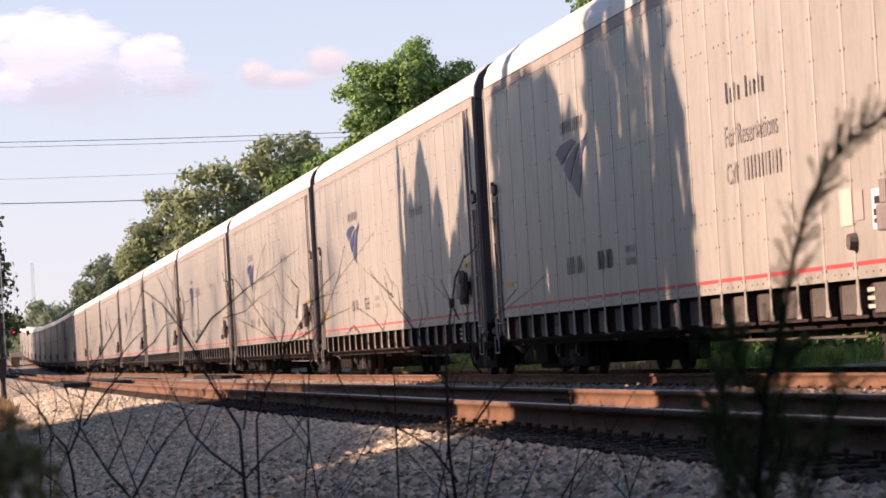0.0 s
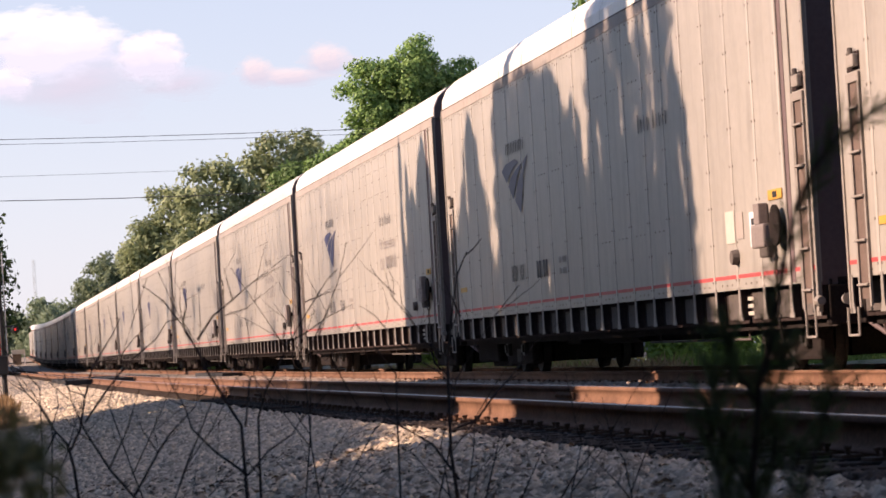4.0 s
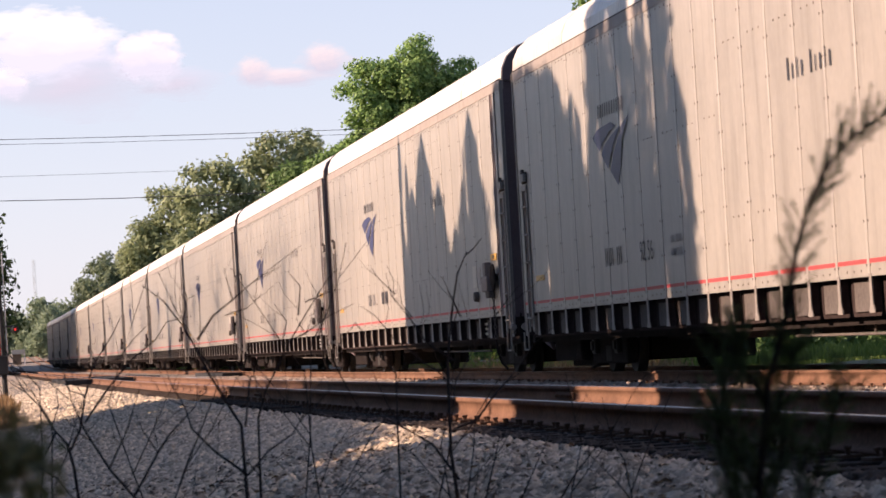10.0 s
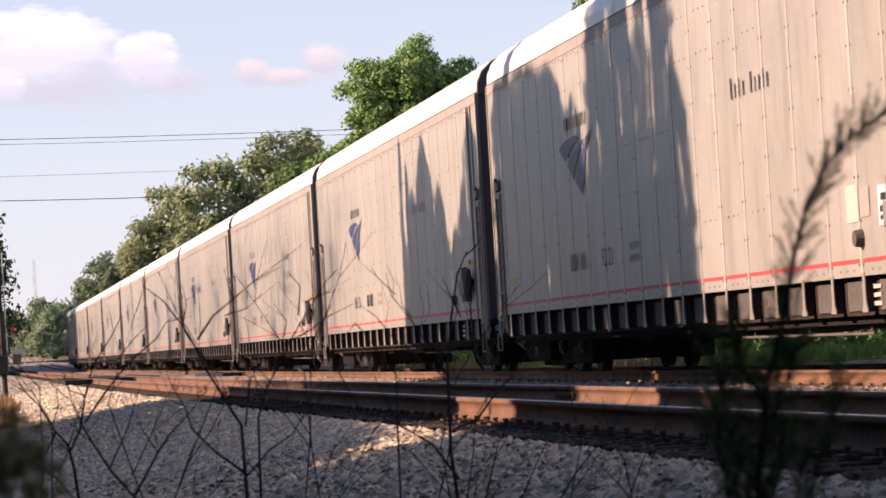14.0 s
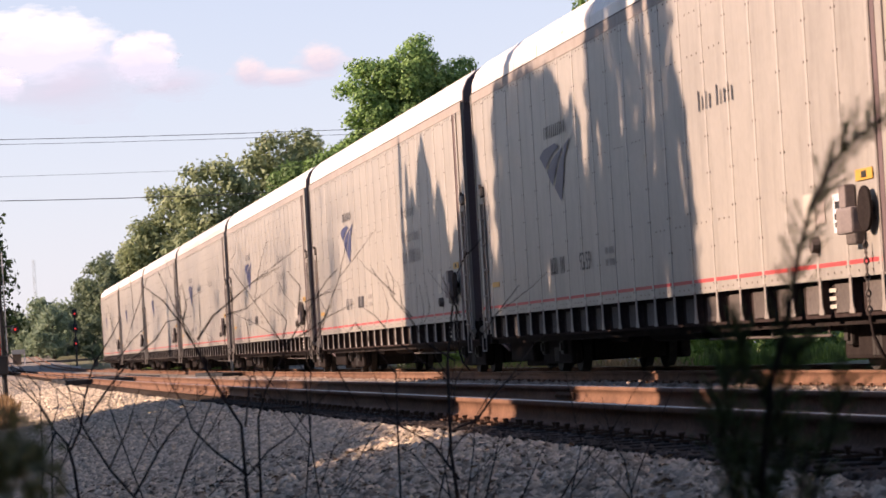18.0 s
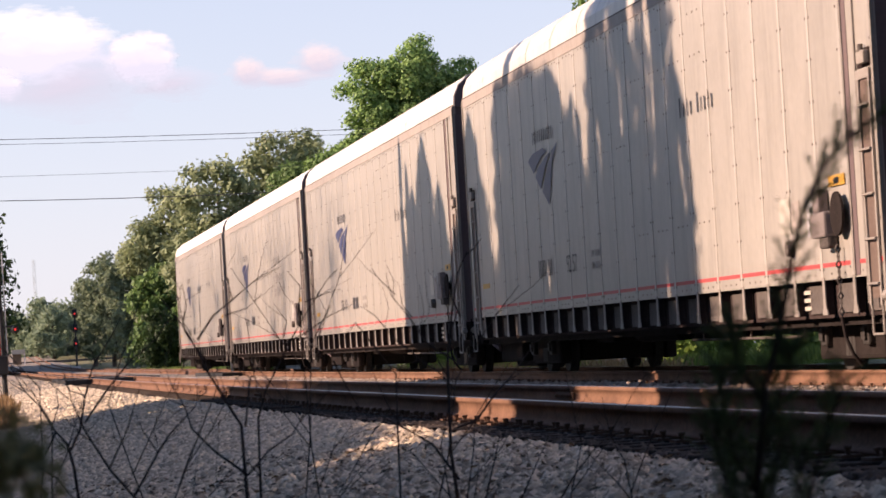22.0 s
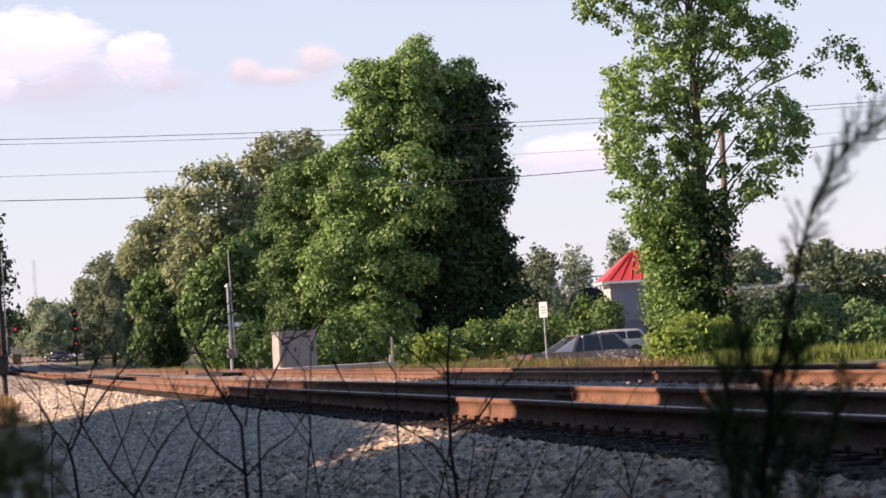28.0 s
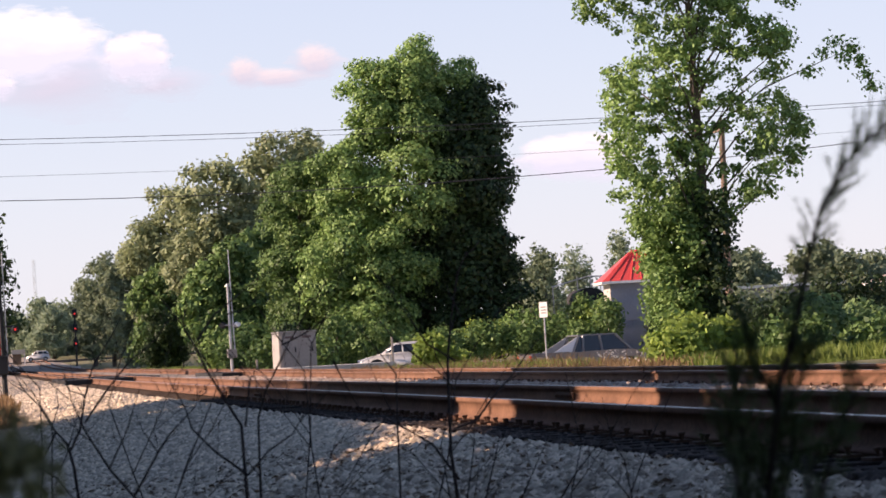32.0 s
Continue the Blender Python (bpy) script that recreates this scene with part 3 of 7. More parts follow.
def build_car():
    """One enclosed auto carrier, centred on its length, zero height at the rail head."""
    car = thing("auto_carrier_car", "pale grey enclosed rail car with white roof", "rail car", group="cars of the train")
    h = BODY / 2
    for i in range(PANELS):
        place("side_panel", PANEL_TOP if 6 <= i <= 9 else PANEL_MID if 10 <= i <= 13 else PANEL, None, car, m=pose(0, -h + PW * (i + 0.5), 0))
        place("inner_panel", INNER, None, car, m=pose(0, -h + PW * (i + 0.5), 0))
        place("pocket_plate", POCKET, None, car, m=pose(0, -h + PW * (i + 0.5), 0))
    for i in range(PANELS + 1):
        place("sill_post", POST, None, car, m=pose(0, -h + PW * i + (0.08 if i == 0 else -0.08 if i == PANELS else 0), 0))
    part("fascia", box(boxed(WX - 0.004, WX + 0.06, -h, h, SIDE_Z1 - 0.02, 5.165), WX - 0.01, WX, -h, h, SIDE_Z1 - 0.03, SIDE_Z1 - 0.005), M_FASCIA, car, "dusty pinkish strip under the roof")
    part("far_side_wall", boxed(1.46, 1.52, -h, h, 0.66, 5.21), M_PANEL, car)
    part("deck", boxed(-1.3, 1.46, -h + 0.02, h - 0.02, 0.98, 1.08), M_UNDER, car)
    roof = part("roof", extrude(ROOF_PROFILE + [(1.44, 5.15), (-1.44, 5.15)], -h - 0.02, h + 0.02), M_ROOF, car, "sunlit white curved roof")
    part("drip_rail", boxed(WX - 0.004, WX + 0.03, -h, h, 5.168, 5.186), M_INNER, roof, "dark line under the roof's edge")
    for k in range(1, 12):
        y = -h + k * BODY / 12
        rib = bmesh.new()
        rib_out = [(x * 1.004, z + 0.012) for x, z in ROOF_PROFILE]
        a = [rib.verts.new((x, y - 0.03, z)) for x, z in rib_out]
        b = [rib.verts.new((x, y + 0.03, z)) for x, z in rib_out]
        for i in range(len(a) - 1):
            rib.faces.new((a[i], a[i + 1], b[i + 1], b[i]))
        part("roof_rib", rib, M_ROOF, roof)
    # ends: dark doors, corner posts, ladders
    for s in (-1, 1):
        part("end_door", boxed(WX + 0.032, 1.46, s * h - 0.05 * s - 0.03, s * h - 0.05 * s + 0.03, 1.0, 5.2), M_GAP, car, "dark folding end door")
        part("end_roof_lip", extrude([(x * 0.985, z - 0.01) for x, z in ROOF_PROFILE] + [(1.4, 5.15), (-1.4, 5.15)], s * h - 0.09 if s > 0 else -h - 0.04, s * h + 0.04 if s > 0 else -h + 0.09), M_GAP, car, "dark roof end lip")
        part("corner_post", boxed(WX - 0.02, WX + 0.03, s * (h - 0.06), s * h, 0.7, 5.15, 0.006), M_POST, car)
        near = s < 0
        y0, y1 = (-h + 0.18, -h + 0.58) if near else (h - 0.86, h - 0.46)
        # no real recess: the plate's brown carries the shade behind the ladder
        part("ladder_back_plate", boxed(WX - 0.008, WX - 0.004, y0, y1, 0.80, 3.10), M_RECESS, car, "flat brown plate coloured as the shaded recess behind the ladder")
        ladder = part("ladder_rail", box(boxed(WX - 0.03, WX - 0.008, y0 - 0.03, y0 + 0.03, 0.72, 3.12), WX - 0.03, WX - 0.008, y1 - 0.03, y1 + 0.03, 0.72, 3.12), M_POST, car, "pale ladder rails")
        part("ladder_head", boxed(WX - 0.034, WX - 0.008, y0 - 0.04, y1 + 0.04, 3.10, 3.20, 0.006), M_POST, ladder)
        for k in range(5):
            part("rung", rod(bmesh.new(), (WX - 0.045, y0, 0.95 + k * 0.47), (WX - 0.045, y1, 0.95 + k * 0.47), 0.016, None, 6), M_POST, ladder)
        m = (y0 + y1) / 2
        # no notch is cut: a near-black plate stands for its shade
        part("latch_pocket", boxed(WX - 0.009, WX - 0.004, m - 0.24, m + 0.24, 3.22, 3.42), M_SKIRT, car, "flat plate coloured dark for the latch notch's shade")
        latch = part("latch", boxed(WX - 0.075, WX - 0.009, m - 0.22, m + 0.06, 3.25, 3.39, 0.02), M_POST, car, "pale steel door latch")
        part("latch_pin", rod(bmesh.new(), (WX - 0.05, m - 0.06, 3.38), (WX - 0.05, m - 0.06, 3.46), 0.035, 0.03, 8), M_INNER, latch)
        if near:
            part("door_seam", boxed(WX - 0.006, WX - 0.001, -h + 0.97, -h + 1.12, 1.06, 5.0), M_GAP, car, "dark gap beside the end door")
            part("door_track", boxed(WX - 0.02, WX - 0.001, -h + 1.125, -h + 1.165, 1.06, 5.0), M_POST, car, "thin pale edge strip beside the gap")
            part("door_edge", boxed(WX - 0.02, WX - 0.001, -h + 0.66, -h + 0.70, 0.75, 5.0), M_POST, car, "thin pale edge strip beside the ladder")
        part("cushion", rod(bmesh.new(), (WX - 0.02, s * (h + 0.02), 0.82), (WX - 0.02, s * (h + 0.13), 0.82), 0.065, 0.05, 12), M_POST, car, "pale round end fitting")
        part("coupler", box(boxed(-0.16, 0.16, s * h, s * (h + 0.80), 0.5, 0.82, 0.03), -0.35, 0.35, s * (h - 0.3), s * (h + 0.02), 0.42, 0.95), M_UNDER, car)
        part("buffer_beam", boxed(-1.42, 1.42, s * (h - 0.16), s * (h + 0.02), 0.55, 1.0, 0.02), M_UNDER, car)
        hose = tube([(-1.0, s * (h + 0.1), 0.85), (-1.05, s * (h + 0.35), 0.55), (-0.95, s * (h + 0.6), 0.42), (-0.85, s * (h + 0.8), 0.5)], [0.03, 0.03, 0.03, 0.03])
        place("brake_hose", hose, M_GAP, car)
        grab = bmesh.new()
        rod(grab, (WX - 0.05, s * (h - 0.05), 0.42), (WX - 0.05, s * (h - 0.45), 0.42), 0.015, None, 6)
        rod(grab, (WX - 0.05, s * (h - 0.05), 0.42), (WX - 0.05, s * (h - 0.05), 0.72), 0.015, None, 6)
        rod(grab, (WX - 0.05, s * (h - 0.45), 0.42), (WX - 0.05, s * (h - 0.45), 0.72), 0.015, None, 6)
        part("step_stirrup", grab, M_POST, car, "pale step stirrup")
    # hand brake box, cable and placards at the leading end
    bx = part("brake_box", box(boxed(WX - 0.16, WX - 0.01, -h + 1.75, -h + 2.35, 1.50, 1.78, 0.03), WX - 0.13, WX - 0.01, -h + 2.05, -h + 2.3, 1.78, 2.03, 0.02), M_BRAKE, car, "grey-brown hand brake housing")
    part("brake_foot", boxed(WX - 0.13, WX - 0.01, -h + 1.75, -h + 2.12, 1.38, 1.52, 0.03), M_INNER, bx)
    part("brake_wheel", rod(rod(bmesh.new(), (WX - 0.10, -h + 1.46, 1.74), (WX - 0.07, -h + 1.46, 1.74), 0.24, None, 20), (WX - 0.07, -h + 1.46, 1.74), (WX - 0.01, -h + 1.46, 1.74), 0.06, None, 8), M_UNDER, bx, "dark brake wheel")
    for k in range(9):
        z = 1.36 - k * 0.085
        place("chain_link", LINK, None, car, m=pose(WX - 0.07, -h + 1.58, z, 0, 0, 90 * (k % 2)))
    place("chain_guide", tube([(WX - 0.07, -h + 1.58, 0.62), (WX - 0.06, -h + 1.50, 0.40), (WX - 0.03, -h + 1.35, 0.22), (WX + 0.1, -h + 1.45, 0.08)], [0.018, 0.02, 0.02, 0.018]), M_UNDER, car)
    yellow = part("placard", boxed(WX - 0.02, WX - 0.01, -h + 1.34, -h + 1.98, 2.05, 2.17, 0.004), M_YELLOW, car, "yellow placard above the hand brake")
    part("placard_mark", boxed(WX - 0.026, WX - 0.021, -h + 1.56, -h + 1.74, 2.075, 2.145), M_BLACK, yellow)
    part("notice_board", boxed(WX - 0.012, WX - 0.004, -h + 3.72, -h + 4.18, 1.62, 2.02), M_CREAM, car, "cream notice board")
    part("notice_sheet", boxed(WX - 0.01, WX - 0.004, -h + 3.30, -h + 3.66, 1.66, 1.98), M_FASCIA, car, "grey notice sheet")
    board = part("code_board", boxed(WX - 0.012, WX - 0.004, -h + 2.60, -h + 2.96, 1.54, 1.96), M_WHITE, car, "white board with black marks")
    for k, (a, b, lo, hi) in enumerate(((2.66, 2.86, 1.80, 1.88), (2.70, 2.90, 1.68, 1.75), (2.66, 2.74, 1.59, 1.64), (2.80, 2.90, 1.60, 1.65))):
        part("mark", boxed(WX - 0.016, WX - 0.0125, -h + a, -h + b, lo, hi), M_BLACK, board)
    part("junction_knob", rod(bmesh.new(), (WX - 0.09, -h + 3.67, 1.44), (WX - 0.004, -h + 3.67, 1.44), 0.085, 0.10, 12), M_INNER, car, "round grey vent cap")
    part("placard", boxed(WX - 0.012, WX - 0.006, h - 2.02, h - 1.27, 1.555, 1.645), M_YELLOW, car, "faded yellow placard")
    for k in range(3):
        part("stencil_bar", boxed(WX + 0.085, WX + 0.092, -h + 3.38, -h + 3.72, 0.72 + 0.09 * k, 0.765 + 0.09 * k), M_CREAM, car, "small pale stencil bar")
    # stripe
    for i in range(PANELS):
        place("red_stripe", STRIPE, None, car, m=pose(0, -h + PW * (i + 0.5), 0))
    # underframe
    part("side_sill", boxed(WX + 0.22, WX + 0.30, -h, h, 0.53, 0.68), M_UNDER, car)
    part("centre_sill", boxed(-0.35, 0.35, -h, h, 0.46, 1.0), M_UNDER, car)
    # boxes added to fill the shaded space under the floor
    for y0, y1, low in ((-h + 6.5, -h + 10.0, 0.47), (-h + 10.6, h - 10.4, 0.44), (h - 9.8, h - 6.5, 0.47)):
        part("dark_fill_box", box(boxed(-0.48, 0.4, y0, y1, low, 0.66, 0.03), 0.5, 1.0, y0 + 0.3, y1 - 0.3, low + 0.08, 0.6), M_UNDER, car, "dark fill box deepening the shade under the floor")
    tank = bmesh.new()
    rod(tank, (-0.9, -1.4, 0.62), (-0.9, 1.4, 0.62), 0.18, None, 14)
    box(tank, -1.2, -0.7, 2.2, 3.2, 0.46, 0.7, 0.03)
    part("brake_reservoir", tank, M_UNDER, car)
    pipe = bmesh.new()
    rod(pipe, (-1.2, -h + 4.5, 0.42), (-1.2, -h + 10.5, 0.44), 0.018, None, 6)
    for y in (4.6, 7.2, 9.8):
        rod(pipe, (-1.2, -h + y, 0.42), (-1.2, -h + y, 0.62), 0.015, None, 6)
    part("brake_pipe", pipe, M_INNER, car, "thin grey brake pipe under the sill")
    part("end_rigging", box(boxed(-1.1, 1.1, h - 2.6, h - 0.3, 0.2, 0.6, 0.05), -0.9, -0.3, h - 2.9, h - 0.8, 0.1, 0.4, 0.04), M_UNDER, car, "near-black brake rigging under the car end")
    for s in (-1, 1):
        cy = h - 4.5 if s > 0 else -h + 3.3
        bog = part("truck_frame", box(box(box(boxed(-1.02, -0.84, cy - 1.35, cy + 1.35, 0.14, 0.66, 0.05), 0.84, 1.02, cy - 1.35, cy + 1.35, 0.14, 0.66, 0.05), -1.0, 1.0, cy - 0.22, cy + 0.22, 0.16, 0.62), -0.6, 0.6, cy - 1.25, cy + 1.25, 0.18, 0.5), M_UNDER, car)
        spring = bmesh.new()
        for k in (-0.14, 0.0, 0.14):
            rod(spring, (-0.98, cy + k, 0.18), (-0.98, cy + k, 0.42), 0.06, None, 8)
        part("spring_nest", spring, M_WHEEL, bog)
        for a in (-0.88, 0.88):
            axle = bmesh.new()
            for sx in (-1, 1):
                rod(axle, (sx * 0.70, cy + a, 0.42), (sx * 0.80, cy + a, 0.42), 0.42, None, 24)
                rod(axle, (sx * 0.66, cy + a, 0.42), (sx * 0.70, cy + a, 0.42), 0.445, None, 24)
            rod(axle, (-1.05, cy + a, 0.42), (1.05, cy + a, 0.42), 0.08, None, 10)
            part("wheelset", axle, M_WHEEL, bog)
            part("axle_cap", box(boxed(-1.1, -0.9, cy + a - 0.13, cy + a + 0.13, 0.30, 0.56, 0.03), -1.13, -1.1, cy + a - 0.08, cy + a + 0.08, 0.36, 0.5), M_WHEEL, bog)
    return car


def bars(name, word, widths, height, gap, material, slant=0.0):
    """A word drawn as one mesh for each letter bar, shared by all cars."""
    out, y = [], 0.0
    for k, w in enumerate(widths):
        if w > 0:
            tall = height[k] if isinstance(height, list) else height
            bm = bmesh.new()
            bm.faces.new([bm.verts.new((WX - 0.014, yy, zz)) for yy, zz in ((y, 0), (y - w, 0), (y - w - slant, tall), (y - slant, tall))])
            me = finish(bm, name)
            me.materials.append(material)
            out.append(me)
            y -= w + gap
        else:
            y += w
    return name, word, out


def letter(car, word, from_end, z):
    name, label, meshes = word
    for me in meshes:
        place(name, me, None, car, label, pose(0, BODY / 2 - from_end, z))


SAILS = []
for band in SAIL_BANDS:
    me = finish(sail_mark(band), "sail_band")
    me.materials.append(M_BLUE)
    SAILS.append(me)
NAME = bars("name_bar", "dark letter bar", [0.06, 0.06, 0.05, 0.05, 0.05, 0.06, 0.06, 0.05, 0.06, 0.05, 0.06], 0.2, 0.115, M_INK, 0.03)
REPORT = bars("reporting_bar", "dark reporting mark bar", [0.06, 0.06, 0.06, 0.06, 0.05, -0.2, 0.06, 0.06, 0.06], 0.27, 0.075, M_INK)
NUMBER = bars("number_bar", "dark number bar", [0.16, 0.16, -0.12, 0.16, 0.16], 0.28, 0.09, M_INK)
DATA = bars("data_bar", "small faded data bar", [0.20, 0.32], 0.10, 0.14, M_PALE)
SERVICE = bars("service_bar", "dark letter bar", [0.07, 0.06, 0.04, 0.06, -0.17, 0.06, 0.04, 0.06, 0.03, 0.06], [0.26, 0.18, 0.23, 0.18, 0, 0.26, 0.18, 0.18, 0.24, 0.18], 0.15, M_INK)
PHONE = bars("telephone_bar", "faded letter bar", [0.035, 0.07, 0.06, 0.06, 0.07, 0.05, 0.035, 0.07, 0.035, 0.07, 0.06], 0.28, 0.115, M_FADED)
WORDS = {}


def words(car, name, label, text, size, stretch, from_end, z, material):
    """A line of painted words, one mesh for each word."""
    y = BODY / 2 - from_end
    for word in text.split():
        key = (word, size)
        if key not in WORDS:
            WORDS[key] = lettering(word, size, stretch)
            WORDS[key].materials.append(material)
        place(name, WORDS[key], None, car, label, pose(WX - 0.014, y, z))
        y -= -min(v.co.y for v in WORDS[key].vertices) + 0.3 * size * stretch


CAR_NUMBERS = ["", "", "92 65", "92 69", "", "92 04", "92 74", "92 05", "92 56", "", "92 22", "92 21", "", "92 39", "92 59", "", "", "92 57", "", "", ""]


def dress(car, number, full):
    """Marks and writing on one car's side, measured from its far end."""
    h = BODY / 2
    for me in SAILS:
        place("sail_band", me, None, car, "blue band of a sail emblem", pose(0, h - 0.73, 0))
    letter(car, NAME, 7.2, 3.80)
    letter(car, REPORT, 7.15, 1.60)
    if number:
        words(car, "car_number", "dark painted car number", number, 0.40, 0.98, 9.6, 1.60, M_INK)
    else:
        letter(car, NUMBER, 9.6, 1.60)
    letter(car, DATA, 11.62, 1.60)
    letter(car, DATA, 11.62, 1.78)
    letter(car, SERVICE, 18.15, 3.37)
    if full:
        words(car, "painted_word", "faded painted word", "For Reservations", 0.37, 1.02, 17.95, 2.84, M_FADED)
        words(car, "painted_word", "faded painted word", "Call", 0.37, 1.02, 17.95, 2.38, M_FADED)
        letter(car, PHONE, 18.85, 2.38)


first_car = build_car()
train = [first_car] + [copy_thing(first_car, pose(0, 0, 0)) for _ in range(20)]
for i, (car, num) in enumerate(zip(train, CAR_NUMBERS)):
    dress(car, num, i in (1, 5, 6, 13, 15, 16, 19))


def train_gap(t):
    """Car lengths from the origin to the coupling between the second and the third car."""
    return 2.054 - 0.6984 * t - 0.001184 * t * t + 1.0e-4 * max(0.0, t - 8) ** 2 + 0.0035 * (math.sqrt((t - 20.4) ** 2 + 0.6) + t - 20.4)


def car_pose(i, t):
    y = (train_gap(t) + i - 1.5) * CAR + TRAIN_SHIFT
    slope = (rise(y + 9) - rise(y - 9)) / 18
    return pose(FAR_X, y, FAR_Z + rise(y), math.degrees(math.atan(slope)), 0, 0)


TRAIN_SHIFT = -1.6


# ---- trees and shrubs ----
def leaf_mesh(name, blobs, count, size, seed, fill=0.35, up=0.25, keep=None, aspect=0.62, cap=0.0, corners=4):
    """Leaves as small bent-free rhombs scattered through uneven clumps. blobs: x, y, z, rx, ry, rz."""
    g = np.random.default_rng(seed)
    blobs = np.array(blobs, float)
    area = (blobs[:, 3] * blobs[:, 4] * blobs[:, 5]) ** 0.667
    pick = g.choice(len(blobs), count, p=area / area.sum())
    d = g.normal(size=(count, 3))
    d /= np.linalg.norm(d, axis=1)[:, None]
    # boughs carry their leaves on top: cap is the share of leaves turned up from the underside
    d[:, 2] = np.where((d[:, 2] < -0.15) & (g.random(count) < cap), -d[:, 2] * 0.8, d[:, 2])
    # uneven outline: each blob has its own bumps
    ph = g.random((len(blobs), 6)) * 6.28
    p6 = ph[pick]
    bump = 1 + 0.16 * np.sin(3.1 * d[:, 0] * 2 + p6[:, 0]) * np.sin(4.0 * d[:, 2] + p6[:, 1]) + 0.13 * np.sin(7 * d[:, 1] + p6[:, 2]) * np.sin(8 * d[:, 2] + 5 * d[:, 0] + p6[:, 3]) + 0.08 * np.sin(15 * d[:, 0] + p6[:, 4]) * np.sin(14 * d[:, 2] + p6[:, 5])
    r = (1 - fill * g.random(count) ** 1.5) * bump
    p = blobs[pick, :3] + d * r[:, None] * blobs[pick, 3:6]
    # gather leaves in tufts
    tuft = g.normal(size=(count, 3)) * size * 0.5
    p = p + tuft
    if keep is not None:
        ok = keep(p)
        p, d = p[ok], d[ok]
        count = len(p)
    nrm = d * (0.8 + 0.45 * cap) + g.normal(size=(count, 3)) * (0.65 - 0.2 * cap) + np.array([0, 0, up])
    nrm /= np.linalg.norm(nrm, axis=1)[:, None]
    a = np.cross(nrm, g.normal(size=(count, 3)))
    a /= np.linalg.norm(a, axis=1)[:, None] + 1e-9
    b = np.cross(nrm, a)
    s = (size * (0.6 + 0.8 * g.random(count)))[:, None]
    if corners == 3:
        v = np.stack([p - a * s * 0.5 - b * s * 0.5 * aspect, p + a * s * 0.5, p - a * s * 0.5 + b * s * 0.5 * aspect], 1).reshape(-1, 3)
    else:
        v = np.stack([p - a * s * 0.5, p + b * s * 0.5 * aspect - a * s * 0.08, p + a * s * 0.5, p - b * s * 0.5 * aspect - a * s * 0.08], 1).reshape(-1, 3)
    return quick_mesh(name, v, np.arange(corners * count).reshape(-1, corners))


TREE_GROUPS = {"shade_tree": "dark trees on the near side", "conifer": "conifers beside the line", "tall_tree": "tall trees on the sunny side", "shrub": "wild shrubs in the verge", "broadleaf_tree": "leafy trees beyond the tracks"}


def grow_tree(kind, label, base, blobs, count, size, leaf, seed, trunk_r=0.25, category="tree", up=0.25, fill=0.35, lean=(0, 0), keep=None, limbs=True, top=None, cap=0.0):
    """A tree of trunk, limbs and crown; blobs are given in the world."""
    t = thing(kind, label, category, base, group=TREE_GROUPS.get(kind, ""))
    back = Matrix.Translation((-base[0], -base[1], -base[2]))
    r2 = random.Random(seed)
    high = top or max(b[2] for b in blobs)
    steps = 7
    spine = []
    for i in range(steps):
        k = i / (steps - 1)
        spine.append((base[0] + lean[0] * k + r2.uniform(-0.12, 0.12) * k, base[1] + lean[1] * k, base[2] - 0.1 + (high - base[2]) * k))
    tm = tube(spine, [trunk_r * (1.25 - 1.1 * i / (steps - 1)) for i in range(steps)], 8)
    tm.transform(back)
    place("trunk", tm, M_BARK, t)
    if limbs:
        for b in (limbs if isinstance(limbs, list) else blobs):
            k = max(0.15, min(0.9, (b[2] - base[2]) / max(0.5, high - base[2]) - 0.18))
            s = Vector(spine[0]).lerp(Vector(spine[-1]), k)
            e = Vector(b[:3])
            mid = s.lerp(e, 0.5) + Vector((r2.uniform(-0.2, 0.2), 0, r2.uniform(0.0, 0.35)))
            if (e - s).length > 0.4:
                lm = tube([s, mid, e], [trunk_r * 0.2, trunk_r * 0.13, trunk_r * 0.04], 5)
                lm.transform(back)
                place("limb", lm, M_BARK, t)
    cm = leaf_mesh("crown", blobs, count, size, seed, fill=fill, up=up, keep=keep, cap=cap, corners=3 if (kind in ("shade_tree", "conifer", "tall_tree") and base[0] < 0) or base[1] > 200 else 4)
    cm.transform(back)
    place("crown", cm, leaf, t)
    return t


def split_blobs(blobs, per, seed, shrink=0.45):
    """Break big clumps into smaller ones on their shells, for a lobed outline."""
    r2 = random.Random(seed)
    out = []
    for x, y, z, rx, ry, rz in blobs:
        out.append((x, y, z, rx * 0.8, ry * 0.8, rz * 0.8))
        for _ in range(per):
            d = Vector((r2.gauss(0, 1), r2.gauss(0, 1), r2.gauss(0, 1))).normalized()
            s = shrink * r2.uniform(0.7, 1.2)
            out.append((x + d.x * rx * 0.72, y + d.y * ry * 0.72, z + d.z * rz * 0.72, rx * s, ry * s, rz * s))
    return out


def lobes(blobs, per, seed, lo=0.2, hi=0.36, core=0.62, reach=0.82):
    """Deeply lobed clumps: a small core and many separate tufts of foliage on its surface."""
    r2 = random.Random(seed)
    out = []
    for x, y, z, rx, ry, rz in blobs:
        out.append((x, y, z, rx * core, ry * core, rz * core))
        for _ in range(per):
            d = Vector((r2.gauss(0, 1), r2.gauss(0, 1), r2.gauss(0, 1))).normalized()
            s = r2.uniform(lo, hi)
            k = reach * r2.uniform(0.85, 1.12)
            m = (rx + rz) / 2
            out.append((x + d.x * rx * k, y + d.y * ry * k, z + d.z * rz * k, m * s * 1.1, m * s, m * s * 0.85))
    return out


# the tall leafy tree wrapped in vines, beside the crossing
BACK = 1.15


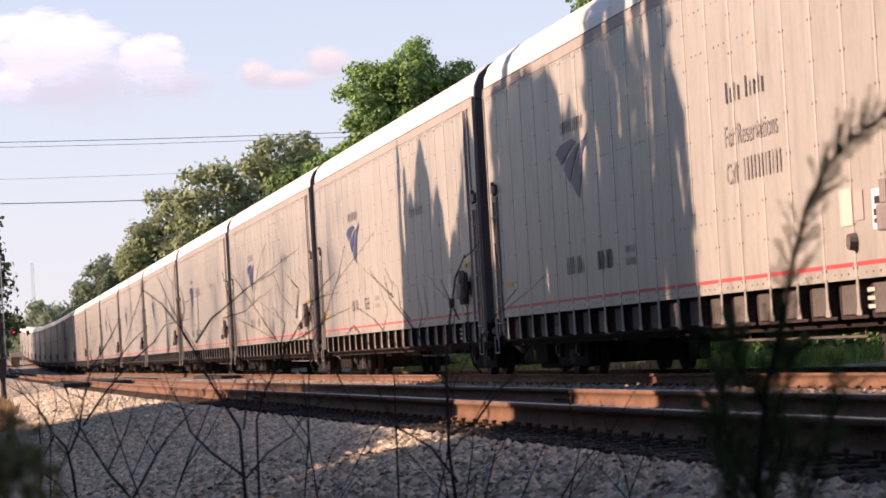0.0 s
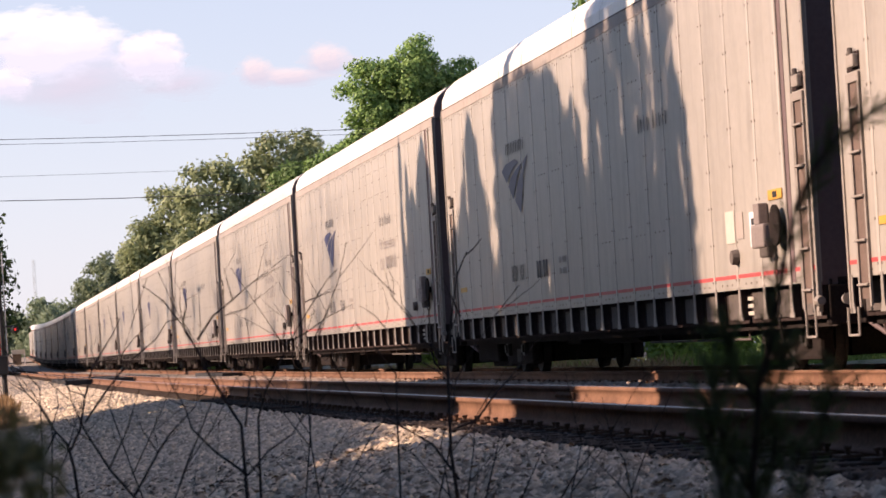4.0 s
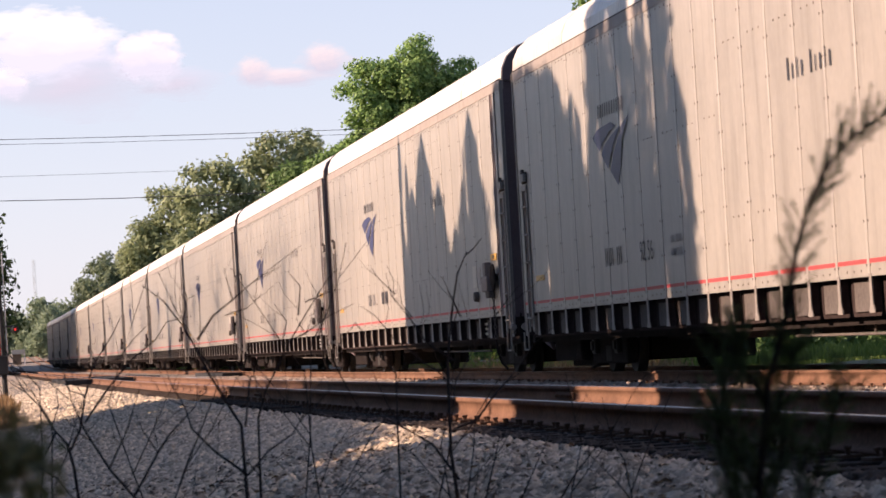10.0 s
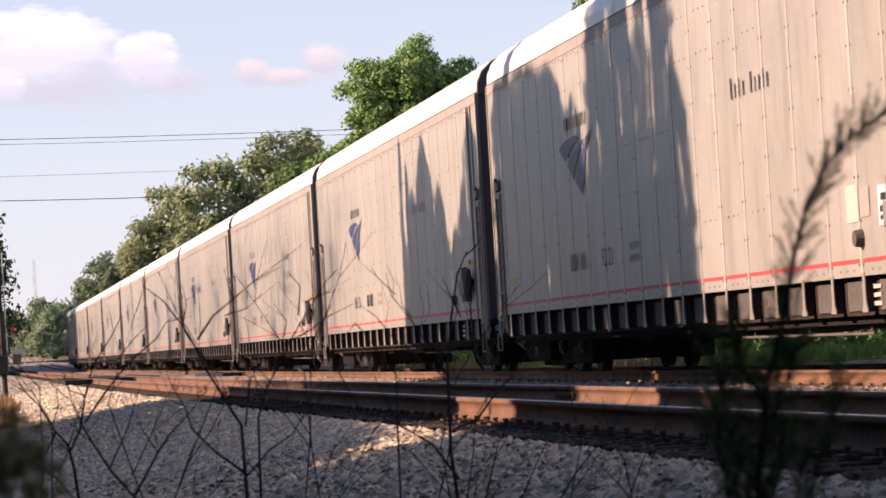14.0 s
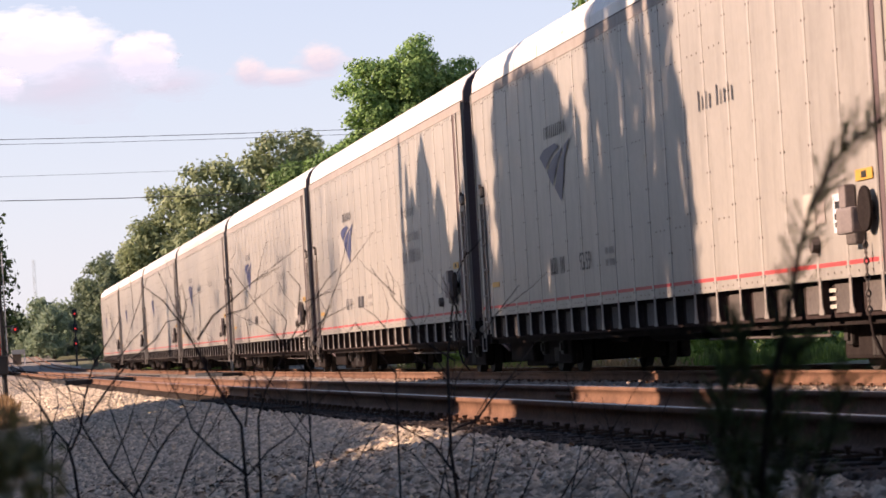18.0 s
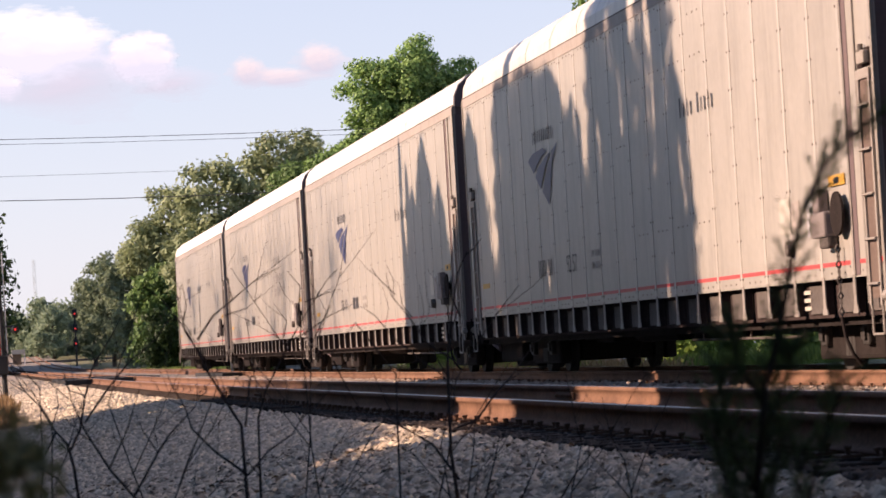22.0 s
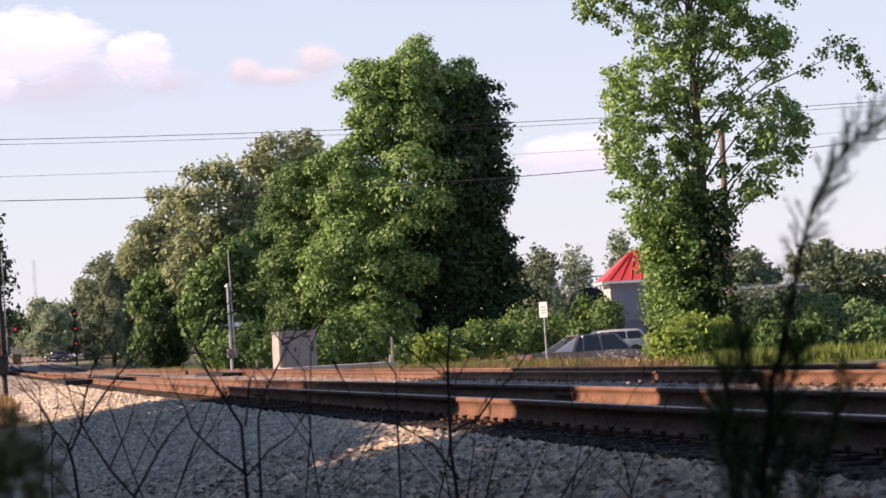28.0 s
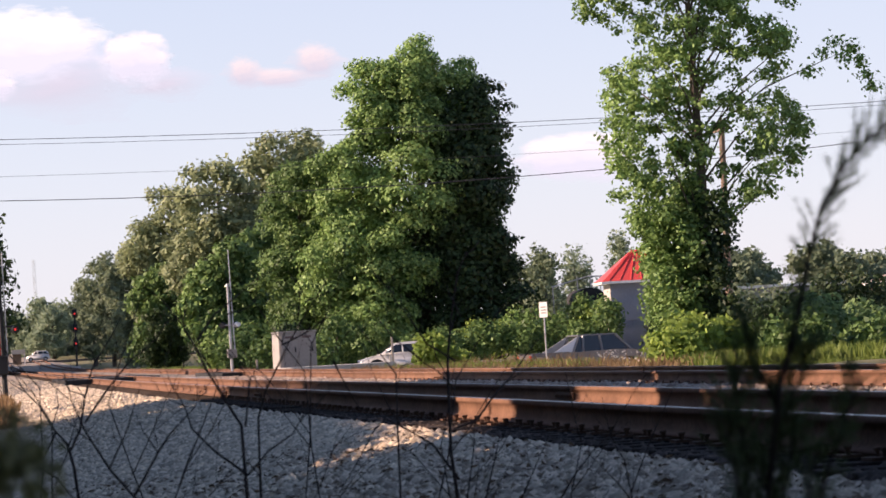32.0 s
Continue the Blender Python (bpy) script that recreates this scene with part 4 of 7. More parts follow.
def set_back(blobs):
    return [(x * BACK, y * BACK, (z - CAM_Z) * BACK + CAM_Z, rx * BACK, ry * BACK, rz * BACK) for x, y, z, rx, ry, rz in blobs]


big = set_back([(21.0, 140, 12.75, 2.2, 2.0, 2.1), (19.6, 139, 12.9, 1.2, 1.4, 1.3), (18.3, 139.5, 12.0, 1.3, 1.6, 2.0), (21.8, 141, 11.4, 1.7, 2, 2.2), (19.5, 139, 8.8, 2.7, 2.6, 2.9), (17.3, 139.5, 8.3, 1.8, 1.8, 2.4),
                (18.3, 139, 5.2, 2.2, 2.4, 2.8), (17.0, 138.8, 4.6, 2.2, 2, 2.8), (17.5, 138, 2.2, 1.8, 1.8, 1.7)])
grow_tree("broadleaf_tree", "tall bright green tree wrapped in vines", (20.3 * BACK, 140 * BACK, 0.35), lobes(big, 34, 3, 0.20, 0.38, 0.62, 0.84), 120000, 0.20, M_LEAF_A, 11, 0.35, limbs=big, fill=0.25, cap=0.8)
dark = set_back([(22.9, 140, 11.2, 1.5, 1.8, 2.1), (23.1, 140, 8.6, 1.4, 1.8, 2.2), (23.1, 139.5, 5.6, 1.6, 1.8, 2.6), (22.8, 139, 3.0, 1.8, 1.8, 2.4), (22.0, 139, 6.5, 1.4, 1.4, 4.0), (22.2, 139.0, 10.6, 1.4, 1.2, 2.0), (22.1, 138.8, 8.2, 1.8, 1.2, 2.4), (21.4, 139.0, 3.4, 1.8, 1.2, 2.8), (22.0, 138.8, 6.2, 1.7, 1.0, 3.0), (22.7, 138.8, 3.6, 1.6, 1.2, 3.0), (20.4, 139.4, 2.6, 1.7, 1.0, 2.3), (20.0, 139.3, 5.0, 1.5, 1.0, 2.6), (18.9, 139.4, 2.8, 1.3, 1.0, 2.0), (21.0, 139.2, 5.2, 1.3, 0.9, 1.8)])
grow_tree("broadleaf_tree", "dark green tree with shade put into its leaf colour", (23.4 * BACK, 140 * BACK, 0.35), lobes(dark, 26, 5), 62000, 0.25, M_LEAF_E, 12, 0.3, limbs=dark, cap=0.6)
left_low = set_back([(15.2, 142, 7.6, 1.7, 1.8, 2.4), (14.7, 142, 4.6, 2.0, 2, 2.6), (15.4, 140.5, 2.4, 1.8, 1.6, 1.9)])
grow_tree("broadleaf_tree", "mid green bushy tree behind the signal cabinet", (15.0 * BACK, 142 * BACK, 0.4), lobes(left_low, 28, 6), 46000, 0.19, M_LEAF_G, 13, 0.22, limbs=left_low, cap=0.8)

# the tall open tree beside the utility pole
def tree_spread(z):
    """Reach of the open crown at each height: from x, to x, and how full it is on each side of the trunk."""
    table = ((0.5, 23.3, 25.3, 1.0, 1.0), (1.7, 23.2, 25.4, 1.0, 1.0), (3.8, 22.8, 25.4, 1.0, 0.9), (4.8, 22.6, 25.7, 1.0, 0.6), (5.6, 22.3, 27.3, 1.0, 0.36), (6.2, 21.7, 28.3, 1.0, 0.42), (7.0, 21.7, 28.7, 1.0, 0.46), (8.4, 21.7, 28.6, 0.95, 0.46), (9.6, 21.9, 28.0, 0.8, 0.5),
             (10.8, 22.4, 28.2, 0.68, 0.5), (11.4, 22.5, 28.4, 0.68, 0.52), (12.0, 21.2, 28.6, 0.66, 0.55), (13.2, 20.6, 28.8, 0.66, 0.55), (15.5, 21.5, 28.0, 0.7, 0.55))
    for a, b in zip(table, table[1:]):
        if a[0] <= z <= b[0]:
            k = (z - a[0]) / (b[0] - a[0])
            return [u + (v - u) * k for u, v in zip(a[1:], b[1:])]
    return 23.5, 26, 0.7, 0.6


r_open = random.Random(44)
open_tree, open_limbs = [], []
for i in range(1350):
    z = r_open.uniform(0.5, 15.4)
    x0, x1, left_full, right_full = tree_spread(z)
    x = r_open.uniform(x0, x1)
    bare = 5.3 < z < 8.5 and 25.0 < x < 25.75
    if r_open.random() > (0.12 if bare else left_full if x < 25.0 else right_full):
        continue
    size = r_open.uniform(0.18, 0.42) * (1.15 if z < 5 else 1.0)
    open_tree.append((x, 105 + r_open.gauss(0, 0.9), z, size * 1.25, size * 1.1, size * 0.8))
    if r_open.random() < 0.05 and z > 4:
        open_limbs.append(open_tree[-1])
for x, z in ((28.9, 9.7), (29.4, 10.3), (29.9, 10.7), (30.4, 10.5), (30.7, 10.0), (30.9, 9.5), (30.2, 10.1), (31.1, 9.1)):
    open_tree.append((x, 105, z, 0.42, 0.35, 0.24))
open_limbs.append((30.0, 105, 10.3, 0.4, 0.3, 0.2))
ivy = [b for b in open_tree if b[2] < 6.2 and 24.35 < b[0] < 25.6]
open_tree = [b for b in open_tree if not (b[2] < 5.2 and 24.6 < b[0] < 25.6)]
open_one = grow_tree("broadleaf_tree", "tall open green tree with ivy on its trunk", (24.85, 105, -0.15), open_tree, 58000, 0.165, M_LEAF_A, 14, 0.22, fill=0.95, top=14.5, limbs=open_limbs, cap=0.4)
# the column's right side takes the darker leaves to stand for shade
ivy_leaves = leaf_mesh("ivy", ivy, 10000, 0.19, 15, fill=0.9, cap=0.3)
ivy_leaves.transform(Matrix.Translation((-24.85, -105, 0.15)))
place("ivy", ivy_leaves, M_LEAF_E, open_one, "ivy on the trunk, coloured dark for its shaded side")

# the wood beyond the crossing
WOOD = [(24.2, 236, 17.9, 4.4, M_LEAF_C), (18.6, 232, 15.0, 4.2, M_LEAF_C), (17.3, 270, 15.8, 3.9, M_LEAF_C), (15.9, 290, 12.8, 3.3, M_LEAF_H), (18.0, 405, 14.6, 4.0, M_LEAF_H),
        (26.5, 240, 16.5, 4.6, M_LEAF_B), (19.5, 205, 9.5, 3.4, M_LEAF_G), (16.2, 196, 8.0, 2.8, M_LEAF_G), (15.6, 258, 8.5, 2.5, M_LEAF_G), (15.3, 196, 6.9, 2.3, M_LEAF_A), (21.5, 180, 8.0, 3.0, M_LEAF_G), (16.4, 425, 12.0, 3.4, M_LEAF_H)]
for i, (x, y, hgt, rad, leaf) in enumerate(WOOD):
    z0 = rise(y)
    bl = [(x, y, z0 + hgt * 0.80, rad * 0.72, rad * 0.7, hgt * 0.20), (x - rad * 0.4, y, z0 + hgt * 0.58, rad * 0.68, rad * 0.7, hgt * 0.22), (x + rad * 0.45, y, z0 + hgt * 0.55, rad * 0.66, rad * 0.7, hgt * 0.24), (x, y - 1, z0 + hgt * 0.28, rad * 0.95, rad * 0.8, hgt * 0.26)]
    grow_tree("broadleaf_tree", "olive green leafy tree at the wood's edge" if leaf is M_LEAF_C else "mid green leafy tree at the wood's edge", (x, y, z0 + 0.1), lobes(bl, 18, 20 + i, 0.2, 0.42), 16000, 0.40 if y > 200 else 0.32, leaf, 30 + i, 0.25, limbs=bl, cap=0.8)
# dark bush added in place of the shaded opening under the trees
thicket = [(14.3, 241, 3.5, 1.6, 1.3, 1.7), (13.9, 241, 2.2, 1.3, 1.2, 1.4), (15.2, 241, 2.9, 1.2, 1.0, 1.7), (14.5, 240.5, 1.7, 1.8, 1.0, 1.2)]
grow_tree("shrub", "near-black bush standing for the shaded hollow at the wood's foot", (14.5, 241, rise(241)), lobes(thicket, 14, 77), 14000, 0.24, M_PINE, 78, 0.15, category="shrub", limbs=False)
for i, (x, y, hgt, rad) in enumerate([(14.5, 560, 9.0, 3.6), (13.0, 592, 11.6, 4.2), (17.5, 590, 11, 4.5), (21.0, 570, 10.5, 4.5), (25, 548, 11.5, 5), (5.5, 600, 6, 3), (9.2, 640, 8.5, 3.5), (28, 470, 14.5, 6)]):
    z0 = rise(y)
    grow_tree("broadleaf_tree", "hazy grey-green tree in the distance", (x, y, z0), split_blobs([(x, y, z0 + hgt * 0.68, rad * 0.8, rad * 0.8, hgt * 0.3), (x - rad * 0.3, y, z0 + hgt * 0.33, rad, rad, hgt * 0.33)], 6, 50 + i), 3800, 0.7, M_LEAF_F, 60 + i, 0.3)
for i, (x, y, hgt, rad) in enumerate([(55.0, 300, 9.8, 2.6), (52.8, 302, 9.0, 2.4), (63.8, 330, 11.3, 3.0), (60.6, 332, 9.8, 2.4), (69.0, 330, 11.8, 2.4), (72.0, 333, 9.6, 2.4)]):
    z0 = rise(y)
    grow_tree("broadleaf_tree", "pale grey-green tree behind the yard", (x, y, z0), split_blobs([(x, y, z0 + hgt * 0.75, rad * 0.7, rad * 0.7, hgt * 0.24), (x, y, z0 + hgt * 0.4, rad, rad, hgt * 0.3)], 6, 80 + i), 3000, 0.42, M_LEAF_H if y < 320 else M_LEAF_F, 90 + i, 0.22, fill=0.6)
for i, x in enumerate((45, 48, 50.5, 53, 55.5, 58, 61, 49.4, 51.8, 54.2)):
    y = 190 + (i % 3) * 5 + (6 if i > 6 else 0)
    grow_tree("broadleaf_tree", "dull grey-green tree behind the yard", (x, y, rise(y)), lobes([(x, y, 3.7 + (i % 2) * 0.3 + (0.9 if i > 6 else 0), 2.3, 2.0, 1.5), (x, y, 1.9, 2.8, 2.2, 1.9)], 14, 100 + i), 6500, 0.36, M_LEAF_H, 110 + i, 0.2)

# unseen belt of trees, added to block the bright horizon on the right
for i, (x, y) in enumerate([(47, 64), (52, 46), (46, 28), (53, 10), (47, -8), (54, -26), (60, 80)]):
    grow_tree("broadleaf_tree", "unseen broad tree added to cut light from the right", (x, y, 0.1), split_blobs([(x, y, 9.5, 6.5, 8.5, 5.0), (x, y, 4.2, 6.5, 9.5, 4.2)], 6, 760 + i), 3200, 1.1, M_LEAF_B, 770 + i, 0.35, limbs=False, fill=0.7)
SHRUBS = [(15.4, 141, 2.0, 1.3, M_LEAF_G), (17.3, 150.5, 2.9, 1.7, M_LEAF_G), (19.1, 150, 2.6, 1.5, M_LEAF_G), (20.1, 139.5, 1.15, 0.6, M_LEAF_D), (20.9, 140, 0.95, 0.6, M_LEAF_D), (21.7, 139.6, 0.85, 0.6, M_LEAF_D), (13.9, 150, 2.3, 1.5, M_LEAF_G), (12.6, 153, 2.6, 1.4, M_LEAF_G), (14.9, 146, 2.6, 1.4, M_LEAF_E),
          (22.6, 149.6, 2.0, 1.3, M_LEAF_G), (24.4, 150.2, 2.5, 1.5, M_LEAF_G), (26.3, 149.8, 2.3, 1.4, M_LEAF_G), (28.0, 150.4, 2.5, 1.4, M_LEAF_G), (30.2, 149.0, 3.4, 1.1, M_LEAF_G), (29.1, 148.6, 2.0, 1.1, M_LEAF_G), (20.6, 148.2, 1.6, 1.2, M_LEAF_G),
          (25.6, 155, 2.4, 2.0, M_LEAF_D), (27.4, 156, 2.9, 1.8, M_LEAF_A), (28.6, 155.5, 2.4, 1.5, M_LEAF_D), (31.2, 156, 3.1, 1.2, M_LEAF_D), (24.0, 156, 2.0, 1.6, M_LEAF_G),
          (21.4, 93, 1.8, 1.1, M_LEAF_D), (23.9, 90, 1.3, 1.2, M_LEAF_G), (19.7, 88, 1.5, 0.9, M_LEAF_D), (22.9, 94, 1.6, 1.0, M_LEAF_D), (25.2, 96, 1.4, 1.3, M_LEAF_G), (33.8, 150, 3.0, 1.5, M_LEAF_G), (35.6, 151, 3.4, 1.6, M_LEAF_H), (37.2, 150, 3.3, 1.6, M_LEAF_H), (38.9, 151, 3.5, 1.6, M_LEAF_H), (40.6, 150, 3.2, 1.6, M_LEAF_G), (30.9, 119, 2.6, 1.4, M_LEAF_E), (32.6, 118, 3.2, 1.5, M_LEAF_E), (34.4, 118, 3.3, 1.5, M_LEAF_E), (30.4, 157, 3.3, 1.2, M_LEAF_G), (28.5, 104, 2.2, 1.5, M_LEAF_B), (30.8, 107, 2.0, 1.5, M_LEAF_B), (26.2, 90, 1.4, 1.1, M_LEAF_G), (27.8, 92, 1.5, 1.2, M_LEAF_G),
          (16.3, 112, 1.2, 0.7, M_LEAF_D), (16.9, 114, 1.0, 0.65, M_LEAF_D)]
for i, (x, y, hgt, rad, leaf) in enumerate(SHRUBS):
    z0 = -0.08 if y > 118 else land_height(x, y) + 0.03
    grow_tree("shrub", "bright green wild shrub in the verge" if leaf is M_LEAF_D else "deep green wild shrub by the yard", (x, y, z0), split_blobs([(x, y, z0 + hgt * 0.55, rad * 0.8, rad * 0.8, hgt * 0.45)], 7, 130 + i), 1700, 0.21, leaf, 150 + i, 0.06, category="shrub", limbs=False)

# unseen trees on the near side, gaps cut along the sun's rays to shape the shade
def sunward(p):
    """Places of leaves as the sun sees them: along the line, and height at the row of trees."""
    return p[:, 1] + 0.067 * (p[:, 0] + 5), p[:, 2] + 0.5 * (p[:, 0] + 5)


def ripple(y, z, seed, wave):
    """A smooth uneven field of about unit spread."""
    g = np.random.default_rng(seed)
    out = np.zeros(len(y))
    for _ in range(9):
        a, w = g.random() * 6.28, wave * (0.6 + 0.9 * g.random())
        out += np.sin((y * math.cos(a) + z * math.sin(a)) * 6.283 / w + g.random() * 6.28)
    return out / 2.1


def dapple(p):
    """A few small ragged windows cut in the lower boughs along the sun's rays."""
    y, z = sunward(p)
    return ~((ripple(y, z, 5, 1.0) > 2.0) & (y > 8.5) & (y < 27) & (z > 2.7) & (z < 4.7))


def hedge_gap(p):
    """Gaps cut in the foliage to place patches of low sun: an open slanting slot and two notches."""
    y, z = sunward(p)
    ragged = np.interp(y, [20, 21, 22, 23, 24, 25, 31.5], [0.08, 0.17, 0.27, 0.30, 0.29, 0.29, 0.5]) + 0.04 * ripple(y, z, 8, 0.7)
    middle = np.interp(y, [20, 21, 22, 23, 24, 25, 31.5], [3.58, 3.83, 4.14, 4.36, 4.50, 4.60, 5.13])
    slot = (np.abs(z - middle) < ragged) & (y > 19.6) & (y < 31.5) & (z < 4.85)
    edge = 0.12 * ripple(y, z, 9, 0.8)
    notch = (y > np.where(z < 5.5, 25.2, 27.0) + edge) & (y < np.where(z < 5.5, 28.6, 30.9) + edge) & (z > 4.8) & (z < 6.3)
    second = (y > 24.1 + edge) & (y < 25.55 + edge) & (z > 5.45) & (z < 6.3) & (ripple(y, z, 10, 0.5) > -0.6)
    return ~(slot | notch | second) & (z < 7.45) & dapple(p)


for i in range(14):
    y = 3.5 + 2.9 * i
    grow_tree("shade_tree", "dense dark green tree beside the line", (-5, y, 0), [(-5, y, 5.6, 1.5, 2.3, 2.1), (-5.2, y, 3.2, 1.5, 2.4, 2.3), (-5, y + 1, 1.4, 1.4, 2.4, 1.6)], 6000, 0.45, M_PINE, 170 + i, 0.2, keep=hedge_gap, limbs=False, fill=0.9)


def conifer(x, y, z0, crown_base, top, rad, seed, count=9000, size=0.3, taper=0.8, label="dark green conifer beside the line"):
    """Whorls of drooping boughs round a straight trunk."""
    r2 = random.Random(seed)
    blobs = []
    n = max(5, int((top - crown_base) / 0.55))
    for i in range(n):
        k = i / (n - 1)
        z = crown_base + (top - crown_base) * k
        rr = rad * (1 - k) ** taper + 0.15
        for j in range(4 if rr > 0.7 else 2):
            a = r2.uniform(0, 6.28)
            blobs.append((x + math.cos(a) * rr * 0.5, y + math.sin(a) * rr * 0.5, z + r2.uniform(-0.15, 0.15), rr * 0.62, rr * 0.62, 0.34 + 0.1 * rr))
    return grow_tree("conifer", label, (x, y, z0), blobs, count, size, M_PINE, seed, 0.24, limbs=False, up=0.0, fill=0.9, top=top)


def ragged_conifer(y0, top, base, foot, taper, holes, seed, count, size=0.185, label="dark green ragged conifer beside the line"):
    """A conifer with drooping, thinly needled boughs, its gaps cut along the sun's rays to shape its shadow. foot: its
    half width at the crown's base.
    """
    g = np.random.default_rng(seed)
    t = thing("conifer", label, "tree", (-5, y0, 0), group=TREE_GROUPS["conifer"])
    n = 7
    place("trunk", tube([(0, 0, -0.1 + (top + 0.05) * k / (n - 1)) for k in range(n)], [0.24 - 0.22 * k / (n - 1) for k in range(n)], 8), M_BARK, t)
    k = g.random(count) ** 1.15
    z = base + (top - base) * k
    a = g.random(count) * 6.283
    whorl = 0.72 + 0.28 * ((z * 1.7 + 0.35 * np.sin(2 * a + seed) + seed * 0.37) % 1.0)
    reach = (foot * (1 - k) ** taper + 0.05) * whorl * (1 + 0.22 * np.sin(3 * a + seed) * np.sin(5.0 * z + seed))
    r = reach * np.sqrt(g.random(count))
    p = np.stack([-5 + 0.7 * np.cos(a) * r, y0 + np.sin(a) * r, z - 0.18 * r], -1)
    # thinned in the sun's view, so the gaps become lit streaks in the shadow
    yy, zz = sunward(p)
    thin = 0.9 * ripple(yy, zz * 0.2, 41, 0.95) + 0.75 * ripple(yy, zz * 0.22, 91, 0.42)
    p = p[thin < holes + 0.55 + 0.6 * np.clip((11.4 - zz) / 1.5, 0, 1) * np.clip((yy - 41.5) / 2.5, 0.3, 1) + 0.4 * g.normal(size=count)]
    c = len(p)
    nrm = g.normal(size=(c, 3))
    nrm /= np.linalg.norm(nrm, axis=1)[:, None]
    u = np.cross(nrm, g.normal(size=(c, 3)))
    u /= np.linalg.norm(u, axis=1)[:, None] + 1e-9
    w = np.cross(nrm, u)
    s = (size * (0.6 + 0.8 * g.random(c)))[:, None]
    p = p - np.array([-5, y0, 0])
    v = np.stack([p - u * s * 0.5 - w * s * 0.26, p + u * s * 0.5, p - u * s * 0.5 + w * s * 0.26], 1).reshape(-1, 3)
    place("crown", quick_mesh("crown", v, np.arange(3 * c).reshape(-1, 3)), M_PINE, t)
    return t


# along the line, top, base of the crown, half width, taper, fullness, leaves
for i, (y, top, base, foot, taper, full, count) in enumerate((
        (68.75, 12.7, 7.2, 0.75, 0.6, 1.0, 7000), (67.9, 12.1, 7.2, 0.9, 0.6, 1.1, 7000), (67.2, 11.5, 7.0, 2.4, 0.5, 1.5, 18000), (65.4, 12.5, 7.0, 4.2, 0.70, 1.3, 34000),
        (63.4, 11.4, 7.0, 3.0, 0.65, 1.3, 20000), (59.15, 12.45, 7.0, 4.5, 0.75, 1.6, 36000), (61.4, 10.4, 7.0, 2.8, 0.5, 1.6, 18000),
        (55.6, 12.75, 6.3, 1.35, 0.14, 1.1, 22000), (54.85, 14.0, 6.3, 1.0, 0.6, 1.4, 14000), (52.6, 12.7, 3.9, 1.9, 0.3, 1.2, 22000), (53.2, 12.6, 7.0, 3.6, 0.12, 1.15, 34000), (51.1, 12.5, 7.0, 2.0, 0.15, 1.15, 24000),
        (51.0, 12.5, 3.2, 2.2, 0.40, 1.1, 22000), (49.0, 11.9, 2.6, 2.2, 0.45, 1.0, 22000), (46.9, 14.3, 2.6, 1.45, 0.22, 0.85, 34000),
        (45.2, 14.4, 2.6, 2.0, 0.35, 0.55, 28000), (43.1, 15.2, 2.6, 2.1, 0.24, 0.55, 34000), (41.9, 11.6, 2.6, 1.5, 0.30, 0.5, 18000),
        (49.8, 11.7, 3.4, 3.4, 0.25, 1.15, 32000), (54.6, 12.0, 6.3, 2.6, 0.18, 0.9, 28000), (46.2, 11.8, 2.6, 4.0, 0.25, 0.95, 36000), (43.6, 10.2, 2.6, 3.3, 0.25, 1.0, 24000), (47.0, 9.6, 2.6, 5.0, 0.2, 1.5, 30000))):
    ragged_conifer(y, top, base, foot, taper, full, 201 + i, int(count * 0.75))
for i, y in enumerate(range(112, 190, 9)):
    conifer(-9 - (i % 3), y + 3, rise(y), 1.0, 8.0 + (i % 3), 2.8, 230 + i, count=4000, size=0.4)
for i, y in enumerate(range(288, 475, 6)):
    conifer(-9 - (i % 3) * 1.5, y, rise(y), 1.0, 20.5 + (i % 3) * 1.0, 5.0, 260 + i, count=1300, size=1.5, taper=0.5)
# unseen trees at the side and behind, added to block sky light
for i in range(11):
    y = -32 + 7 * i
    grow_tree("shade_tree", "unseen broad tree added to cut the sky light", (-13, y, 0), [(-13, y, 5.4, 3.0, 4.2, 2.9), (-13, y, 3.0, 3.0, 4.4, 2.8)], 3400, 0.8, M_PINE, 320 + i, 0.3, limbs=False, fill=0.8, keep=hedge_gap)
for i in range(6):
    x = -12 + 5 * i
    grow_tree("shade_tree", "unseen broad tree added to cut the sky light", (x, -12, 0), [(x, -12, 9.5, 3.4, 3.2, 4.0), (x, -12, 4.5, 3.2, 3, 4)], 3000, 0.8, M_PINE, 340 + i, 0.3, limbs=False, fill=0.8)
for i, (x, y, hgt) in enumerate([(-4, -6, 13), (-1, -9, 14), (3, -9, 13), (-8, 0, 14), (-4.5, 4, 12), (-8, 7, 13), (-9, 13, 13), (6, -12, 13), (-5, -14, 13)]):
    grow_tree("shade_tree", "unseen tall tree added to cut the sky light beside the line", (x, y, 0), [(x, y, hgt * 0.72, 4.2, 4.2, hgt * 0.28), (x, y, hgt * 0.45, 3.4, 3.4, hgt * 0.2)], 3600, 0.78, M_PINE, 360 + i, 0.3, limbs=False, fill=0.8, keep=lambda p: ((p[:, 2] > 3.6) | (p[:, 1] < -1) | (p[:, 0] < -2.5)) & dapple(p))
# unseen sparse crowns, added to weaken the sun on the far cars
for i, y in enumerate(range(84, 292, 13)):
    grow_tree("tall_tree", "unseen thin-leaved tall tree added to dim the sun", (-24, y, rise(y)), [(-24, y, 20.0, 2.5, 7.0, 4.6), (-24, y + 4, 18.6, 2.0, 5.0, 3.0)], 2400, 0.21, M_LEAF_B, 420 + i, 0.25, limbs=False, fill=0.95)
conifer(0.95, 152, rise(152), 3.2, 9.8, 1.7, 300, count=2600, size=0.26, label="dark pine at the crossing")


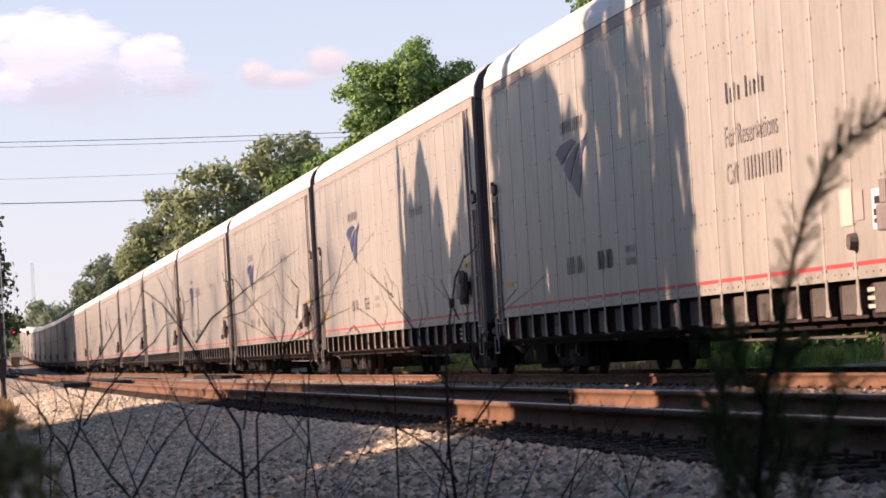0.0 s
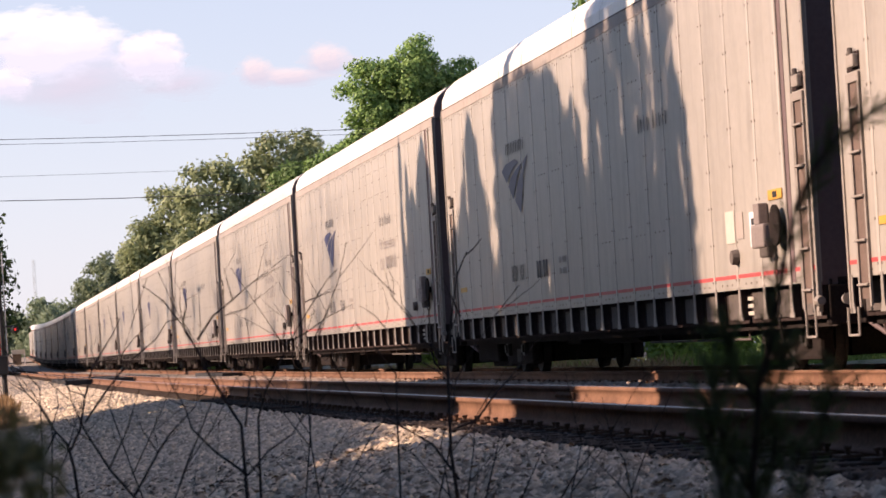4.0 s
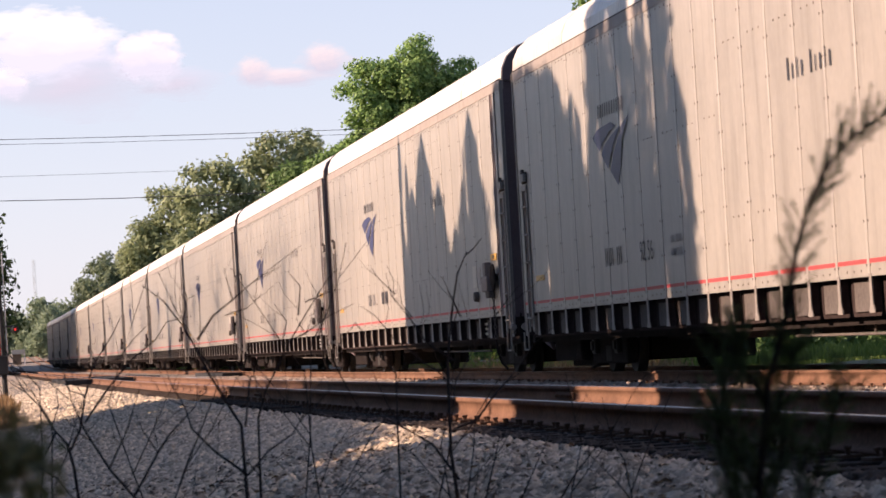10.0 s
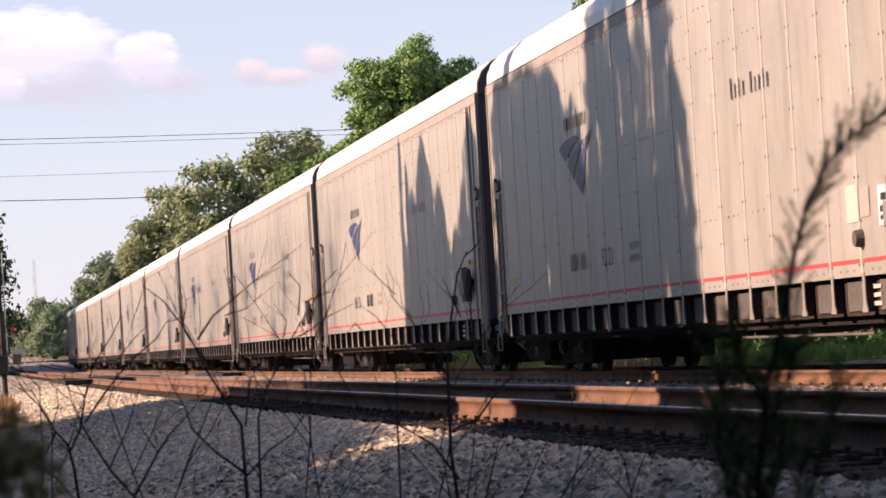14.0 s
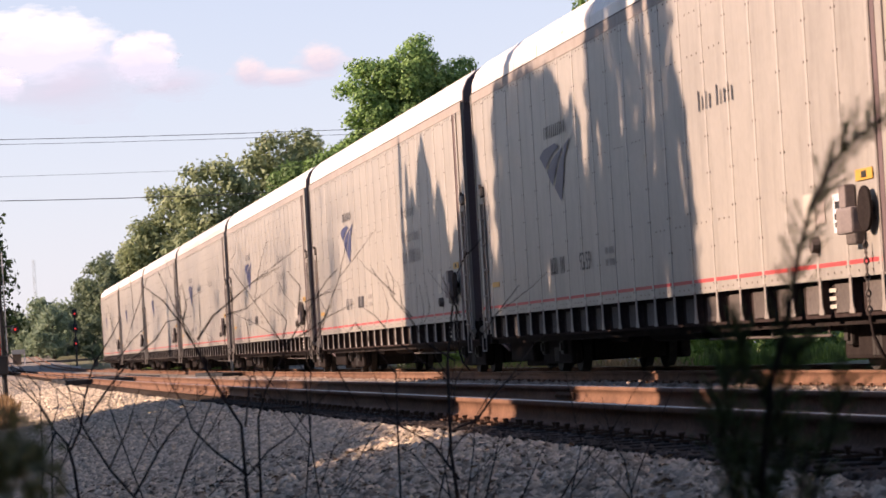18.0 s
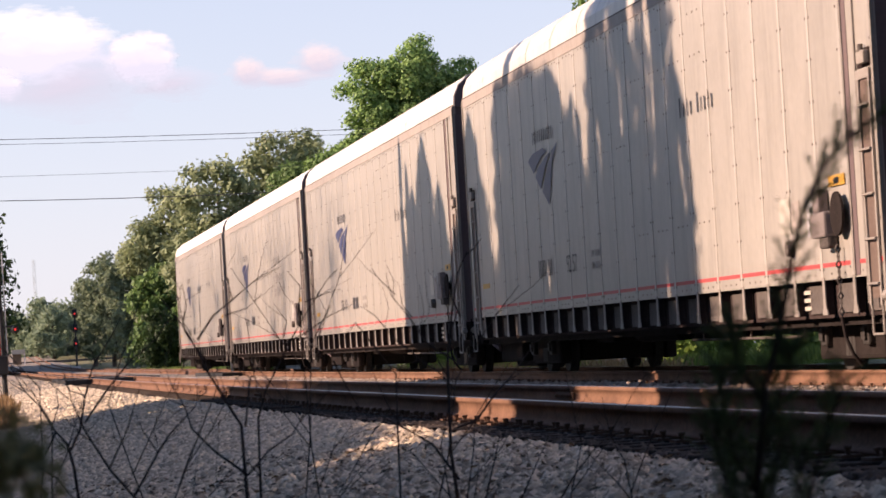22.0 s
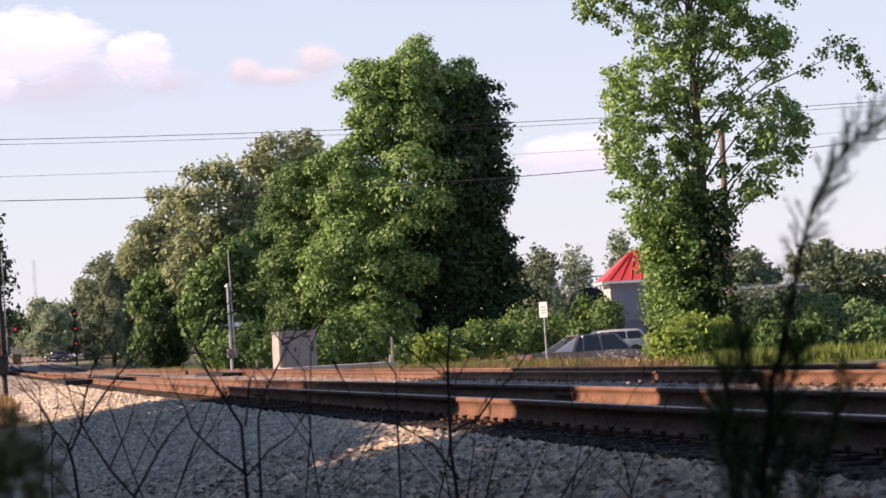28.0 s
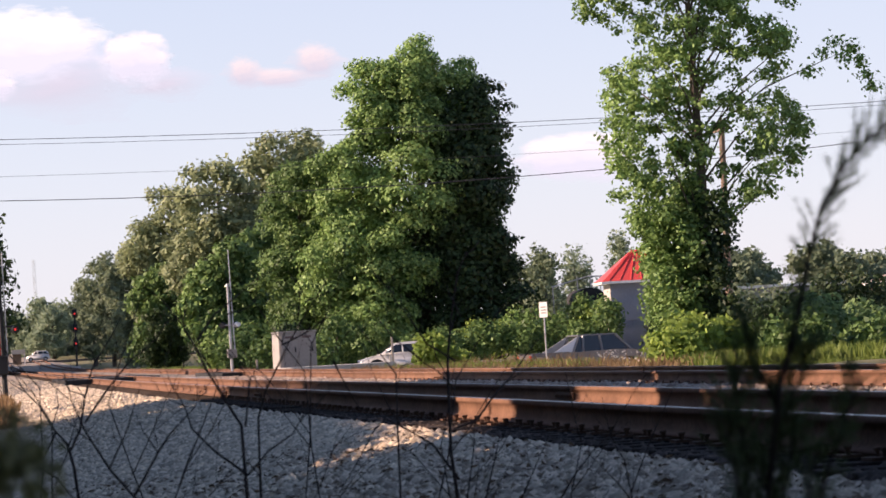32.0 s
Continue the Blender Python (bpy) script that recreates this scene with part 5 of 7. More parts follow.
# ---- grass ----
def grass(name, label, areas, material, seed, per, tall, lean=0.35):
    g = np.random.default_rng(seed)
    vs = []
    for x0, x1, y0, y1, share in areas:
        n = int(per * share)
        x, y = x0 + (x1 - x0) * g.random(n), y0 + (y1 - y0) * g.random(n)
        z = np.array([land_height(a, b) if not (-0.6 < a < 14.4) else bed_height(a) + rise(b) for a, b in zip(x, y)])
        hgt = tall * (0.4 + 0.8 * g.random(n))
        w = 0.012 + 0.018 * g.random(n)
        a = g.random(n) * 6.28
        dx, dy = np.cos(a) * w, np.sin(a) * w
        lx, ly = (g.random(n) - 0.5) * 2 * lean * hgt, (g.random(n) - 0.5) * 2 * lean * hgt
        base = np.stack([x, y, z], -1)
        side = np.stack([dx, dy, np.zeros(n)], -1)
        tip = np.stack([lx, ly, hgt], -1)
        vs.append(np.stack([base - side, base + side, base + side * 0.6 + tip * 0.6, base - side * 0.6 + tip * 0.6, base + tip * np.array([1.35, 1.35, 1.0])], 1).reshape(-1, 3))
    v = np.concatenate(vs)
    n = len(v) // 5
    o = 5 * np.arange(n)[:, None]
    f = np.concatenate([o + np.array([[0, 1, 2, 3]])], 0)
    tipf = np.concatenate([o + np.array([[3, 2, 4, 4]])], 0)
    tri = np.concatenate([np.concatenate([f[:, [0, 1, 2]], f[:, [0, 2, 3]]]), tipf[:, :3]])
    return tagged(place(name, quick_mesh(name, v, tri), material), label, "grass", kind="stuff")


grass("dry_grass", "dry reddish brown grass along the verge", [(13.2, 15.0, 78, 112, 0.6), (15, 19.5, 78, 116, 1.1), (19, 24, 96, 116, 0.5), (25, 32, 96, 106, 0.6), (12.8, 14.0, 150, 157, 0.15)], M_GRASS_DRY, 5, 7000, 0.32)
grass("green_grass", "green grass tufts along the verge", [(13.6, 17, 84, 106, 0.45), (18, 27, 76, 100, 2.2), (24, 34, 90, 118, 1.0), (13.5, 16.5, 166, 260, 0.4)], M_GRASS, 6, 9000, 0.38)
grass("seeding_grass", "tall reddish seeding grass in the verge", [(14.5, 19.5, 80, 108, 1.0), (19, 22, 92, 110, 0.4)], M_GRASS_DRY, 8, 900, 0.52, 0.5)
petals = []
flower_rng = random.Random(9)
for _ in range(46):
    x, y = flower_rng.gauss(20.6, 0.8), flower_rng.uniform(97, 101)
    z, s = land_height(x, y) + flower_rng.uniform(0.25, 0.5), flower_rng.uniform(0.018, 0.036)
    petals += [(x - s, y, z - s * 0.4), (x + s, y - 0.01, z - s * 0.3), (x + s * 0.8, y + 0.03, z + s * 0.6), (x - s * 0.8, y + 0.03, z + s * 0.5)]
tagged(place("wildflowers", quick_mesh("wildflowers", np.array(petals), np.arange(len(petals)).reshape(-1, 4)), M_WHITE), "small white wildflowers among the grass", "wildflower", kind="stuff")
grass("weedy_grass", "dry grass tufts at the ballast's foot", [(-0.5, 0.7, 52, 70, 1.0), (-0.4, 1.0, 70, 95, 0.6)], M_GRASS_DRY, 7, 2600, 0.3)


flower_rng = np.random.default_rng(71)
fv, ff = [], []
for _ in range(48):
    x, y = 23.5 + 1.7 * flower_rng.random() ** 1.5, 116.5 + 1.5 * flower_rng.random()
    foot = land_height(x, y)
    z = foot + 0.36 + 0.3 * flower_rng.random()
    r = 0.02 + 0.02 * flower_rng.random()
    o = len(fv)
    fv += [(x + r * math.cos(k * 1.0472), y - 0.02 * math.sin(k), z + 0.8 * r * math.sin(k * 1.0472)) for k in range(6)] + [(x, y - 0.03, z), (x - 0.004, y, foot), (x + 0.004, y, foot), (x, y, z)]
    ff += [(o + k, o + (k + 1) % 6, o + 6) for k in range(6)] + [(o + 7, o + 8, o + 9)]
tagged(place("wild_flowers", quick_mesh("wild_flowers", np.array(fv), np.array(ff)), M_WHITE), "small white wild flowers in the dry grass", "flowers", kind="stuff")


# ---- weeds and twigs at the foot of the ballast ----
def weed(label, base, stems, seed, kind="bare_weed"):
    """Dead stems; each stem is (points, radius at the foot)."""
    t = thing(kind, label, "weed", base, group="dead weeds by the ballast")
    r2 = random.Random(seed + 500)
    for pts, r0 in stems:
        me = tube([(x - base[0], y - base[1], z - base[2]) for x, y, z in pts], [r0 * (1 - 0.8 * i / (len(pts) - 1)) for i in range(len(pts))], 6)
        place("stem", me, M_TWIG, t)
        for _ in range(3 if len(pts) > 4 else 1):
            i = r2.randrange(1, len(pts))
            a, b = Vector(pts[i - 1]), Vector(pts[i])
            s = a.lerp(b, r2.random()) - Vector(base)
            way = (b - a).normalized()
            side = Vector((r2.choice((-1, 1)) * r2.uniform(0.5, 1.0), r2.uniform(-0.4, 0.4), r2.uniform(0.1, 0.6)))
            reach = r2.uniform(0.08, 0.2)
            mid = s + (way * 0.6 + side * 0.7).normalized() * reach * 0.5
            tip = mid + (way + side * 0.45).normalized() * reach * 0.6
            place("twig", tube([s, mid, tip], [r0 * 0.3, r0 * 0.22, r0 * 0.1], 5), M_TWIG, t)
    return t


weed("dead branching weed stem beside the ballast", (0.90, 11.00, 0.0), [([(0.92, 11.00, -0.03), (0.92, 11.04, 0.26), (0.93, 11.08, 0.49), (0.93, 11.12, 0.57), (0.93, 11.16, 0.74), (0.87, 11.20, 0.85), (0.82, 11.24, 0.95), (0.78, 11.28, 1.05), (0.75, 11.32, 1.11), (0.69, 11.36, 1.20), (0.62, 11.40, 1.26)], 0.0085),
      ([(0.93, 11.00, 0.57), (0.82, 11.04, 0.66), (0.75, 11.08, 0.74), (0.73, 11.12, 0.82), (0.69, 11.16, 0.90), (0.67, 11.20, 0.98)], 0.0051),
      ([(0.93, 11.00, 0.57), (1.01, 11.04, 0.65), (1.10, 11.08, 0.70), (1.15, 11.12, 0.77), (1.19, 11.16, 0.85)], 0.0043),
      ([(0.78, 11.00, 1.05), (0.84, 11.04, 1.13), (0.91, 11.08, 1.18), (0.99, 11.12, 1.24), (1.05, 11.16, 1.28)], 0.0043),
      ([(0.82, 11.00, 0.95), (0.74, 11.04, 1.08), (0.73, 11.08, 1.18), (0.74, 11.12, 1.25)], 0.0034),
      ([(0.73, 11.00, 0.82), (0.65, 11.04, 0.86), (0.61, 11.08, 0.95)], 0.0026),
      ([(0.91, 11.00, 1.18), (0.90, 11.04, 1.24), (0.89, 11.08, 1.30)], 0.0026),
      ([(0.88, 11.00, 1.13), (0.96, 11.04, 1.15), (1.02, 11.08, 1.20)], 0.0026),
      ([(0.93, 11.00, 0.74), (0.95, 11.04, 0.85), (0.96, 11.08, 0.90), (1.01, 11.12, 0.96)], 0.0043),
      ([(0.96, 11.00, 0.90), (0.91, 11.04, 0.97), (0.88, 11.08, 1.00)], 0.0026)], 0)
weed("dead thin weed stem beside the ballast", (1.04, 12.10, 0.0), [([(1.06, 12.10, -0.03), (1.06, 12.06, 0.18), (1.06, 12.02, 0.44), (1.06, 11.98, 0.62), (1.06, 11.94, 0.75), (1.09, 11.90, 0.85), (1.18, 11.86, 1.02), (1.25, 11.82, 1.13), (1.33, 11.78, 1.25), (1.37, 11.74, 1.29)], 0.0065),
      ([(1.18, 12.10, 1.02), (1.27, 12.06, 1.06), (1.36, 12.02, 1.12), (1.45, 11.98, 1.16)], 0.0037),
      ([(1.25, 12.10, 1.13), (1.26, 12.06, 1.24), (1.21, 12.02, 1.30)], 0.0037),
      ([(1.28, 12.10, 1.18), (1.36, 12.06, 1.21), (1.41, 12.02, 1.22)], 0.0028),
      ([(1.18, 12.10, 1.02), (1.20, 12.06, 1.11), (1.15, 12.02, 1.18)], 0.0028)], 1)
weed("dead forked weed stem beside the ballast", (0.39, 13.20, 0.0), [([(0.41, 13.20, -0.03), (0.41, 13.24, 0.16), (0.41, 13.28, 0.44), (0.40, 13.32, 0.56), (0.38, 13.36, 0.66), (0.33, 13.40, 0.72), (0.27, 13.44, 0.83), (0.21, 13.48, 0.90), (0.16, 13.52, 1.00)], 0.0092),
      ([(0.38, 13.20, 0.63), (0.43, 13.24, 0.72), (0.46, 13.28, 0.86), (0.50, 13.32, 0.98), (0.59, 13.36, 1.11), (0.63, 13.40, 1.18)], 0.0061),
      ([(0.33, 13.20, 0.72), (0.28, 13.24, 0.62), (0.24, 13.28, 0.58)], 0.0041),
      ([(0.46, 13.20, 0.86), (0.39, 13.24, 0.89), (0.36, 13.28, 1.01)], 0.0031),
      ([(0.50, 13.20, 0.98), (0.53, 13.24, 1.00), (0.60, 13.28, 1.00), (0.68, 13.32, 1.09), (0.75, 13.36, 1.15)], 0.0041),
      ([(0.45, 13.20, 0.75), (0.55, 13.24, 0.88), (0.65, 13.28, 0.99), (0.77, 13.32, 1.08), (0.82, 13.36, 1.15), (0.93, 13.40, 1.17)], 0.0051)], 2)
weed("dead leaning weed stem beside the ballast", (0.68, 11.00, 0.0), [([(0.62, 11.00, -0.03), (0.62, 10.96, 0.28), (0.53, 10.92, 0.52), (0.45, 10.88, 0.62), (0.37, 10.84, 0.76), (0.33, 10.80, 0.86), (0.31, 10.76, 0.96)], 0.0068),
      ([(0.53, 11.00, 0.52), (0.62, 10.96, 0.67), (0.66, 10.92, 0.73), (0.75, 10.88, 0.82), (0.77, 10.84, 0.88)], 0.0051),
      ([(0.45, 11.00, 0.62), (0.52, 10.96, 0.76), (0.55, 10.92, 0.85), (0.57, 10.88, 0.91)], 0.0034),
      ([(0.20, 11.00, 0.65), (0.27, 10.96, 0.60), (0.32, 10.92, 0.53), (0.41, 10.88, 0.37)], 0.0043),
      ([(0.62, 11.00, 0.67), (0.57, 10.96, 0.75), (0.55, 10.92, 0.81)], 0.0026)], 3)
weed("dead upright weed stem beside the ballast", (1.81, 12.10, 0.0), [([(1.83, 12.10, -0.03), (1.83, 12.14, 0.13), (1.84, 12.18, 0.39), (1.83, 12.22, 0.57), (1.84, 12.26, 0.79), (1.85, 12.30, 0.92), (1.88, 12.34, 1.09), (1.92, 12.38, 1.26), (1.97, 12.42, 1.35)], 0.0103),
      ([(1.84, 12.10, 0.46), (1.75, 12.14, 0.60), (1.65, 12.18, 0.67), (1.58, 12.22, 0.71), (1.54, 12.26, 0.67), (1.46, 12.30, 0.53), (1.39, 12.34, 0.42)], 0.0056),
      ([(1.85, 12.10, 0.92), (1.75, 12.14, 0.99), (1.69, 12.18, 1.10), (1.63, 12.22, 1.19), (1.62, 12.26, 1.28)], 0.0047),
      ([(1.84, 12.10, 0.66), (1.93, 12.14, 0.69), (2.01, 12.18, 0.78), (2.08, 12.22, 0.84), (2.17, 12.26, 0.94), (2.21, 12.30, 0.98)], 0.0056),
      ([(1.84, 12.10, 0.81), (1.79, 12.14, 0.88), (1.72, 12.18, 0.93), (1.65, 12.22, 0.91), (1.64, 12.26, 0.82)], 0.0037),
      ([(1.69, 12.10, 1.10), (1.66, 12.14, 1.15), (1.66, 12.18, 1.23)], 0.0028),
      ([(1.88, 12.10, 1.09), (1.85, 12.14, 1.18), (1.83, 12.18, 1.25)], 0.0037),
      ([(1.63, 12.10, 1.19), (1.57, 12.14, 1.26), (1.55, 12.18, 1.31)], 0.0028),
      ([(1.72, 12.10, 0.93), (1.62, 12.14, 1.02), (1.56, 12.18, 1.11), (1.50, 12.22, 1.16)], 0.0037)], 4)
weed("dead weed stem with bent twigs beside the ballast", (2.04, 13.20, 0.0), [([(2.07, 13.20, -0.03), (2.07, 13.16, 0.05), (2.10, 13.12, 0.33), (2.15, 13.08, 0.52), (2.16, 13.04, 0.59)], 0.0061),
      ([(2.38, 13.20, -0.03), (2.38, 13.16, 0.03), (2.42, 13.12, 0.31), (2.48, 13.08, 0.41), (2.55, 13.04, 0.50), (2.62, 13.00, 0.57), (2.72, 12.96, 0.73), (2.78, 12.92, 0.82)], 0.0051),
      ([(2.06, 13.20, 0.15), (2.03, 13.16, 0.34), (2.06, 13.12, 0.53), (2.07, 13.08, 0.67)], 0.0051),
      ([(2.19, 13.20, 0.04), (2.26, 13.16, 0.32), (2.34, 13.12, 0.49), (2.38, 13.08, 0.58)], 0.0041),
      ([(2.57, 13.20, -0.22), (2.72, 13.16, 0.29), (2.82, 13.12, 0.53), (2.91, 13.08, 0.72), (3.01, 13.04, 0.93)], 0.0041)], 5)
weed("dead slanting weed stem beside the ballast", (1.44, 11.00, 0.0), [([(1.42, 11.00, -0.03), (1.42, 11.04, 0.13), (1.47, 11.08, 0.44), (1.48, 11.12, 0.70), (1.49, 11.16, 0.89), (1.36, 11.20, 1.08), (1.25, 11.24, 0.95), (1.20, 11.28, 1.03), (1.16, 11.32, 1.11)], 0.0051),
      ([(1.48, 11.00, 0.70), (1.44, 11.04, 0.78), (1.39, 11.08, 0.92), (1.37, 11.12, 1.02)], 0.0034),
      ([(1.25, 11.00, 0.95), (1.29, 11.04, 0.87), (1.34, 11.08, 0.78), (1.44, 11.12, 0.73)], 0.0034),
      ([(1.20, 11.00, 1.03), (1.24, 11.04, 1.11), (1.27, 11.08, 1.16)], 0.0026)], 6)


def sprig(label, x, y, high, lean, forks, seed):
    """A slender dead weed that forks again and again towards its tips."""
    r2 = random.Random(seed)
    t = thing("bare_weed", label, "weed", (x, y, 0.0), group="dead weeds by the ballast")

    def grow(p, way, length, r0, level):
        pts = [p]
        for _ in range(3):
            way = (way + Vector((r2.uniform(-0.16, 0.16), r2.uniform(-0.1, 0.1), r2.uniform(-0.03, 0.1)))).normalized()
            pts.append(pts[-1] + way * length / 3)
        place("stem" if level == 0 else "twig", tube(pts, [r0, r0 * 0.85, r0 * 0.7, r0 * 0.5], 5), M_TWIG, t)
        if level < forks:
            for k in range(2 if level else 3):
                s = pts[1 + k % 3]
                side = r2.choice((-1, 1)) * r2.uniform(0.45, 0.95)
                grow(s, (way + Vector((side, r2.uniform(-0.3, 0.3), 0.15))).normalized(), length * r2.uniform(0.42, 0.62), r0 * 0.55, level + 1)
    grow(Vector((0, 0, -0.03)), Vector((lean, 0, 1)).normalized(), high, 0.0042, 0)
    return t


for k, (x, y, high, lean) in enumerate(((0.16, 11.6, 0.95, 0.18), (0.34, 12.4, 0.8, -0.2), (0.55, 12.0, 1.0, 0.25), (0.78, 12.8, 0.9, -0.12), (1.20, 12.5, 1.05, 0.1), (1.42, 12.9, 0.95, -0.2), (1.66, 12.2, 0.9, 0.22), (2.02, 12.8, 0.62, -0.18), (2.28, 12.4, 0.6, 0.25), (2.62, 12.7, 0.5, 0.1))):
    sprig("thin dead weed with fine forked twigs", x, y, high, lean, 2, 700 + k)


pine = thing("pine_sapling", "dark young pine with a bent leader", "sapling", (1.06, 4.30, 0.0))
pine_rng = random.Random(61)


def pine_stem(pts, r0, sprays, reach, needle, spread=0.8):
    """A leader with short side shoots, each set round with soft needles. pts: along the stem, from the sapling's foot."""
    way = [Vector(p) for p in pts]
    place("stem", tube(pts, [r0 * (1 - 0.7 * i / (len(pts) - 1)) for i in range(len(pts))], 6), M_TWIG, pine)
    shoots, needles = [], []
    for k in range(sprays):
        u = (k + pine_rng.random()) / sprays * (len(way) - 1)
        i = min(int(u), len(way) - 2)
        at, along = way[i].lerp(way[i + 1], u - i), (way[i + 1] - way[i]).normalized()
        a = pine_rng.uniform(0, 6.283)
        out = Vector((math.cos(a), math.sin(a), 0.0))
        out = (out - along * out.dot(along)).normalized()
        long = reach * pine_rng.uniform(0.5, 1.2)
        end = at + (along * 0.8 + out * spread + Vector((0, 0, 0.25))).normalized() * long
        side = (end - at).cross(Vector((0, 1, 0))).normalized() * 0.0011
        shoots += [at - side, at + side, end]
        g = np.random.default_rng(pine_rng.randrange(90000))
        n = 44
        f = g.random(n) ** 0.8
        way_n = np.array(end - at) / long
        p = np.array(at)[None] + f[:, None] * np.array(end - at)[None]
        d = g.normal(size=(n, 3))
        d = d / np.linalg.norm(d, axis=1)[:, None] * 0.75 + way_n * 0.9
        tip = p + d * (needle * (0.5 + 0.6 * g.random(n)))[:, None]
        w = np.cross(d, g.normal(size=(n, 3)))
        w = w / np.linalg.norm(w, axis=1)[:, None] * 0.0006
        needles.append(np.stack([p - w, p + w, tip], 1).reshape(-1, 3))
    place("spray", quick_mesh("spray", np.array([tuple(v) for v in shoots]), np.arange(len(shoots)).reshape(-1, 3)), M_TWIG, pine)
    v = np.concatenate(needles)
    place("needles", quick_mesh("needles", v, np.arange(len(v)).reshape(-1, 3)), M_NEEDLE, pine)


pine_stem([(-0.03, 0, 0.05), (-0.01, 0, 0.40), (0.012, 0, 0.62), (0.027, 0, 0.735), (0.053, 0, 0.893), (0.069, 0, 0.936), (0.090, 0, 1.004), (0.107, 0, 1.071), (0.132, 0, 1.142), (0.165, 0, 1.193), (0.194, 0, 1.223), (0.230, 0, 1.248), (0.29, 0, 1.275)], 0.006, 150, 0.055, 0.013)
for pts, n in (([(0.03, 0, 0.74), (0.00, 0, 0.80), (-0.012, 0, 0.86), (-0.01, 0, 0.92)], 24), ([(0.04, 0, 0.80), (0.07, 0.02, 0.86), (0.095, 0.03, 0.91), (0.10, 0.02, 0.94)], 24),
               ([(0.02, 0, 0.66), (-0.02, -0.03, 0.74), (-0.035, -0.04, 0.82), (-0.03, -0.04, 0.86)], 20), ([(0.03, 0, 0.68), (0.06, 0.02, 0.76), (0.08, 0.03, 0.83)], 20), ([(0.05, 0, 0.86), (0.02, 0.02, 0.93), (0.015, 0.02, 0.97)], 18),
               ([(0.06, 0.02, 0.60), (0.121, 0.0, 0.784), (0.145, 0.0, 0.84), (0.169, 0, 0.895)], 22), ([(0.0, 0, 0.58), (0.03, 0.03, 0.68), (0.05, 0.04, 0.76)], 20), ([(0.0, 0, 0.6), (0.0, 0.03, 0.72), (0.02, 0.04, 0.82)], 20), ([(0.06, 0, 0.62), (0.09, 0.03, 0.72), (0.11, 0.04, 0.80)], 18)):
    pine_stem(pts, 0.0028, int(n * 1.9), 0.056, 0.018, 0.8)


grow_tree("shrub", "olive brown bushy weed close by", (0.02, 3.0, 0.0), [(0.03, 3.0, 0.905, 0.03, 0.05, 0.03), (0.03, 3.0, 0.86, 0.04, 0.06, 0.045), (0.02, 3.0, 0.6, 0.04, 0.05, 0.2)], 900, 0.016, M_OLIVE, 401, 0.003, category="shrub", limbs=False)


# ---- things at the crossing and in the yard ----
def utility_pole(base, top, r, label, arms=True):
    t = thing("utility_pole", label, "utility pole", base, group="utility poles")
    part("pole", rod(bmesh.new(), (0, 0, -0.3), (top[0] - base[0], top[1] - base[1], top[2] - base[2]), r, r * 0.75, 10), M_POLE, t)
    if arms:
        z = top[2] - base[2] - 0.5
        part("crossarm", boxed(-0.05, 0.05, -1.1, 1.1, z, z + 0.11), M_POLE, t)
        for y in (-1.0, -0.5, 0.5, 1.0):
            part("insulator", rod(bmesh.new(), (0, y, z + 0.1), (0, y, z + 0.27), 0.05, 0.03, 8), M_ALU, t)
    return t


utility_pole((30.45, 125, -0.1), (30.6, 125, 9.6), 0.16, "brown wooden utility pole behind the open tree")
utility_pole((41.5, 130, -0.1), (41.5, 130, 10.6), 0.16, "brown wooden utility pole beyond the yard")
utility_pole((-3.5, 131, 0.2), (-3.5, 131, 10.9), 0.16, "brown wooden utility pole beyond the tracks")


def cable(points, r, label):
    cu = bpy.data.curves.new("cable", "CURVE")
    cu.dimensions = "3D"
    cu.bevel_depth = r
    sp = cu.splines.new("POLY")
    sp.points.add(len(points) - 1)
    for q, p in zip(sp.points, points):
        q.co = (*p, 1)
    tmp = new("cable_source", cu)
    me = bpy.data.meshes.new_from_object(tmp.evaluated_get(bpy.context.evaluated_depsgraph_get()))
    bpy.data.objects.remove(tmp)
    return tagged(place("overhead_cable", me, M_WIRE), label, "cable", group="cables over the crossing")


def sag(x0, z0, x1, z1, drop, y=130.0):
    return [(x0 + (x1 - x0) * k / 24, y, z0 + (z1 - z0) * k / 24 - drop * 4 * (k / 24) * (1 - k / 24)) for k in range(25)]


for x0, z0, x1, z1, drop, r in ((-3.5, 10.7, 41.5, 10.45, 0.32, 0.012), (-3.5, 10.5, 41.5, 10.3, 0.34, 0.009), (-3.5, 9.15, 41.5, 9.3, 0.35, 0.006), (-3.5, 8.25, 41.5, 9.0, 0.75, 0.016)):
    cable(sag(x0, z0, x1, z1, drop), r, "thin dark overhead cable sagging between poles")

sig = thing("railway_signal", "tall black signal mast with three red lights", "railway signal", (12.95, 396, rise(396) + 0.3))
part("mast", rod(bmesh.new(), (0, 0, -0.3), (0, 0, 7.1), 0.12, 0.10, 10), M_BLACK, sig)
for z in (3.05, 4.93, 6.78):
    head = part("signal_head", rod(boxed(-0.28, 0.28, -0.02, 0.3, z - 0.52, z + 0.52, 0.05), (0, -0.42, z), (0, -0.02, z), 0.30, 0.27, 12), M_BLACK, sig)
    part("red_light", rod(bmesh.new(), (0, -0.44, z - 0.06), (0, -0.43, z - 0.06), 0.12, None, 12), M_LAMPRED, head, "glowing red signal light")
part("base", boxed(-0.4, 0.4, -0.4, 0.4, -0.5, 0.2, 0.02), M_CONCRETE, sig)

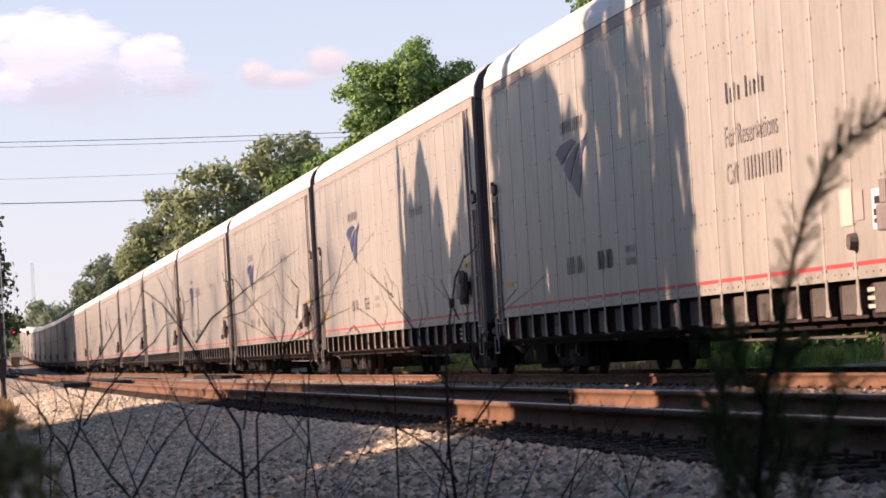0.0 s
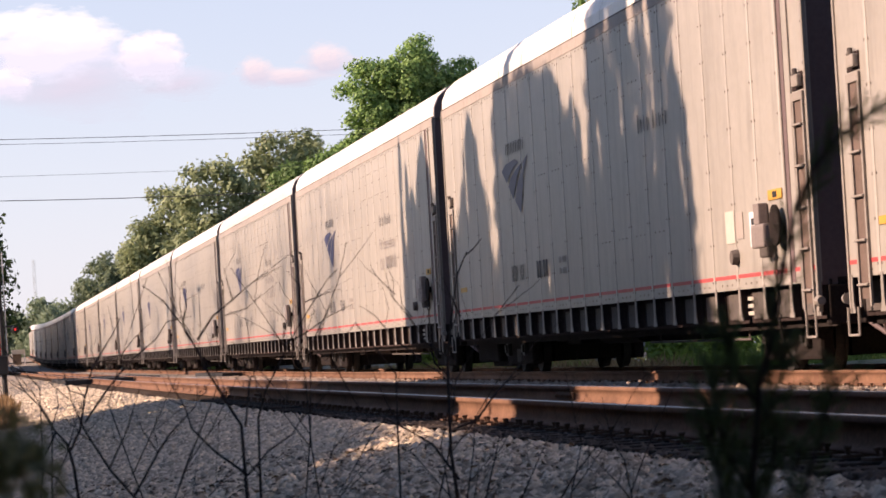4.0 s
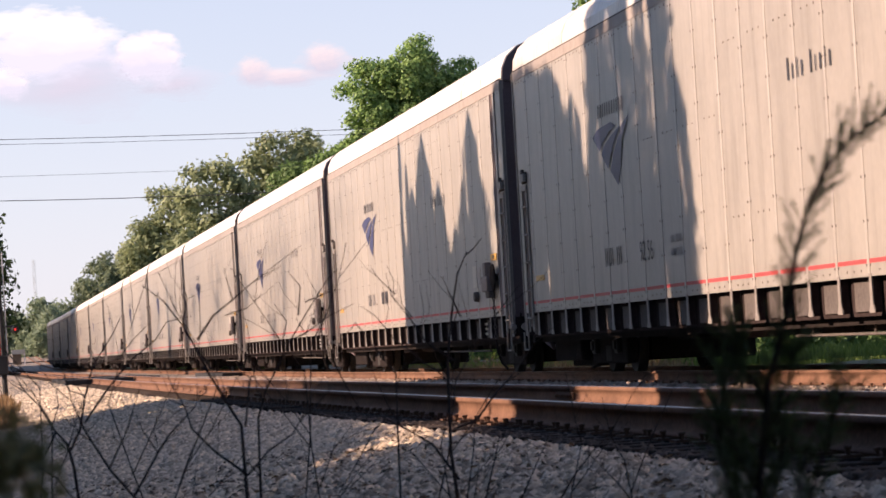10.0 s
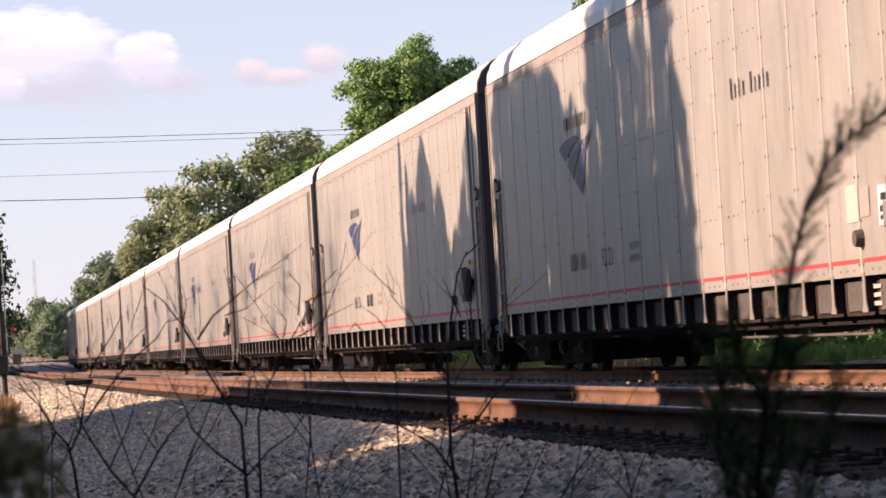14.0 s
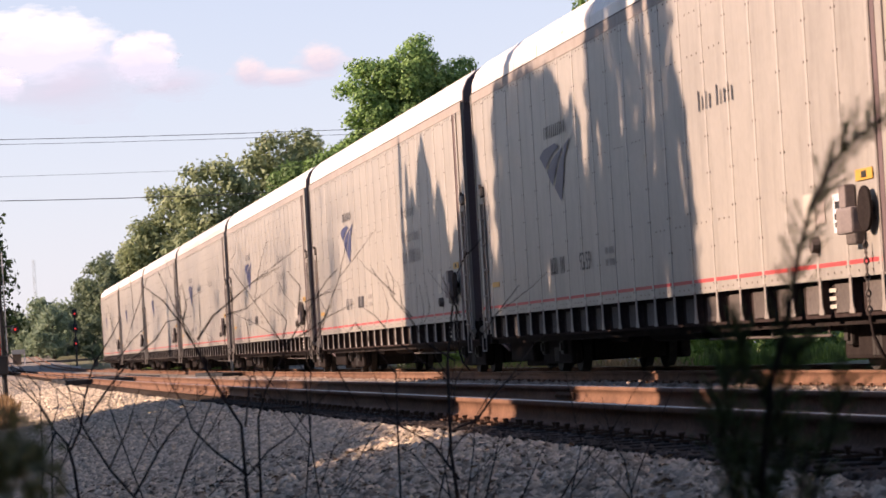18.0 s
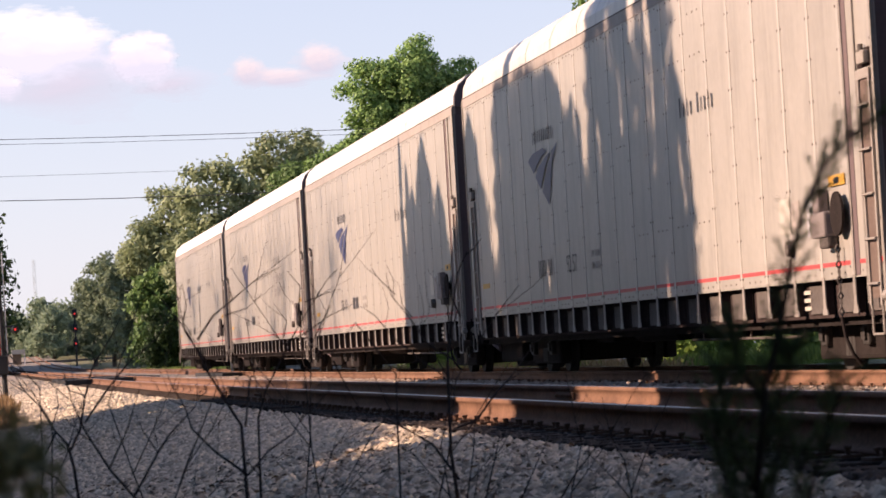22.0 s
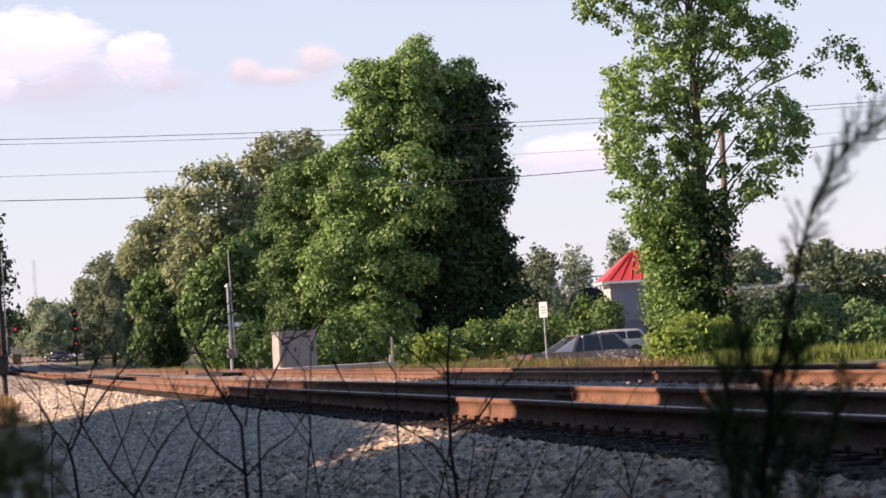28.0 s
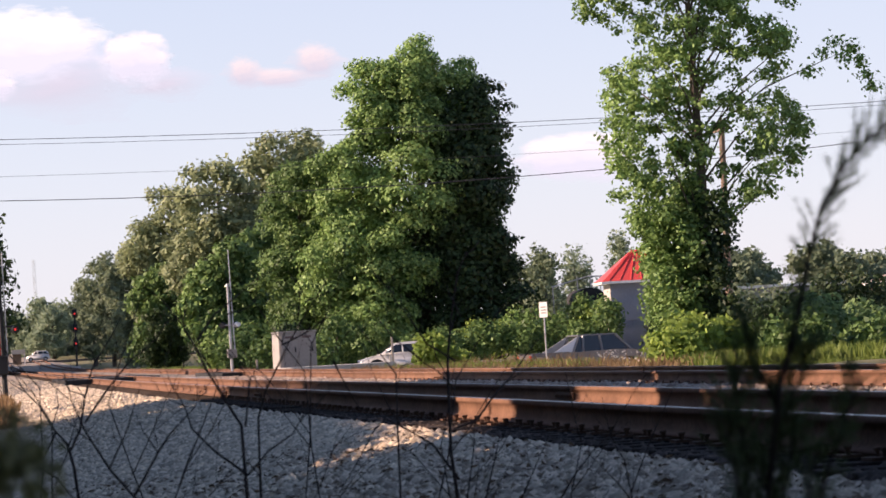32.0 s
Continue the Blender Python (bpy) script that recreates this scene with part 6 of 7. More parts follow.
xs = thing("crossing_signal", "slim grey crossing signal mast with raised gate arm", "crossing signal", (10.9, 134, 0.5))
part("mast", rod(bmesh.new(), (0, 0, -0.2), (0, 0, 3.65), 0.065, 0.055, 10), M_ALU, xs)
part("gate_arm", rod(bmesh.new(), (0.16, 0, 0.9), (0.10, 0, 5.2), 0.035, 0.02, 8), M_ALU, xs, "thin raised gate arm")
part("machine_box", boxed(-0.17, 0.24, -0.2, 0.2, 0.6, 0.98, 0.04), M_CABINET, xs)
for sx in (-0.28, 0.28):
    lamp = part("lamp_hood", rod(bmesh.new(), (sx, 0.12, 2.0), (sx + (0.1 if sx > 0 else -0.1), -0.1, 2.0), 0.11, 0.10, 12), M_BLACK if sx < 0 else M_WHITE, xs)
    part("lamp_backing", rod(bmesh.new(), (sx, 0.13, 2.0), (sx, 0.15, 2.0), 0.15, None, 16), M_BLACK, lamp)
part("lamp_arm", rod(bmesh.new(), (-0.28, 0.05, 2.0), (0.28, 0.05, 2.0), 0.025, None, 8), M_ALU, xs)
part("cap", rod(bmesh.new(), (0, 0, 3.63), (0, 0, 3.75), 0.11, 0.06, 10), M_ALU, xs)

gate = thing("crossing_signal", "dark crossing signal mast with red lights at the tracks", "crossing signal", (1.0, 100, 0.2))
part("mast", rod(bmesh.new(), (0, 0, -0.2), (-0.05, 0, 4.2), 0.085, 0.07, 10), M_BLACK, gate)
part("gate_arm", rod(bmesh.new(), (0.12, 0, 1.0), (0.10, 0, 4.6), 0.03, 0.02, 8), M_ALU, gate, "pale raised gate arm")
part("machine_box", boxed(-0.35, 0.12, -0.25, 0.2, 0.75, 1.35, 0.04), M_BLACK, gate)
arm = part("lamp_arm", rod(bmesh.new(), (0, 0, 2.25), (0.36, 0, 2.25), 0.03, None, 8), M_BLACK, gate)
part("lamp_hood", rod(bmesh.new(), (0.36, 0.1, 2.15), (0.42, -0.16, 2.15), 0.12, 0.11, 12), M_BLACK, arm)
part("red_light", rod(bmesh.new(), (0.40, -0.17, 2.15), (0.40, -0.165, 2.15), 0.04, None, 12), M_LAMPRED, arm, "lit red crossing lamp")
part("red_panel", boxed(-0.16, -0.08, -0.14, -0.115, 1.35, 2.0), M_TAIL, gate, "narrow red reflective strip")

cab = thing("signal_cabinet", "grey metal railway signal cabinet", "cabinet", (13.4, 132, 0.34), 6)
part("body", boxed(-0.78, 0.78, -0.75, 0.75, 0.0, 1.66, 0.03), M_CABINET, cab)
part("roof", boxed(-0.82, 0.82, -0.8, 0.8, 1.66, 1.73, 0.02), M_CABINET, cab)
for x0 in (-0.70, 0.03):
    d = part("door", boxed(x0, x0 + 0.66, -0.775, -0.75, 0.12, 1.58, 0.01), M_CABINET, cab)
    part("handle", boxed(x0 + 0.55, x0 + 0.6, -0.81, -0.775, 0.85, 1.05), M_BLACK, d)
    part("vent", boxed(x0 + 0.15, x0 + 0.53, -0.783, -0.776, 1.42, 1.52), M_GAP, d)
# plate added on the sunward side, its pale colour stands for sunlight
part("sunlit_side_plate", boxed(-0.81, -0.78, -0.7, 0.7, 0.05, 1.62), M_CONCRETE, cab, "side plate coloured pale for the sun on it")
for k, (x, y, hgt) in enumerate(((11.7, 131, 0.62), (17.4, 131, 1.25), (16.5, 125, 0.5))):
    post = thing("marker_post", "white marker post by the tracks", "post", (x, y, 0.34), group="marker posts")
    part("post", boxed(-0.045, 0.045, -0.04, 0.04, -0.2, hgt, 0.01), M_PALEPOST if k != 2 else M_CREAM, post)

kerb = thing("concrete_block", "low pale concrete block in the weeds", "block", (21.9, 134, -0.06), 4)
part("block", boxed(-0.65, 0.65, -0.3, 0.3, 0.0, 0.42, 0.04), M_CONCRETE, kerb)
sgn = thing("road_sign", "white rectangular sign on a thin post", "sign", (21.0, 115, 0.35), -38)
part("post", rod(bmesh.new(), (0, 0, -0.2), (0, 0, 2.1), 0.03, None, 8), M_ALU, sgn)
plate = part("plate", boxed(-0.17, 0.17, -0.05, -0.03, 1.55, 2.12, 0.008), M_WHITE, sgn)
for k in range(3):
    part("text_bar", boxed(-0.11, 0.11, -0.056, -0.051, 1.7 + k * 0.11, 1.735 + k * 0.11), M_FADED, plate)

hut = thing("small_building", "grey hut with a red pyramid roof", "building", (32.5, 152, 0.0), -5)
# front siding tinted bluish for its shade, side wall coloured pale for sun
wall = part("wall", boxed(-1.5, 1.5, -1.5, 1.5, -0.3, 3.75), M_SIDING, hut)
for k in range(3):
    part("siding_board", boxed(-1.512, 1.512, -1.512, 1.512, 0.7 + k * 1.1, 0.72 + k * 1.1 + 0.02), M_SIDING, wall)
part("side_wall", boxed(-1.53, -1.518, -1.45, 1.45, 0.05, 3.7), M_CONCRETE, hut, "side wall coloured pale for the sun on it")
rf = bmesh.new()
eave = [rf.verts.new(v) for v in ((-1.95, -1.95, 3.75), (1.95, -1.95, 3.75), (1.95, 1.95, 3.75), (-1.95, 1.95, 3.75))]
apex = [rf.verts.new(v) for v in ((-0.25, 0.0, 5.25), (0.25, 0.0, 5.25))]
rf.faces.new((eave[0], eave[1], apex[1], apex[0]))
rf.faces.new((eave[1], eave[2], apex[1]))
rf.faces.new((eave[2], eave[3], apex[0], apex[1]))
rf.faces.new((eave[3], eave[0], apex[0]))
rf.faces.new(list(reversed(eave)))
red_roof = part("roof", rf, M_ROOFRED, hut, "bright red metal roof")
part("eave_board", boxed(-1.97, 1.97, -1.97, 1.97, 3.63, 3.75), M_WHITE, hut)
for k in range(7):
    u = -1.6 + k * 0.53
    part("roof_seam", rod(bmesh.new(), (u, -1.93, 3.78), (u * 0.12, -0.05, 5.26), 0.025, None, 5), M_ROOFRED, red_roof)
tank_hut = thing("shed", "dark round-topped shed with pale metal rails above", "shed", (32.25, 164, -0.1))
barrel = [(0.86 * math.cos(math.pi * k / 10), 3.2 + 0.62 * math.sin(math.pi * k / 10)) for k in range(11)]
part("wall", boxed(-0.84, 0.84, -1, 1, -0.2, 3.22), M_RUBBER, tank_hut)
part("roof", extrude(barrel, -1.1, 1.1), M_RUBBER, tank_hut, "dark rounded roof")
for x, z in ((-0.62, 3.72), (0.1, 3.8), (0.62, 3.6)):
    part("railing_post", rod(bmesh.new(), (x, -1, z), (x, -1, 4.45), 0.035, None, 6), M_ALU, tank_hut)
part("railing", rod(rod(bmesh.new(), (-2.0, -1, 3.95), (0.1, -1, 4.45), 0.035, None, 6), (0.1, -1, 4.42), (1.5, -1, 4.36), 0.035, None, 6), M_ALU, tank_hut)
part("railing_leg", rod(bmesh.new(), (-1.95, -1, -0.2), (-1.95, -1, 3.97), 0.035, None, 6), M_ALU, tank_hut)

shop = thing("shop_building", "white shop with blue and orange bands and a brown roof", "building", (42.5, 122, 0.35), 4)
part("wall", boxed(-4.6, 6, -2.5, 4, -0.43, 2.3), M_WHITE, shop)
part("blue_band", boxed(-4.64, 6, -2.53, 4, 1.45, 2.25), M_BLUEBAND, shop)
part("orange_band", boxed(-4.66, 6, -2.55, 4, 0.95, 1.42), M_ORANGE, shop)
part("yellow_band", boxed(-4.65, 6, -2.54, 4, 0.7, 0.94), M_YELLOW, shop)
sr = bmesh.new()
ev = [sr.verts.new(v) for v in ((-5.6, -3.4, 2.3), (7, -3.4, 2.3), (7, 5, 2.3), (-5.6, 5, 2.3))]
tp = [sr.verts.new(v) for v in ((-3.2, -0.8, 3.35), (5, -0.8, 3.35), (5, 2.4, 3.35), (-3.2, 2.4, 3.35))]
for k in range(4):
    j = (k + 1) % 4
    sr.faces.new((ev[k], ev[j], tp[j], tp[k]))
sr.faces.new(tp)
sr.faces.new(list(reversed(ev)))
part("roof", sr, M_DARKROOF, shop)
part("eave_board", boxed(-5.62, 7.02, -3.42, 5.02, 2.2, 2.32), M_WHITE, shop)
part("flue", rod(bmesh.new(), (-3.9, 0, 2.6), (-3.9, 0, 5.0), 0.07, None, 8), M_BLACK, shop)
far_roof = thing("warehouse", "long pale roofed warehouse behind the trees", "building", (46, 178, 0.5))
part("wall", boxed(-9, 4, 0, 6, 0, 2.9), M_SIDING, far_roof)
part("roof", boxed(-9.3, 4.3, -0.4, 6.4, 2.9, 3.05), M_WHITE, far_roof)
kiosk = thing("shed", "small open shed with a pale flat roof by the far road", "shed", (7.3, 500, rise(500) + 0.2))
part("wall", boxed(-0.9, 0.4, -1, 1, 0, 1.7), M_POLE, kiosk)
part("roof", boxed(-1.05, 1.05, -1.5, 1.5, 1.7, 2.4), M_CREAM, kiosk, "pale flat roof")
part("post", boxed(0.85, 1.0, -1.4, -1.25, 0, 1.75), M_WHITE, kiosk)
mast = thing("radio_mast", "thin hazy lattice radio mast far away", "mast", (31.3, 1500, 2))
lat = bmesh.new()
for sx, sy in ((-0.6, -0.6), (0.6, -0.6), (0, 0.6)):
    rod(lat, (sx, sy, 0), (sx, sy, 52), 0.07, 0.05, 4)
for k in range(26):
    rod(lat, (-0.6, -0.6, k * 2), (0.6, -0.6, k * 2 + 2), 0.03, None, 4)
part("lattice", lat, M_POST, mast)


# ---- vehicles ----
def vehicle(name, label, paint, at, rz, long=4.6, tall=1.5, hatch=True, wide=1.78):
    """A road car, its nose towards local +x: rounded lower body, painted cabin with separate windows, wheels in dark arches."""
    t = thing(name, label, "car", at, rz)
    L, W = long / 2, wide / 2
    belt = 0.62 * tall

    def loft(rows, offset, segments):
        """A closed body through (x, half width, z) side points, its edges rounded."""
        bm = bmesh.new()
        le = [bm.verts.new((x, -w, z)) for x, z, w in rows]
        ri = [bm.verts.new((x, w, z)) for x, z, w in rows]
        for i in range(len(rows)):
            j = (i + 1) % len(rows)
            bm.faces.new((le[i], le[j], ri[j], ri[i]))
        bm.faces.new(le)
        bm.faces.new(list(reversed(ri)))
        bmesh.ops.bevel(bm, geom=list(bm.edges), offset=offset, segments=segments, affect="EDGES")
        return bm
    low = [(-L, 0.40, W * 0.90), (-L * 0.985, belt * 0.80, W * 0.92), (-L * 0.94, belt * 1.0, W * 0.95), (-L * 0.4, belt * 1.03, W), (L * 0.42, belt * 1.0, W), (L * 0.72, belt * 0.93, W * 0.96),
           (L * 0.93, belt * 0.78, W * 0.86), (L, belt * 0.55, W * 0.80), (L * 0.985, 0.27, W * 0.82), (L * 0.75, 0.20, W * 0.96), (-L * 0.78, 0.20, W * 0.96), (-L * 0.97, 0.27, W * 0.90)]
    part("body", loft(low, 0.07, 3), paint, t, smooth=True)
    back, rear_top = (-L * 0.95, -L * 0.74) if hatch else (-L * 0.66, -L * 0.30)
    front, front_top = L * 0.56, L * 0.16
    top_w, belt_w = W * 0.76, W * 0.94
    cabin = [(back, belt * 0.97, belt_w), (rear_top - 0.06, tall * 0.94, top_w * 1.03), (rear_top + 0.12, tall * 0.99, top_w), (-L * 0.2, tall, top_w), (front_top - 0.1, tall * 0.985, top_w), (front_top + 0.06, tall * 0.95, top_w * 1.02), (front, belt * 0.97, belt_w)]
    cab = part("cabin", loft(cabin, 0.04, 2), paint, t, smooth=True)

    def pane(name_, x0, x1, lean0, lean1, s):
        """A side window between two slanting edges, 6 mm proud of the cabin."""
        lo, hi = 0.14, 0.80
        bm = bmesh.new()
        pts = []
        for x, lean, k in ((x0, lean0, lo), (x1, lean1, lo), (x1, lean1, hi), (x0, lean0, hi)):
            pts.append((x + lean * k, s * (belt_w + (top_w - belt_w) * k + 0.008), belt + (tall - belt) * k))
        out = [bm.verts.new(p) for p in pts]
        inn = [bm.verts.new((x, y - s * 0.02, z)) for x, y, z in pts]
        bm.faces.new(out)
        bm.faces.new(list(reversed(inn)))
        for i in range(4):
            bm.faces.new((out[i], out[(i + 1) % 4], inn[(i + 1) % 4], inn[i]))
        part(name_, bm, M_GLASS, cab, "dark tinted window")
    for s in (-1, 1):
        pane("side_window", back + 0.20, -L * 0.44, (rear_top - back) * 0.9, 0.03, s)
        pane("side_window", -L * 0.40, L * 0.02, 0.03, 0.0, s)
        pane("side_window", L * 0.05, front - 0.16, 0.0, -(front - front_top) * 0.95, s)
    for name_, xa, xb, sx in (("windscreen", front, front_top + 0.06, 1), ("rear_window", back, rear_top - 0.06, -1)):
        bm = bmesh.new()
        pts = [(xa + (xb - xa) * k + sx * 0.03, y, belt + (tall - belt) * k) for k, y in ((0.12, -W * 0.80), (0.12, W * 0.80), (0.88, W * 0.68), (0.88, -W * 0.68))]
        out = [bm.verts.new(p) for p in pts]
        inn = [bm.verts.new((x - sx * 0.03, y, z - 0.01)) for x, y, z in pts]
        bm.faces.new(out)
        bm.faces.new(list(reversed(inn)))
        for i in range(4):
            bm.faces.new((out[i], out[(i + 1) % 4], inn[(i + 1) % 4], inn[i]))
        part(name_, bm, M_GLASS, cab, "dark tinted window")
    for s in (-1, 1):
        for x in (L * 0.62, -L * 0.60):
            part("wheel_arch", rod(bmesh.new(), (x, s * (W - 0.16), 0.34), (x, s * (W + 0.006), 0.34), 0.375, None, 20), M_BLACK, t)
            wh = part("wheel", rod(bmesh.new(), (x, s * (W - 0.2), 0.32), (x, s * (W + 0.018), 0.32), 0.32, None, 20), M_RUBBER, t)
            part("rim", rod(bmesh.new(), (x, s * W, 0.32), (x, s * (W + 0.03), 0.32), 0.2, 0.17, 14), M_ALU, wh)
        part("headlight", boxed(L * 0.86, L * 0.955, s * W * 0.66 - 0.15, s * W * 0.66 + 0.13, belt * 0.66, belt * 0.80, 0.03), M_WHITE, t)
        part("tail_light", boxed(-L * 0.99, -L * 0.92, s * W * 0.82 - 0.09, s * W * 0.82 + 0.09, belt * 0.72, belt * 0.98, 0.02), M_TAIL, t)
        part("mirror", boxed(L * 0.36, L * 0.44, s * (W + 0.0), s * (W + 0.17), belt * 1.04, belt * 1.18, 0.03), paint, t)
        part("door_handle", boxed(-L * 0.30, -L * 0.22, s * W - 0.005, s * W + 0.02, belt * 0.82, belt * 0.86), paint, t)
        part("sill_trim", boxed(-L * 0.45, L * 0.45, s * W * 0.97 - 0.02, s * W * 0.97 + 0.02, 0.2, 0.28), M_BLACK, t)
    return t


def pickup_truck(label, paint, at, rz):
    """A crew-cab pickup, its nose towards local +x."""
    t = thing("pickup_truck", label, "pickup truck", at, rz)
    L, W = 2.8, 0.95
    side = [(-L, 0.5), (-L, 1.02), (-0.95, 1.06), (1.3, 1.1), (2.55, 1.02), (2.78, 0.85), (2.8, 0.45), (2.3, 0.36), (-2.4, 0.36)]
    bm = bmesh.new()
    le = [bm.verts.new((x, -W, z)) for x, z in side]
    ri = [bm.verts.new((x, W, z)) for x, z in side]
    for i in range(len(side)):
        j = (i + 1) % len(side)
        bm.faces.new((le[i], le[j], ri[j], ri[i]))
    bm.faces.new(le)
    bm.faces.new(list(reversed(ri)))
    bmesh.ops.bevel(bm, geom=list(bm.edges), offset=0.05, segments=2, affect="EDGES")
    part("body", bm, paint, t)
    part("bed_floor", boxed(-2.72, -1.05, -0.82, 0.82, 1.045, 1.075), M_BLACK, t)
    for s in (-1, 1):
        part("bed_rail", boxed(-2.75, -1.0, s * 0.93 - 0.05, s * 0.93 + 0.05, 1.0, 1.1, 0.02), paint, t)
    cab_side = [(-0.85, 1.05, 0.9), (-0.5, 1.74, 0.74), (1.25, 1.76, 0.74), (1.95, 1.08, 0.9)]
    cb = bmesh.new()
    le = [cb.verts.new((x, -w, z)) for x, z, w in cab_side]
    ri = [cb.verts.new((x, w, z)) for x, z, w in cab_side]
    for i in range(3):
        cb.faces.new((le[i], le[i + 1], ri[i + 1], ri[i]))
    cb.faces.new(le)
    cb.faces.new(list(reversed(ri)))
    part("cab_glass", cb, M_GLASS, t, "dark tinted windows")
    part("cab_roof", boxed(-0.5, 1.25, -0.73, 0.73, 1.74, 1.82, 0.03), paint, t)
    for s in (-1, 1):
        for xa, xb in ((-0.82, -0.48), (0.55, 0.5), (1.9, 1.25), (-0.35, -0.27)):
            part("pillar", rod(bmesh.new(), (xa, s * 0.915, 1.06), (xb, s * 0.75, 1.76), 0.055, None, 6), paint, t)
        for x in (1.8, -1.75):
            wh = part("wheel", rod(bmesh.new(), (x, s * 0.72, 0.38), (x, s * 0.965, 0.38), 0.38, None, 20), M_RUBBER, t)
            part("rim", rod(bmesh.new(), (x, s * 0.95, 0.38), (x, s * 0.98, 0.38), 0.24, 0.22, 14), M_ALU, wh)
        part("tail_light", boxed(-2.83, -2.76, s * 0.84 - 0.09, s * 0.84 + 0.09, 0.72, 1.0, 0.015), M_TAIL, t)
        part("headlight", boxed(2.7, 2.8, s * 0.7 - 0.14, s * 0.7 + 0.14, 0.75, 0.92, 0.02), M_WHITE, t)
    # sail panels take white paint to stand for the sun on them
    for s in (-1, 1):
        sail = bmesh.new()
        f0 = [sail.verts.new((x, s * w, z)) for x, w, z in ((-1.75, 0.93, 1.06), (-0.8, 0.91, 1.06), (-0.46, 0.77, 1.74), (-0.62, 0.80, 1.70))]
        f1 = [sail.verts.new((v.co.x, v.co.y - s * 0.06, v.co.z)) for v in f0]
        sail.faces.new(f0)
        sail.faces.new(list(reversed(f1)))
        for k in range(4):
            sail.faces.new((f0[k], f0[(k + 1) % 4], f1[(k + 1) % 4], f1[k]))
        part("sail_panel", sail, M_CARWHITE, t, "sloping panel behind the cab, coloured pale as if sunlit")
    part("bumper", boxed(-2.95, -2.8, -0.9, 0.9, 0.45, 0.62, 0.03), M_ALU, t, "pale rear bumper")
    return t


parked = pickup_truck("grey crew-cab pickup parked in the weedy yard", M_CARGREY, (26.9, 138, -0.59), 8)
maroon = vehicle("hatchback_car", "maroon car parked by the hut", M_CARRED, (34.0, 157, -0.55), 20)
mover = vehicle("hatchback_car", "silver white hatchback driving through the yard", M_CARWHITE, (27.6, 145, -0.055), 180, long=4.2, tall=1.45)
follower = vehicle("hatchback_car", "dark grey car driving into the yard", M_CARDARK, (36, 147, -0.055), 180)
far_z = rise(520) + 0.395
crossers = [vehicle("hatchback_car", "dark car on the distant road", M_CARDARK, (40, 518, far_z), 180, long=3.9, tall=1.5),
            vehicle("hatchback_car", "dark maroon car on the distant road", M_CARRED, (44, 521, far_z), 180, long=4.2, tall=1.6),
            vehicle("hatchback_car", "white car on the distant road", M_CARWHITE, (48, 518, far_z), 180, long=3.9, tall=1.5),
            vehicle("van", "white van on the distant road", M_CARWHITE, (52, 518, far_z), 180, long=3.9, tall=1.7)]


